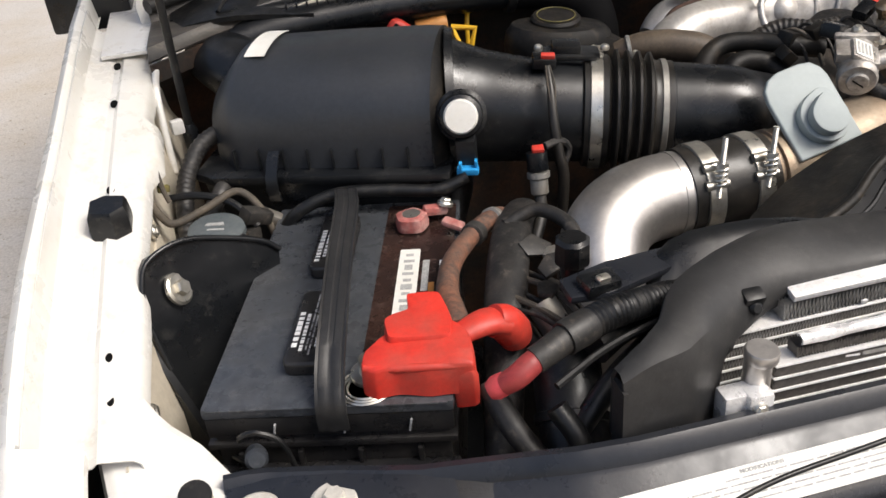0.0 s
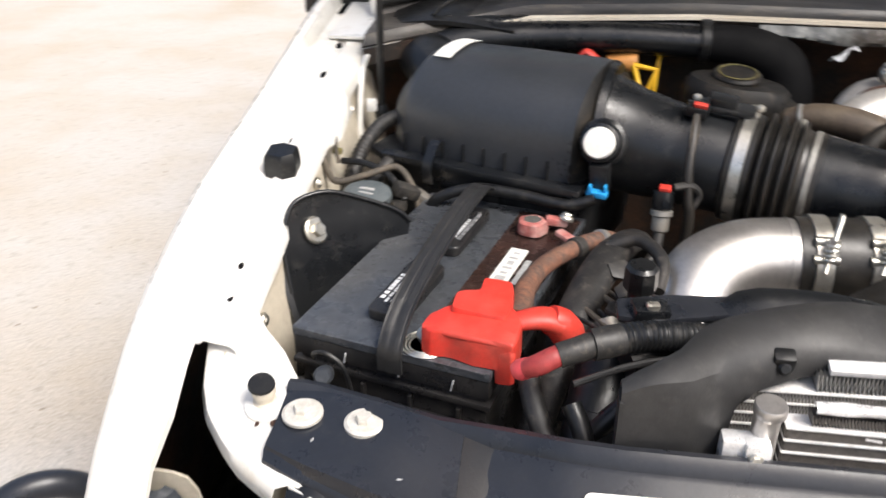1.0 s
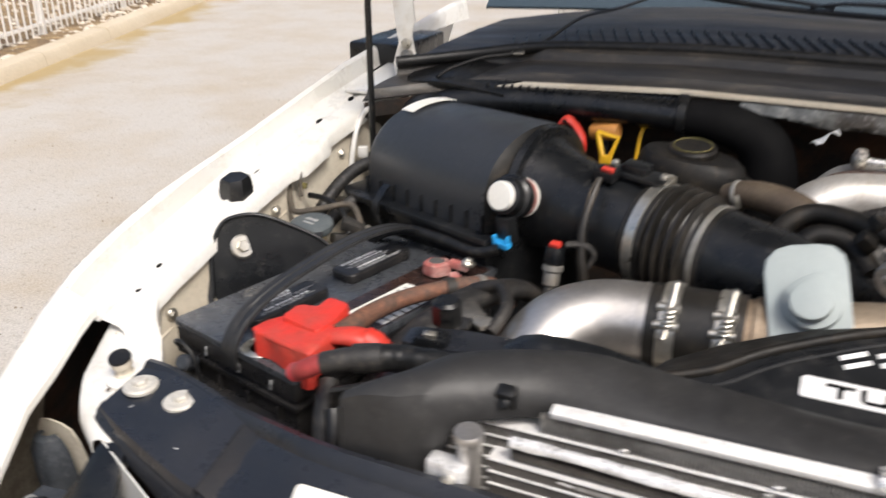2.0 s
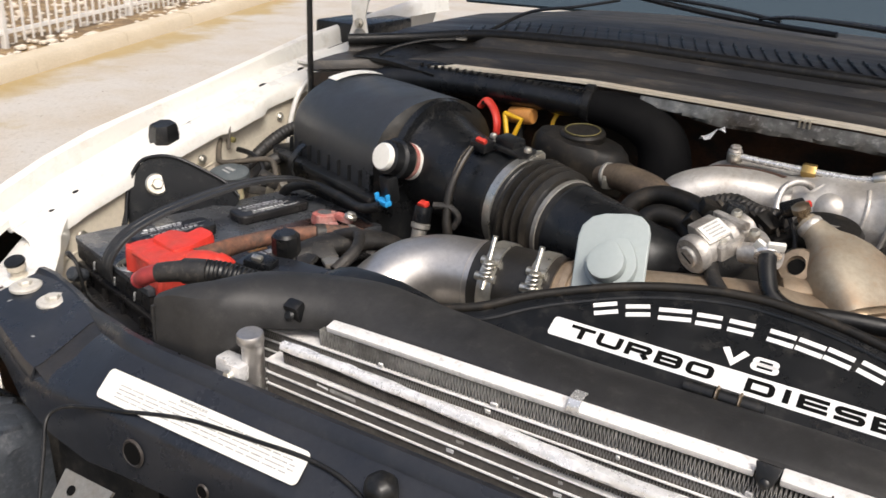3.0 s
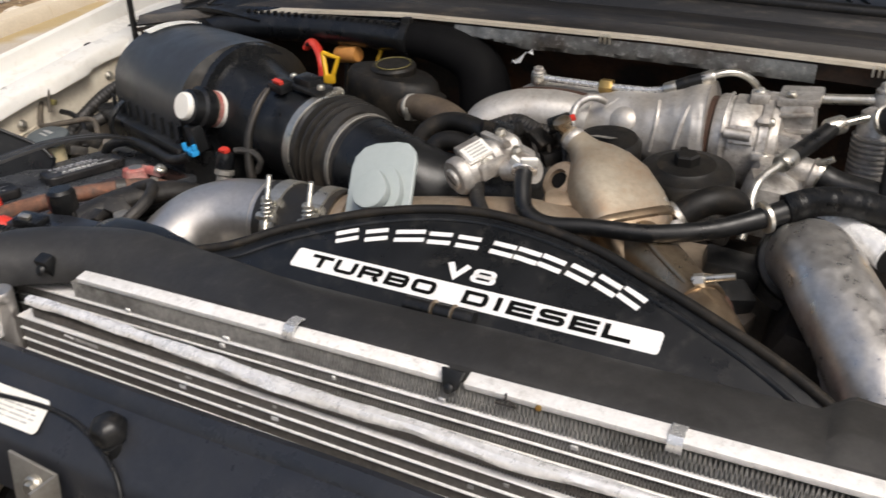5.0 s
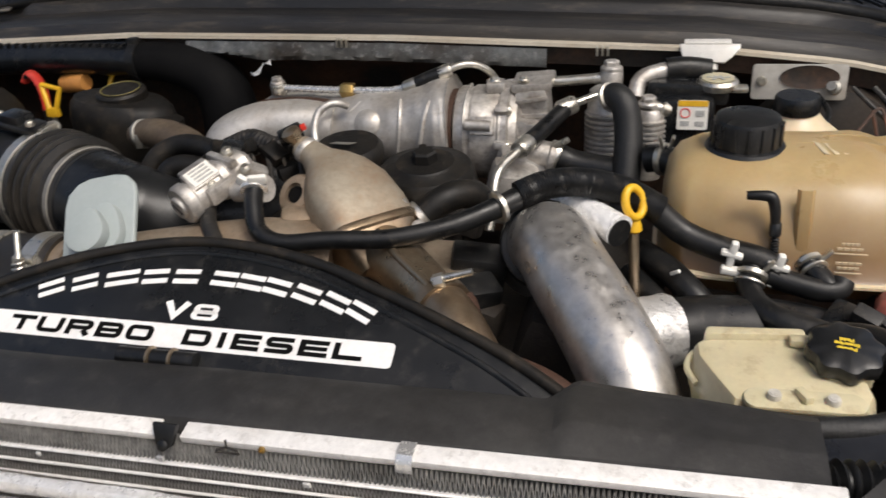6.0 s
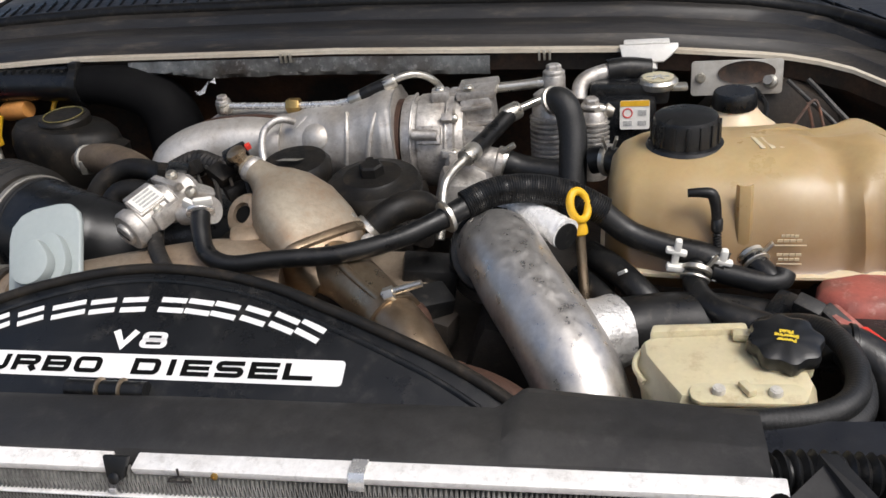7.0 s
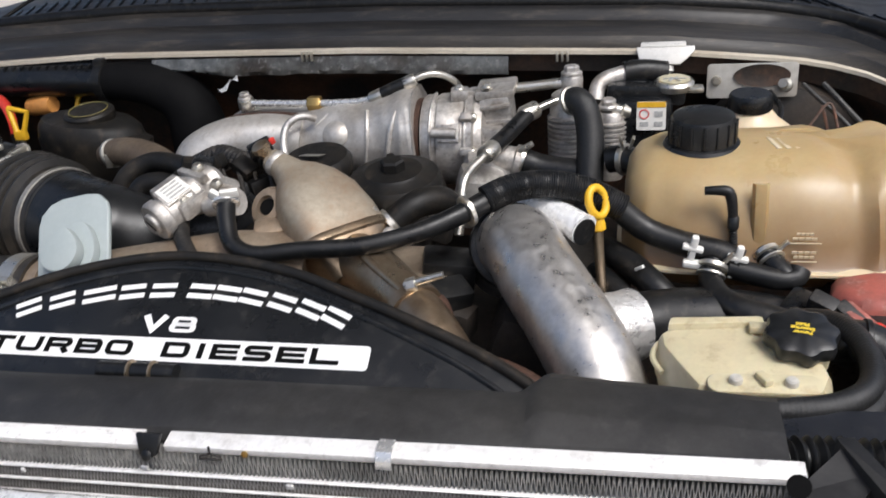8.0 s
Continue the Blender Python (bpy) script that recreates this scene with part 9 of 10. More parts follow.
# ---------------------------------------------------------------- oil filler, dipsticks, duct
def oil_filler():
    o = thing("oil_filler", (-0.31, 0.51, 1.2), "black oil filler housing with a yellow-ringed cap", "oil filler")
    rings = []
    for z, k in ((1.205, 0.9), (1.222, 0.98), (1.248, 1.0), (1.262, 0.95), (1.270, 0.84)):
        rings.append([(-0.315 + 0.063 * k * math.cos(a) * (1.0 + 0.12 * (math.cos(a) > 0)), 0.505 + 0.045 * k * math.sin(a), z + 0.006 * math.cos(a) * -1) for a in (2 * math.pi * j / 24 for j in range(24))])
    part("housing", loft_bm(rings), GRIMY, o, angle=50)
    part("side_lobe", box_bm((0.05, 0.05, 0.045), pose(-0.262, 0.498, 1.232, 0, 18, 10), 0.016), GRIMY, o)
    lathe("cap", [(0.0, 0), (0.028, 0.0), (0.0295, 0.003), (0.0295, 0.011), (0.027, 0.014), (0, 0.0145)], (-0.313, 0.512, 1.265), (0.02, -0.12, 1), GRIMY, o, seg=36)
    rm = frame_of((-0.3127, 0.5103, 1.2798), (0.02, -0.12, 1))
    tube("yellow_ring", [tuple(rm @ V(0.0225 * math.cos(a), 0.0225 * math.sin(a), 0)) for a in (2 * math.pi * k / 36 for k in range(37))], 0.0007, FADEDYELLOW, o, "faded yellow ring print", seg=6, n=1)
    d = thing("oil_dipstick", (-0.42, 0.55, 1.2), "yellow triangular dipstick handle", "dipstick")
    tri = [V(-0.436, 0.528, 1.278), V(-0.408, 0.524, 1.274), V(-0.416, 0.519, 1.250), V(-0.426, 0.519, 1.250)]
    tube("handle", [tuple(p) for p in tri + tri[:1]], 0.0036, YELLOW, d, seg=10, n=1)
    part("neck", box_bm((0.016, 0.008, 0.012), pose(-0.421, 0.519, 1.246), 0.002), YELLOW, d)
    tube("stick", [(-0.421, 0.519, 1.242), (-0.42, 0.518, 1.2), (-0.418, 0.51, 1.12)], 0.003, STEEL, d, seg=8)
    r = thing("transmission_dipstick", (-0.49, 0.58, 1.2), "red dipstick handle on a dark tube", "dipstick")
    tube("handle", [(-0.503, 0.580, 1.268), (-0.494, 0.580, 1.278), (-0.482, 0.577, 1.272), (-0.470, 0.568, 1.262), (-0.464, 0.562, 1.250), (-0.464, 0.560, 1.232)], [0.008, 0.0085, 0.0075, 0.0065, 0.006, 0.0055], RED, r, seg=12, squash=(1, 0.6))
    lathe("eye", [(0.003, 0.0), (0.003, 0.0012), (0, 0.0012)], (-0.494, 0.572, 1.276), (0.1, -0.9, 0.4), INKANDHOLE, r, "dark eye", seg=10)
    tube("tube", [(-0.464, 0.560, 1.236), (-0.462, 0.558, 1.22), (-0.46, 0.55, 1.15)], 0.006, RUBBER, r, seg=10)
    c = thing("orange_cap", (-0.43, 0.59, 1.23), "faded orange cylindrical cap", "cap")
    lathe("cap", [(0.0, 0.0), (0.0115, 0.0), (0.0125, 0.003), (0.0125, 0.036), (0.0105, 0.040), (0, 0.040)], (-0.464, 0.606, 1.258), (1, -0.20, 0.12), ORANGE, c, seg=22)
    tube("stem", [(-0.445, 0.602, 1.25), (-0.445, 0.595, 1.20)], 0.006, RUBBER, c, seg=10, n=1)
    y = thing("yellow_plug", (-0.397, 0.62, 1.23), "small dull yellow plug handle", "dipstick")
    part("handle", box_bm((0.022, 0.010, 0.010), pose(-0.392, 0.618, 1.272, 0, 0, 10), 0.003), YELLOW, y)
    tube("stem", [(-0.394, 0.616, 1.270), (-0.398, 0.608, 1.256), (-0.400, 0.60, 1.22)], 0.0030, YELLOW, y, seg=10)


oil_filler()


def cowl_duct():
    d = thing("air_duct", (-0.45, 0.6, 1.25), "long black intake duct running below the cowl", "duct")
    tube("duct", [(-0.69, 0.590, 1.278), (-0.64, 0.598, 1.286), (-0.55, 0.608, 1.290), (-0.45, 0.609, 1.292), (-0.34, 0.605, 1.290)], 0.0215, BLACKPLASTIC, d, seg=30, squash=(1.0, 0.95))
    tube("bend", [(-0.345, 0.605, 1.290), (-0.310, 0.606, 1.2885), (-0.272, 0.609, 1.280), (-0.243, 0.612, 1.262), (-0.230, 0.612, 1.228), (-0.228, 0.605, 1.17)], [0.023, 0.025, 0.029, 0.033, 0.036, 0.037], material("matt_black_duct", (0.004, 0.004, 0.0045), 0.75, spot=(0.008, 0.008, 0.008), spot_scale=9, spot_amount=0.5, grain=0.15, bump=0.08, spec=0.12, fleck=0.1), d, seg=34)
    clamp_band("band", (-0.343, 0.605, 1.290), (1, 0, -0.03), 0.0245, 0.012, RUBBER, d)
    part("band_tab", box_bm((0.014, 0.012, 0.016), pose(-0.343, 0.600, 1.313), 0.003), RUBBER, d)
    for k in range(22):
        part("rib", box_bm((0.0025, 0.008, 0.006), pose(-0.62 + k * 0.0125, 0.600, 1.3105), 0.0008), BLACKPLASTIC, d)
    tube("shoulder", [(-0.68, 0.612, 1.300), (-0.55, 0.620, 1.304), (-0.40, 0.621, 1.306), (-0.35, 0.617, 1.304)], 0.012, BLACKPLASTIC, d, seg=14)


cowl_duct()

foilbit = thing("torn_foil", (-0.17, 0.598, 1.28), "torn scrap of bright foil at the firewall", "foil")
part("scrap", sheet_bm([[(-0.186 + 0.006 * i + 0.002 * j, 0.598 - 0.004 * j + 0.003 * math.sin(i * 2.1 + j), 1.274 + 0.0042 * i + 0.003 * j * math.cos(i * 1.9)) for i in range(6)] for j in range(3)], 0.0008), FOIL, foilbit)


# ---------------------------------------------------------------- right side of the bay
def crinkle(ob, amount, scale):
    """Pushes the skin of a wrapped hose in and out in small folds."""
    for v in ob.data.vertices:
        d = amount * noise.noise(v.co * scale) + amount * 0.5 * noise.noise(v.co * scale * 2.3)
        v.co += v.normal * d


def big_pipe():
    p = thing("intercooler_pipe", (0.27, 0.22, 1.12), "large dull aluminium intercooler pipe", "pipe")
    tube("pipe", [(0.206, 0.345, 1.165), (0.216, 0.322, 1.196), (0.229, 0.290, 1.213), (0.249, 0.247, 1.206), (0.275, 0.207, 1.188), (0.297, 0.172, 1.166), (0.308, 0.150, 1.130), (0.310, 0.140, 1.08)], 0.0345, MOTTLED, p, seg=44)
    clamp_band("joint_ring", (0.219, 0.315, 1.200), (-0.3, 0.8, -0.5), 0.038, 0.012, RUBBER, p, "black joint ring")
    tube("clamp_wire", [(0.247, 0.300, 1.236), (0.258, 0.288, 1.232), (0.263, 0.276, 1.222), (0.259, 0.272, 1.212)], 0.0018, BRONZE, p, "thin wire clamp", seg=8)
    f = thing("foil_hose", (0.25, 0.3, 1.2), "hose wrapped in bright foil heat sleeve", "hose")
    sl = tube("sleeve", [(0.216, 0.358, 1.228), (0.232, 0.345, 1.2310), (0.255, 0.325, 1.2300), (0.283, 0.298, 1.2250)], [0.008, 0.0100, 0.0118, 0.0138], FOIL, f, seg=48, n=14)
    crinkle(sl, 0.0010, 230)
    tube("core", [(0.262, 0.318, 1.226), (0.276, 0.305, 1.224), (0.2836, 0.2973, 1.2229)], [0.008, 0.011, 0.0122], RUBBER, f, seg=22)
    b = thing("lower_radiator_hose", (0.38, 0.25, 1.14), "thick black coolant hose with a foil-wrapped end", "hose")
    tube("hose", [(0.30, 0.225, 1.165), (0.335, 0.246, 1.165), (0.38, 0.268, 1.158), (0.43, 0.28, 1.148), (0.48, 0.285, 1.135)], 0.0265, RUBBER, b, seg=28)
    fw = tube("foil_wrap", [(0.258, 0.200, 1.172), (0.285, 0.214, 1.171), (0.302, 0.225, 1.170), (0.325, 0.241, 1.167)], [0.0275, 0.028, 0.0285, 0.0295], FOILWRAP, b, "torn foil wrap", seg=56, n=14)
    crinkle(fw, 0.0009, 150)


big_pipe()


def dipstick_ring():
    d = thing("engine_oil_dipstick", (0.295, 0.31, 1.19), "yellow ring-handled oil dipstick", "dipstick")
    c, r = V(0.2935, 0.316, 1.2435), 0.0112
    m = frame_of(c, (0.70, -0.62, 0.35))
    ring = [tuple(m @ V(r * 0.86 * math.cos(a), r * 1.12 * math.sin(a), 0)) for a in (2 * math.pi * k / 20 for k in range(21))]
    tube("ring", ring, 0.0036, YELLOW, d, seg=12, n=2)
    lathe("neck", [(0.005, -0.002), (0.0068, 0.0), (0.0062, 0.005), (0.004, 0.012)], (0.2945, 0.315, 1.219), (0, 0.02, 1), YELLOW, d, "yellow neck", seg=14)
    tube("tube", [(0.2945, 0.315, 1.217), (0.296, 0.31, 1.19), (0.299, 0.295, 1.15), (0.30, 0.28, 1.08)], 0.0045, BRONZE, d, "tarnished metal tube", seg=12)


dipstick_ring()


def degas_bottle():
    d = thing("coolant_tank", (0.45, 0.4, 1.16), "amber-stained translucent coolant expansion tank", "coolant tank")

    def sq(v, e):
        return math.copysign(abs(v) ** e, v)

    rings = []
    for z, hx, hy, cy in ((1.158, 0.118, 0.055, 0.385), (1.162, 0.128, 0.064, 0.385), (1.172, 0.135, 0.071, 0.386), (1.178, 0.140, 0.076, 0.386), (1.182, 0.136, 0.072, 0.388), (1.200, 0.136, 0.071, 0.392), (1.225, 0.135, 0.068, 0.402), (1.243, 0.132, 0.064, 0.409), (1.254, 0.124, 0.056, 0.415), (1.261, 0.110, 0.044, 0.420), (1.2645, 0.090, 0.028, 0.424), (1.2655, 0.05, 0.010, 0.426)):
        ring = []
        for k in range(96):
            a = 2 * math.pi * k / 96
            x = 0.452 + hx * sq(math.cos(a), 0.45)
            y = cy + hy * sq(math.sin(a), 0.5)
            g = math.exp(-((x - 0.452) / 0.016) ** 2) * (0.004 if math.sin(a) < 0 else 0.002) + math.exp(-((x - 0.512) / 0.012) ** 2) * (0.010 if math.sin(a) < 0 else 0.004)
            g -= 0.004 * math.exp(-((x - 0.54) / 0.03) ** 2) * (math.sin(a) < 0)
            g += (0.0025 * math.exp(-((x - 0.362) / 0.012) ** 2) - 0.002 * math.exp(-((x - 0.388) / 0.010) ** 2) + 0.0022 * math.sin(x * 150)) * (math.sin(a) < 0)
            y -= math.copysign(g, math.sin(a)) * (hy / 0.07)
            dz = (0.003 * math.exp(-((x - 0.475) / 0.02) ** 2) - 0.007 * math.exp(-((x - 0.512) / 0.014) ** 2) + 0.008 * math.exp(-((x - 0.54) / 0.018) ** 2)) * max(0, (z - 1.22) / 0.045)
            ring.append((x, y, z + dz))
        rings.append(ring)
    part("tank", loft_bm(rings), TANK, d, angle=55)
    part("seam", loft_bm([[(0.452 + 0.1385 * sq(math.cos(a), 0.45) * s, 0.3865 + 0.0745 * sq(math.sin(a), 0.5) * s, z) for a in (2 * math.pi * k / 64 for k in range(64))] for z, s in ((1.1765, 0.99), (1.1772, 1.025), (1.1796, 1.025), (1.1803, 0.99))]), TANKPALE, d, "pale moulded seam")
    part("pad", sheet_bm([[(x, 0.3335 - d + (z - 1.24) * 0.22, z) for x, d in ((0.423, -0.003), (0.4255, 0.0006), (0.430, 0.0011), (0.4345, 0.0006), (0.437, -0.003))] for z in (1.252, 1.248, 1.23, 1.21, 1.19)], 0.002), TANK, d, "raised moulded pad")
    for k in range(3):
        part("moulded_bar", box_bm((0.004, 0.03, 0.0012), pose(0.448 + k * 0.008, 0.405, 1.2655, 2, 0, 12), 0.0004), TANKPALE, d, "raised moulded bar")
    for r, (z, w) in enumerate(((1.205, 0.014), (1.201, 0.02), (1.197, 0.026), (1.189, 0.02), (1.185, 0.017), (1.181, 0.02))):
        for q in range(1 if r in (2, 5) else 4):
            v = w if r in (2, 5) else w / 4 - 0.0008
            part("print_bar", box_bm((v, 0.001, 0.0007 if r in (2, 5) else 0.0022), pose(0.466 - w / 2 + v / 2 + q * w / 4, 0.3218 + (z - 1.2) * 0.16 - 0.002, z + 0.008, 9, 0, 0), 0), TANKPALE, d, "faded white print")
    lathe("filler_neck", [(0.036, -0.006), (0.036, 0.0), (0.034, 0.003)], (0.386, 0.412, 1.258), (0, -0.06, 1), TANKPALE, d, seg=34)
    cap = lathe("cap", [(0.0, 0.0), (0.0345, 0.0), (0.0352, 0.003), (0.0335, 0.006), (0.0300, 0.007), (0.0295, 0.026), (0.0275, 0.031), (0.021, 0.0335), (0, 0.034)], (0.386, 0.412, 1.260), (0, -0.06, 1), BLACKPLASTIC, d, "black screw cap", seg=40)
    for k in range(16):
        a = 2 * math.pi * k / 16
        part("grip", box_bm((0.003, 0.003, 0.020), Matrix.Translation((0.386 + 0.0297 * math.cos(a), 0.411 + 0.0297 * math.sin(a), 1.277)) @ Matrix.Rotation(a, 4, "Z"), 0.0008), BLACKPLASTIC, cap).matrix_parent_inverse = Matrix.Identity(4)
    lathe("outlet", [(0.0085, 0), (0.0085, 0.02), (0.010, 0.021)], (0.438, 0.340, 1.196), (0.25, -0.9, -0.35), TANKPALE, d, "moulded outlet", seg=16)
    tube("overflow_elbow", [(0.383, 0.327, 1.2494), (0.393, 0.326, 1.2502), (0.402, 0.326, 1.2488), (0.4055, 0.325, 1.240), (0.407, 0.324, 1.227)], [0.0036, 0.0042, 0.005, 0.0046, 0.004], RUBBER, d, "black vent elbow", seg=12, n=5)
    tube("vent_line", [(0.407, 0.324, 1.229), (0.408, 0.322, 1.212), (0.409, 0.318, 1.196), (0.410, 0.306, 1.176)], 0.0034, RUBBER, d, "corrugated vent line", seg=10, wave=(0.0026, 0.0006))
    lathe("collar", [(0.0042, -0.006), (0.005, -0.004), (0.005, 0.004), (0.0042, 0.006)], (0.4075, 0.3235, 1.222), (0, 0.3, 1), BLACKPLASTIC, d, seg=12)


degas_bottle()


def coolant_tees():
    h = thing("tank_hose", (0.41, 0.3, 1.17), "black coolant hoses joined with pale plastic tees", "hose")
    tube("hose", [(0.392, 0.308, 1.192), (0.388, 0.296, 1.184), (0.393, 0.275, 1.178), (0.408, 0.258, 1.174), (0.435, 0.246, 1.170), (0.463, 0.236, 1.164), (0.49, 0.225, 1.155)], [0.0085, 0.0095, 0.0105, 0.012, 0.013, 0.013, 0.012], RUBBER, h, seg=16)
    tube("hose", [(0.405, 0.31, 1.186), (0.425, 0.306, 1.182), (0.445, 0.303, 1.179), (0.458, 0.305, 1.180), (0.462, 0.31, 1.185)], 0.0095, RUBBER, h, seg=16)
    tube("hose", [(0.434, 0.329, 1.193), (0.441, 0.318, 1.188), (0.449, 0.308, 1.182), (0.455, 0.302, 1.176)], 0.0098, RUBBER, h, seg=16)
    for p, d in (((0.437, 0.325, 1.192), (0.4, -0.75, -0.4)), ((0.391, 0.303, 1.190), (-0.2, -0.6, -0.6))):
        clamp_band("clamp", p, d, 0.0108, 0.005, STEEL, h, "bright spring clamp")
        clamp_band("clamp", V(p) + V(d).normalized() * 0.008, d, 0.0108, 0.003, STEEL, h, "bright spring clamp")
        part("clamp_ear", box_bm((0.003, 0.005, 0.012), Matrix.Translation(V(p) + V(0.012, -0.004, 0.010)) @ pose(0, 0, 0, 0, 40, 0), 0.001), STEEL, h)
    for x, z in ((0.374, 1.203), (0.411, 1.194)):
        t = thing("hose_tee", (x, 0.312, z - 0.02), "pale plastic hose clip", "hose clip", "clips on the tank hose")
        part("body", box_bm((0.0060, 0.007, 0.030), pose(x, 0.306, z, 10, 8, 0), 0.0022), PAPER, t)
        part("arm", box_bm((0.018, 0.007, 0.0045), pose(x, 0.305, z + 0.003, 10, 14, 0), 0.002), PAPER, t)
        part("foot", box_bm((0.016, 0.008, 0.006), pose(x, 0.305, z - 0.012, 10, 8, 0), 0.002), PAPER, t)
    clamp_band("hose_mark", (0.470, 0.233, 1.162), (0.9, -0.35, -0.25), 0.0135, 0.004, PAPER, h, "white ring mark")
    k = thing("under_tank_hoses", (0.34, 0.3, 1.12), "dark hoses and wiring sleeves below the coolant tank", "hose")
    tube("hose", [(0.30, 0.345, 1.185), (0.325, 0.32, 1.180), (0.345, 0.295, 1.172), (0.37, 0.28, 1.15)], 0.012, RUBBER, k, seg=14)
    tube("hose", [(0.29, 0.33, 1.17), (0.31, 0.305, 1.165), (0.33, 0.28, 1.155), (0.35, 0.27, 1.13)], 0.010, RUBBER, k, seg=14)
    part("white_mark", box_bm((0.010, 0.003, 0.003), pose(0.330, 0.297, 1.190, 0, -35, -40), 0.0006), PAPER, k)


coolant_tees()


def steering_reservoir():
    s = thing("power_steering_reservoir", (0.40, 0.15, 1.13), "ivory plastic power steering reservoir bolted to the shroud", "fluid reservoir")
    out = [(0.364, 0.112), (0.405, 0.110), (0.447, 0.113), (0.453, 0.128), (0.450, 0.148), (0.438, 0.168), (0.418, 0.188), (0.385, 0.186), (0.350, 0.180), (0.340, 0.170), (0.341, 0.156), (0.352, 0.134)]
    cx, cy = 0.398, 0.150
    rings = [[(cx + (x - cx) * k, cy + (y - cy) * k, z + (y - 0.15) * 0.10) for x, y in out] for z, k in ((1.135, 0.9), (1.172, 0.99), (1.176, 1.02), (1.180, 1.03), (1.184, 1.02), (1.188, 0.985), (1.197, 0.955), (1.2005, 0.92), (1.202, 0.84))]
    bm = loft_bm(rings)
    part("tank", bm, IVORY, s, angle=35)
    part("back_ridge", prism_bm([(0.348, 0.170), (0.415, 0.178), (0.414, 0.187), (0.350, 0.181)], 0.014, Matrix.Translation((0, 0, 1.196)), 0.003), IVORY, s)
    for dz, k in ((0.0, 1.0), (-0.004, 1.012)):
        tube("seam_bead", [(0.3985 + (x - 0.398) * k, 0.150 + (y - 0.150) * k, 1.1965 + dz + (y - 0.15) * 0.10) for x, y in ((0.440, 0.166), (0.416, 0.180), (0.385, 0.178), (0.352, 0.172), (0.346, 0.166), (0.348, 0.154), (0.360, 0.134))], 0.0016, TANKPALE, s, seg=8, n=4)
    tube("side_loop", [(0.352, 0.176, 1.196), (0.341, 0.168, 1.193), (0.338, 0.158, 1.188), (0.344, 0.146, 1.184)], 0.0022, IVORY, s, seg=8)
    part("button", box_bm((0.018, 0.010, 0.006), pose(0.412, 0.172, 1.208), 0.0025), IVORY, s)
    part("mount_flange", prism_bm(rounded(0.072, 0.018, 0.008), 0.004, Matrix.Translation((0.407, 0.116, 1.196)) @ pose(0, 0, 0, 8, 0, 2), 0.0012), IVORY, s, "ivory mounting flange")
    for x in (0.389, 0.4235):
        bolt("bolt", (x, 0.1155, 1.2010), (0, -0.15, 1), 0.0032, PALEZINC, s, 0.0044, "small zinc bolt")
    part("key", box_bm((0.006, 0.013, 0.005), pose(0.4065, 0.117, 1.2025, 0, 0, 25), 0.0015), IVORY, s)
    ax = V(0.02, -0.22, 1)
    cap = lathe("cap", [(0.0, 0.0), (0.020, 0.0), (0.0230, 0.003), (0.0236, 0.009), (0.0225, 0.0130), (0.0185, 0.0150), (0, 0.0150)], (0.4345, 0.158, 1.204), ax, BLACKPLASTIC, s, "black lobed cap", seg=64, lobes=8, lobe=0.07)
    base = frame_of(V(0.4345, 0.158, 1.204) + ax.normalized() * 0.0153, ax)
    up = base.to_3x3().inverted() @ V(-0.12, -1, 0)
    rot = math.degrees(math.atan2(up.y, up.x)) - 90
    m = base @ pose(0, 0, 0, 0, 0, rot)
    for w, y in (("Power", 0.0040), ("Steering", 0.0), ("Fluid", -0.0040)):
        lettering("letter", w, m @ Matrix.Translation((0, y, 0.0002)), 0.0040, YELLOWINK, s, "yellow printed words", 1.15, 0.0001)
    lathe("cap_neck", [(0.021, -0.012), (0.021, 0.002)], (0.4345, 0.158, 1.204), ax, IVORY, s, seg=24)


steering_reservoir()


def braided_hoses():
    h = thing("power_steering_hose", (0.45, 0.12, 1.18), "pair of thick braided black steering hoses", "hose")
    for o, dz in ((0.0, 0.002), (0.0050, -0.0105)):
        tube("hose", [(0.30, 0.093 + o * 0.2, 1.181 + dz), (0.36, 0.095 - o * 0.8, 1.188 + dz), (0.42, 0.097 - o, 1.191 + dz), (0.452, 0.105 - o, 1.192 + dz), (0.472 + o * 0.8, 0.123 - o * 0.6, 1.193 + dz), (0.480 + o, 0.152, 1.194 + dz), (0.477 + o, 0.183, 1.195 + dz), (0.466 + o * 0.7, 0.210, 1.191 + dz), (0.445, 0.230, 1.180 + dz), (0.42, 0.248, 1.16 + dz)], 0.0082, BRAID, h, "braided cover", seg=18, wave=(0.0030, 0.00008))
    p = thing("steering_pump_hose", (0.48, 0.2, 1.15), "black moulded hose end behind the cap", "hose")
    tube("hose", [(0.458, 0.205, 1.175), (0.474, 0.200, 1.182), (0.492, 0.20, 1.180), (0.512, 0.185, 1.165), (0.53, 0.16, 1.12)], [0.014, 0.016, 0.0165, 0.017, 0.017], RUBBER, p, seg=18)
    clamp_band("clamp", (0.488, 0.2, 1.181), (0.95, -0.1, -0.1), 0.0172, 0.005, RUBBER, p)


braided_hoses()


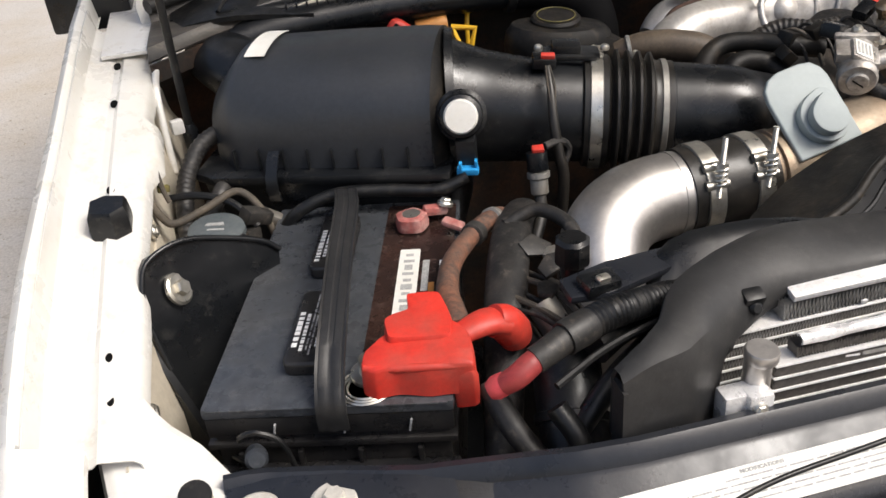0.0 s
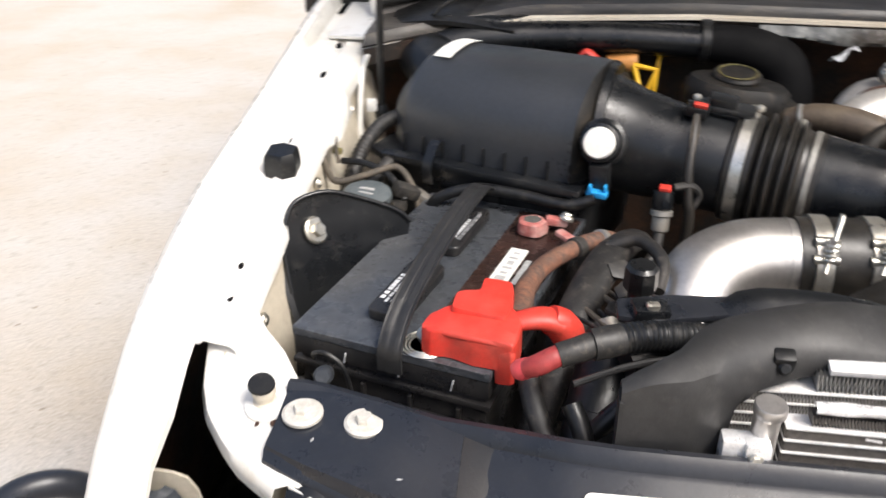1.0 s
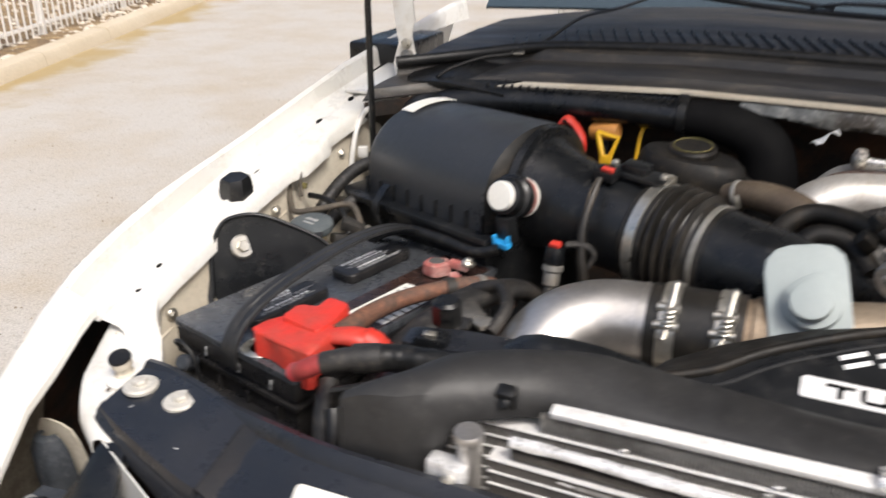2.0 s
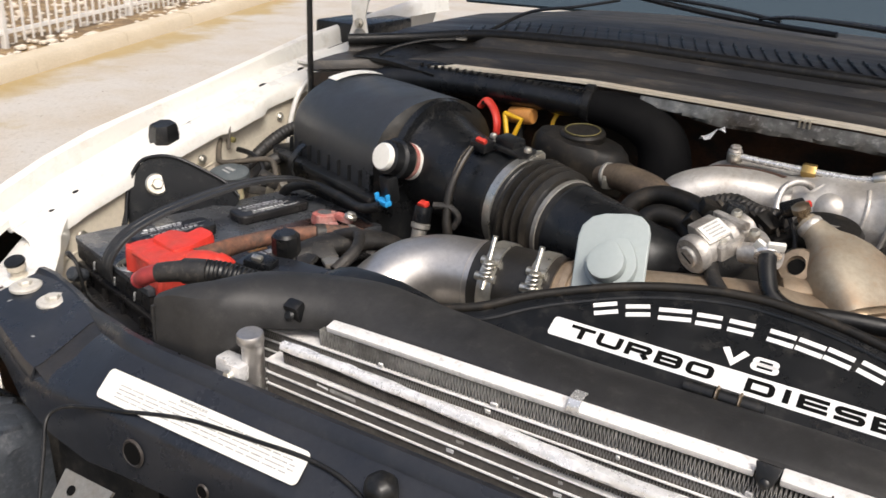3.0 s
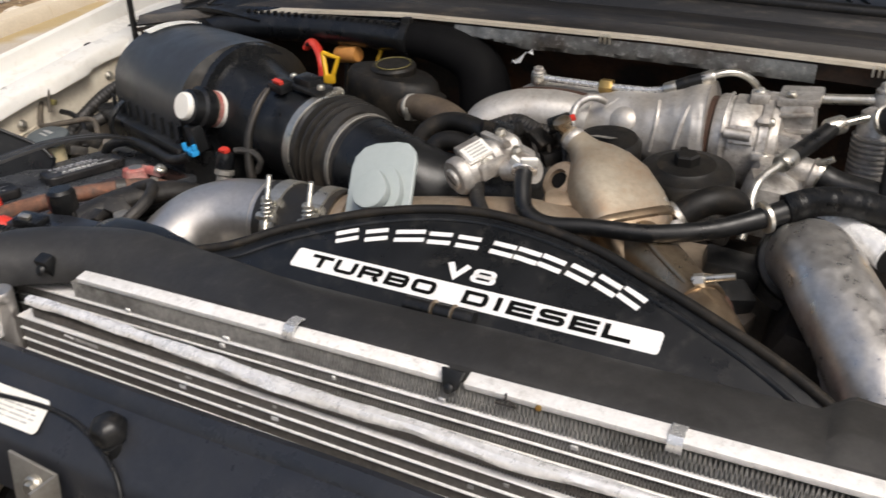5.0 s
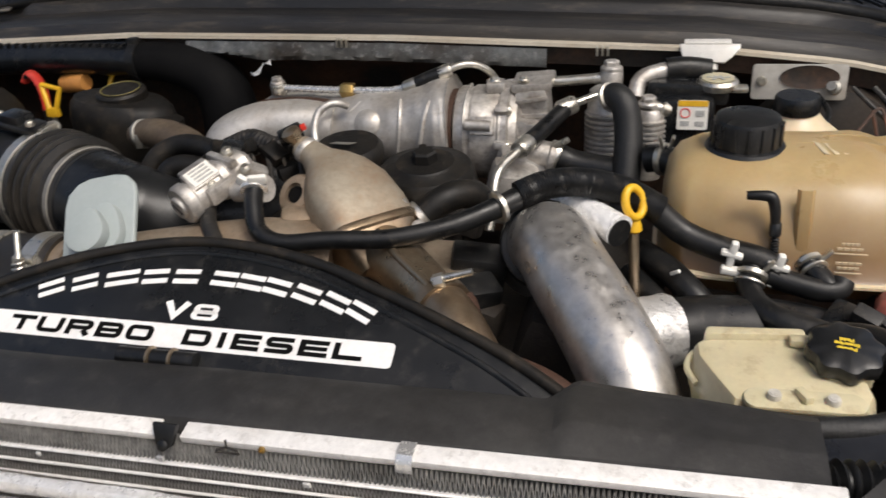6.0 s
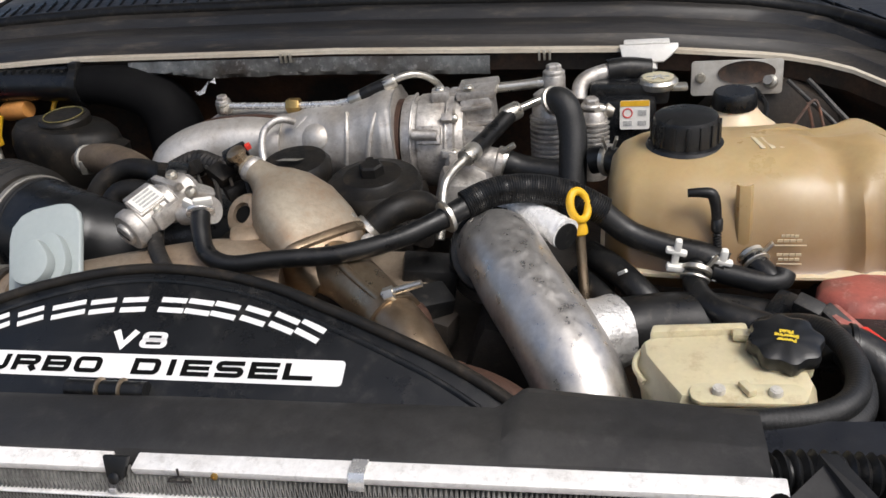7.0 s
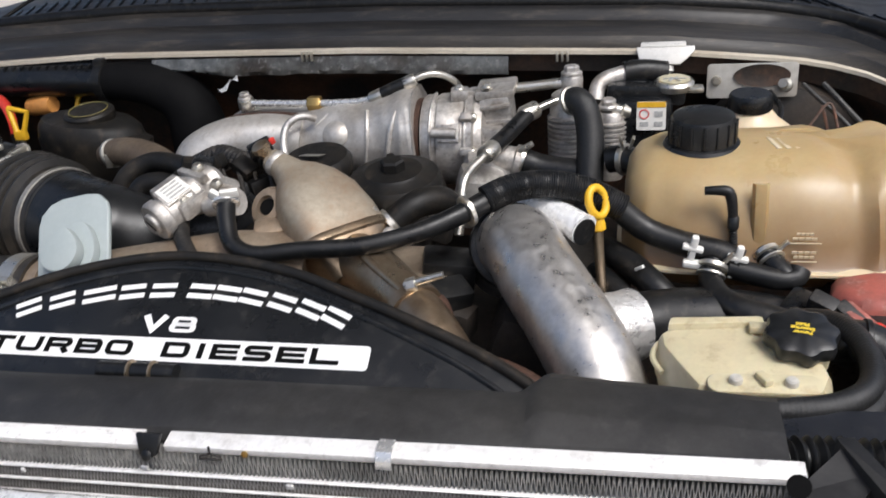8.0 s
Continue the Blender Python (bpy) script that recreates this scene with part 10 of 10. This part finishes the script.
def second_battery():
    b = thing("second_battery", (0.58, 0.25, 1.0), "black second battery with a faded red terminal cover", "battery")
    part("case", box_bm((0.18, 0.26, 0.17), pose(0.60, 0.235, 1.085, 0, 0, 14), 0.006), BATTERYDARK, b)
    part("paper_strip", box_bm((0.05, 0.02, 0.0008), pose(0.530, 0.19, 1.1712, 0, 0, 14), 0), PAPER, b, "white paper strip")
    part("blue_bar", box_bm((0.05, 0.008, 0.0008), pose(0.535, 0.225, 1.1712, 0, 0, 14), 0), BLUE, b, "blue printed bar")
    c = thing("terminal_cover", (0.52, 0.30, 1.15), "faded pinkish red cover over the second battery terminal", "terminal cover")
    m = material("faded_red_cover", (0.36, 0.10, 0.075), 0.5, spot=(0.15, 0.075, 0.06), spot_scale=40, spot_amount=0.7, fleck=0.5, fleck_color=(0.42, 0.27, 0.23), fleck_scale=90, grain=0.15, bump=0.15)
    part("shell", loft_bm([[(0.522 + x * k, 0.290 + y * k, z) for x, y in ((-0.040, -0.005), (-0.022, -0.028), (0.02, -0.03), (0.046, -0.012), (0.046, 0.026), (0.0, 0.03), (-0.034, 0.018))] for z, k in ((1.150, 1.0), (1.172, 1.0), (1.180, 0.88), (1.183, 0.7))]), m, c)
    part("flap", box_bm((0.05, 0.016, 0.020), pose(0.500, 0.245, 1.165, 0, 20, -50), 0.004), m, c)
    part("red_lug", box_bm((0.04, 0.014, 0.012), pose(0.512, 0.215, 1.172, 0, 10, -55), 0.003), RED, c)
    k = thing("battery_connector", (0.48, 0.28, 1.15), "black connector and grey clip beside the battery", "connector")
    part("body", box_bm((0.05, 0.035, 0.03), pose(0.468, 0.272, 1.158, 10, 10, -30), 0.005), BLACKPLASTIC, k)
    part("clip", box_bm((0.022, 0.014, 0.016), pose(0.472, 0.262, 1.178, 20, 15, -30), 0.003), DIRTYRUBBER, k)
    part("clip", box_bm((0.03, 0.012, 0.014), pose(0.492, 0.252, 1.172, 20, 25, -45), 0.003), DIRTYRUBBER, k)


second_battery()


def brake_parts():
    r = thing("brake_fluid_reservoir", (0.443, 0.53, 1.2), "cream brake fluid bottle with a black ribbed cap", "fluid reservoir")
    lathe("bottle", [(0.048, -0.07), (0.050, -0.03), (0.044, -0.012), (0.031, -0.002), (0.024, 0.006), (0.021, 0.012)], (0.442, 0.53, 1.252), (0, 0, 1), TANKPALE, r, seg=32)
    lathe("cap", [(0.0, 0.0), (0.0215, 0.0), (0.0222, 0.003), (0.0212, 0.013), (0.0195, 0.0165), (0, 0.017)], (0.442, 0.527, 1.262), (0, -0.06, 1), BLACKPLASTIC, r, "black ribbed cap", seg=40, lobes=20, lobe=0.02)
    m = thing("master_cylinder", (0.33, 0.57, 1.18), "black plastic fluid tank with a white warning label", "fluid reservoir")
    part("body", box_bm((0.066, 0.06, 0.06), pose(0.333, 0.572, 1.237), 0.008), BLACKPLASTIC, m)
    part("top", box_bm((0.085, 0.05, 0.022), pose(0.338, 0.585, 1.268, 0, 3, 0), 0.006), BLACKPLASTIC, m)
    part("spout", box_bm((0.04, 0.03, 0.018), pose(0.318, 0.59, 1.272, 0, 0, 10), 0.005), BLACKPLASTIC, m)
    f = frame_of((0.3435, 0.5405, 1.2515), (0, -1, 0.12))
    part("label", prism_bm(rounded(0.031, 0.031, 0.002, 2), 0.0006, f, 0), PAPER, m, "white warning label")
    part("label_head", box_bm((0.030, 0.006, 0.0004), f @ pose(0, 0.0122, 0.0009), 0), YELLOW, m, "yellow label head")
    tube("label_sign", [tuple(f @ V(-0.0075 + 0.0048 * math.cos(a), 0.002 + 0.0048 * math.sin(a), 0.0008)) for a in (2 * math.pi * k / 20 for k in range(21))], 0.0007, REDINK, m, "red ring sign", seg=6, n=1)
    for x, y in ((-0.0075, -0.009), (0.0075, -0.009)):
        part("label_mark", box_bm((0.009, 0.005, 0.0004), f @ pose(x, y, 0.0009), 0), GREYTEXT, m)
    part("label_mark", box_bm((0.009, 0.006, 0.0004), f @ pose(0.0075, 0.002, 0.0009), 0), GREYTEXT, m)
    cap = lathe("cap", [(0.0, 0), (0.020, 0.0), (0.0215, 0.003), (0.0215, 0.007), (0.019, 0.010), (0, 0.0105)], (0.368, 0.575, 1.272), (0, -0.08, 1), STEEL, m, "metal filler cap with yellow print", seg=32)
    lathe("cap_print", [(0.0, 0), (0.0165, 0.0), (0.0165, 0.0005), (0, 0.0005)], (0.368, 0.5742, 1.2826), (0, -0.08, 1), IVORY, m, "pale printed disc", seg=28)
    for a in (0, 60, 120):
        part("cap_bar", box_bm((0.024, 0.0025, 0.0004), Matrix.Translation((0.368, 0.5742, 1.2834)) @ pose(0, 0, 0, 4.6, 0, a), 0), GREYTEXT, m)
    part("cap_tab", box_bm((0.02, 0.016, 0.007), pose(0.389, 0.568, 1.273), 0.003), STEEL, m)
    w = thing("corner_wires", (0.53, 0.54, 1.2), "loose tan and dark wires in the bay corner", "wiring")
    tube("wire", [(0.49, 0.52, 1.225), (0.505, 0.53, 1.245), (0.522, 0.54, 1.262), (0.53, 0.53, 1.24), (0.535, 0.52, 1.21)], 0.0016, RUSTCABLE, w, seg=6)
    tube("wire", [(0.515, 0.54, 1.26), (0.522, 0.535, 1.235), (0.525, 0.52, 1.21)], 0.0016, RUSTCABLE, w, seg=6)
    tube("wire", [(0.50, 0.57, 1.275), (0.515, 0.555, 1.262), (0.545, 0.53, 1.235), (0.56, 0.52, 1.2)], 0.0025, DIRTYRUBBER, w, seg=8)
    tube("wire", [(0.52, 0.57, 1.275), (0.54, 0.55, 1.255), (0.565, 0.53, 1.225), (0.57, 0.52, 1.18)], 0.003, DIRTYRUBBER, w, seg=8)
    tube("wire", [(0.47, 0.59, 1.262), (0.48, 0.57, 1.25), (0.476, 0.55, 1.24)], 0.003, RUBBER, w, seg=8)
    lathe("white_fitting", [(0.006, 0), (0.0075, 0.004), (0.0075, 0.012), (0.005, 0.014), (0.005, 0.020)], (0.492, 0.61, 1.262), (-0.3, -0.6, 0.3), GALV, w, "grey fitting", seg=16)
    lathe("booster", [(0.09, 0.0), (0.095, 0.02), (0.09, 0.05), (0.05, 0.06), (0, 0.06)], (0.49, 0.66, 1.17), (0, -1, 0), DARKIRON, w, "dark brake booster drum", seg=36)


brake_parts()


def right_front():
    b = thing("hood_latch_plate", (0.42, 0.0, 1.17), "black folded steel bracket at the end of the cooler", "bracket")
    part("plate", loft_bm([[(0.397, -0.020, 1.200), (0.430, 0.006, 1.206), (0.445, -0.004, 1.200), (0.418, -0.045, 1.190)], [(0.399, -0.020, 1.226), (0.429, 0.008, 1.238), (0.444, -0.006, 1.234), (0.414, -0.046, 1.222)]]), DUSTPLASTIC, b, angle=10)
    part("fold", loft_bm([[(0.425, 0.010, 1.19), (0.434, 0.006, 1.19), (0.462, -0.05, 1.18), (0.452, -0.054, 1.18)], [(0.424, 0.010, 1.240), (0.432, 0.006, 1.243), (0.460, -0.05, 1.235), (0.450, -0.054, 1.233)]]), DUSTPLASTIC, b, angle=10)
    lathe("hole", [(0.006, 0), (0.006, 0.001), (0, 0.001)], (0.4025, -0.019, 1.2305), (-0.3, -0.6, 0.8), INKANDHOLE, b, seg=14)
    c = thing("corrugated_conduit", (0.45, 0.04, 1.18), "black corrugated wiring conduit", "conduit")
    tube("conduit", [(0.395, 0.028, 1.207), (0.42, 0.034, 1.206), (0.46, 0.038, 1.203), (0.52, 0.04, 1.195), (0.58, 0.03, 1.18)], 0.0115, RUBBER, c, seg=18, wave=(0.006, 0.0018))
    tube("plain_end", [(0.385, 0.026, 1.207), (0.405, 0.030, 1.207)], 0.011, RUBBER, c, seg=16, n=1)
    m = thing("cross_member", (0.45, 0.07, 1.15), "dark steel panel below the steering hoses", "body panel")
    part("panel", box_bm((0.26, 0.05, 0.006), pose(0.49, 0.072, 1.190, 12, -3, 0), 0.002), BLACKMETAL, m)
    part("edge", box_bm((0.26, 0.006, 0.02), pose(0.49, 0.050, 1.180, 12, -3, 0), 0.002), BLACKMETAL, m)
    part("wall", box_bm((0.26, 0.01, 0.3), pose(0.50, 0.10, 1.03), 0.003), DARKIRON, m)
    k = thing("rusty_bracket", (0.23, 0.15, 1.1), "rusty iron bracket between shroud and pipe", "bracket")
    tube("arm", [(0.195, 0.17, 1.160), (0.215, 0.158, 1.168), (0.245, 0.145, 1.166), (0.28, 0.13, 1.15)], [0.014, 0.015, 0.014, 0.013], RUST, k, seg=14)
    for q in (0.206, 0.222):
        clamp_band("collar", (q, 0.163 - (q - 0.206) * 0.5, 1.165), (0.85, -0.45, 0.1), 0.0158, 0.006, RUST, k)
    part("orange_pipe", sweep(bmesh.new(), [(0.15, 0.235, 1.16), (0.165, 0.22, 1.19), (0.175, 0.21, 1.16)], 0.012, seg=12), RUST, k)


right_front()
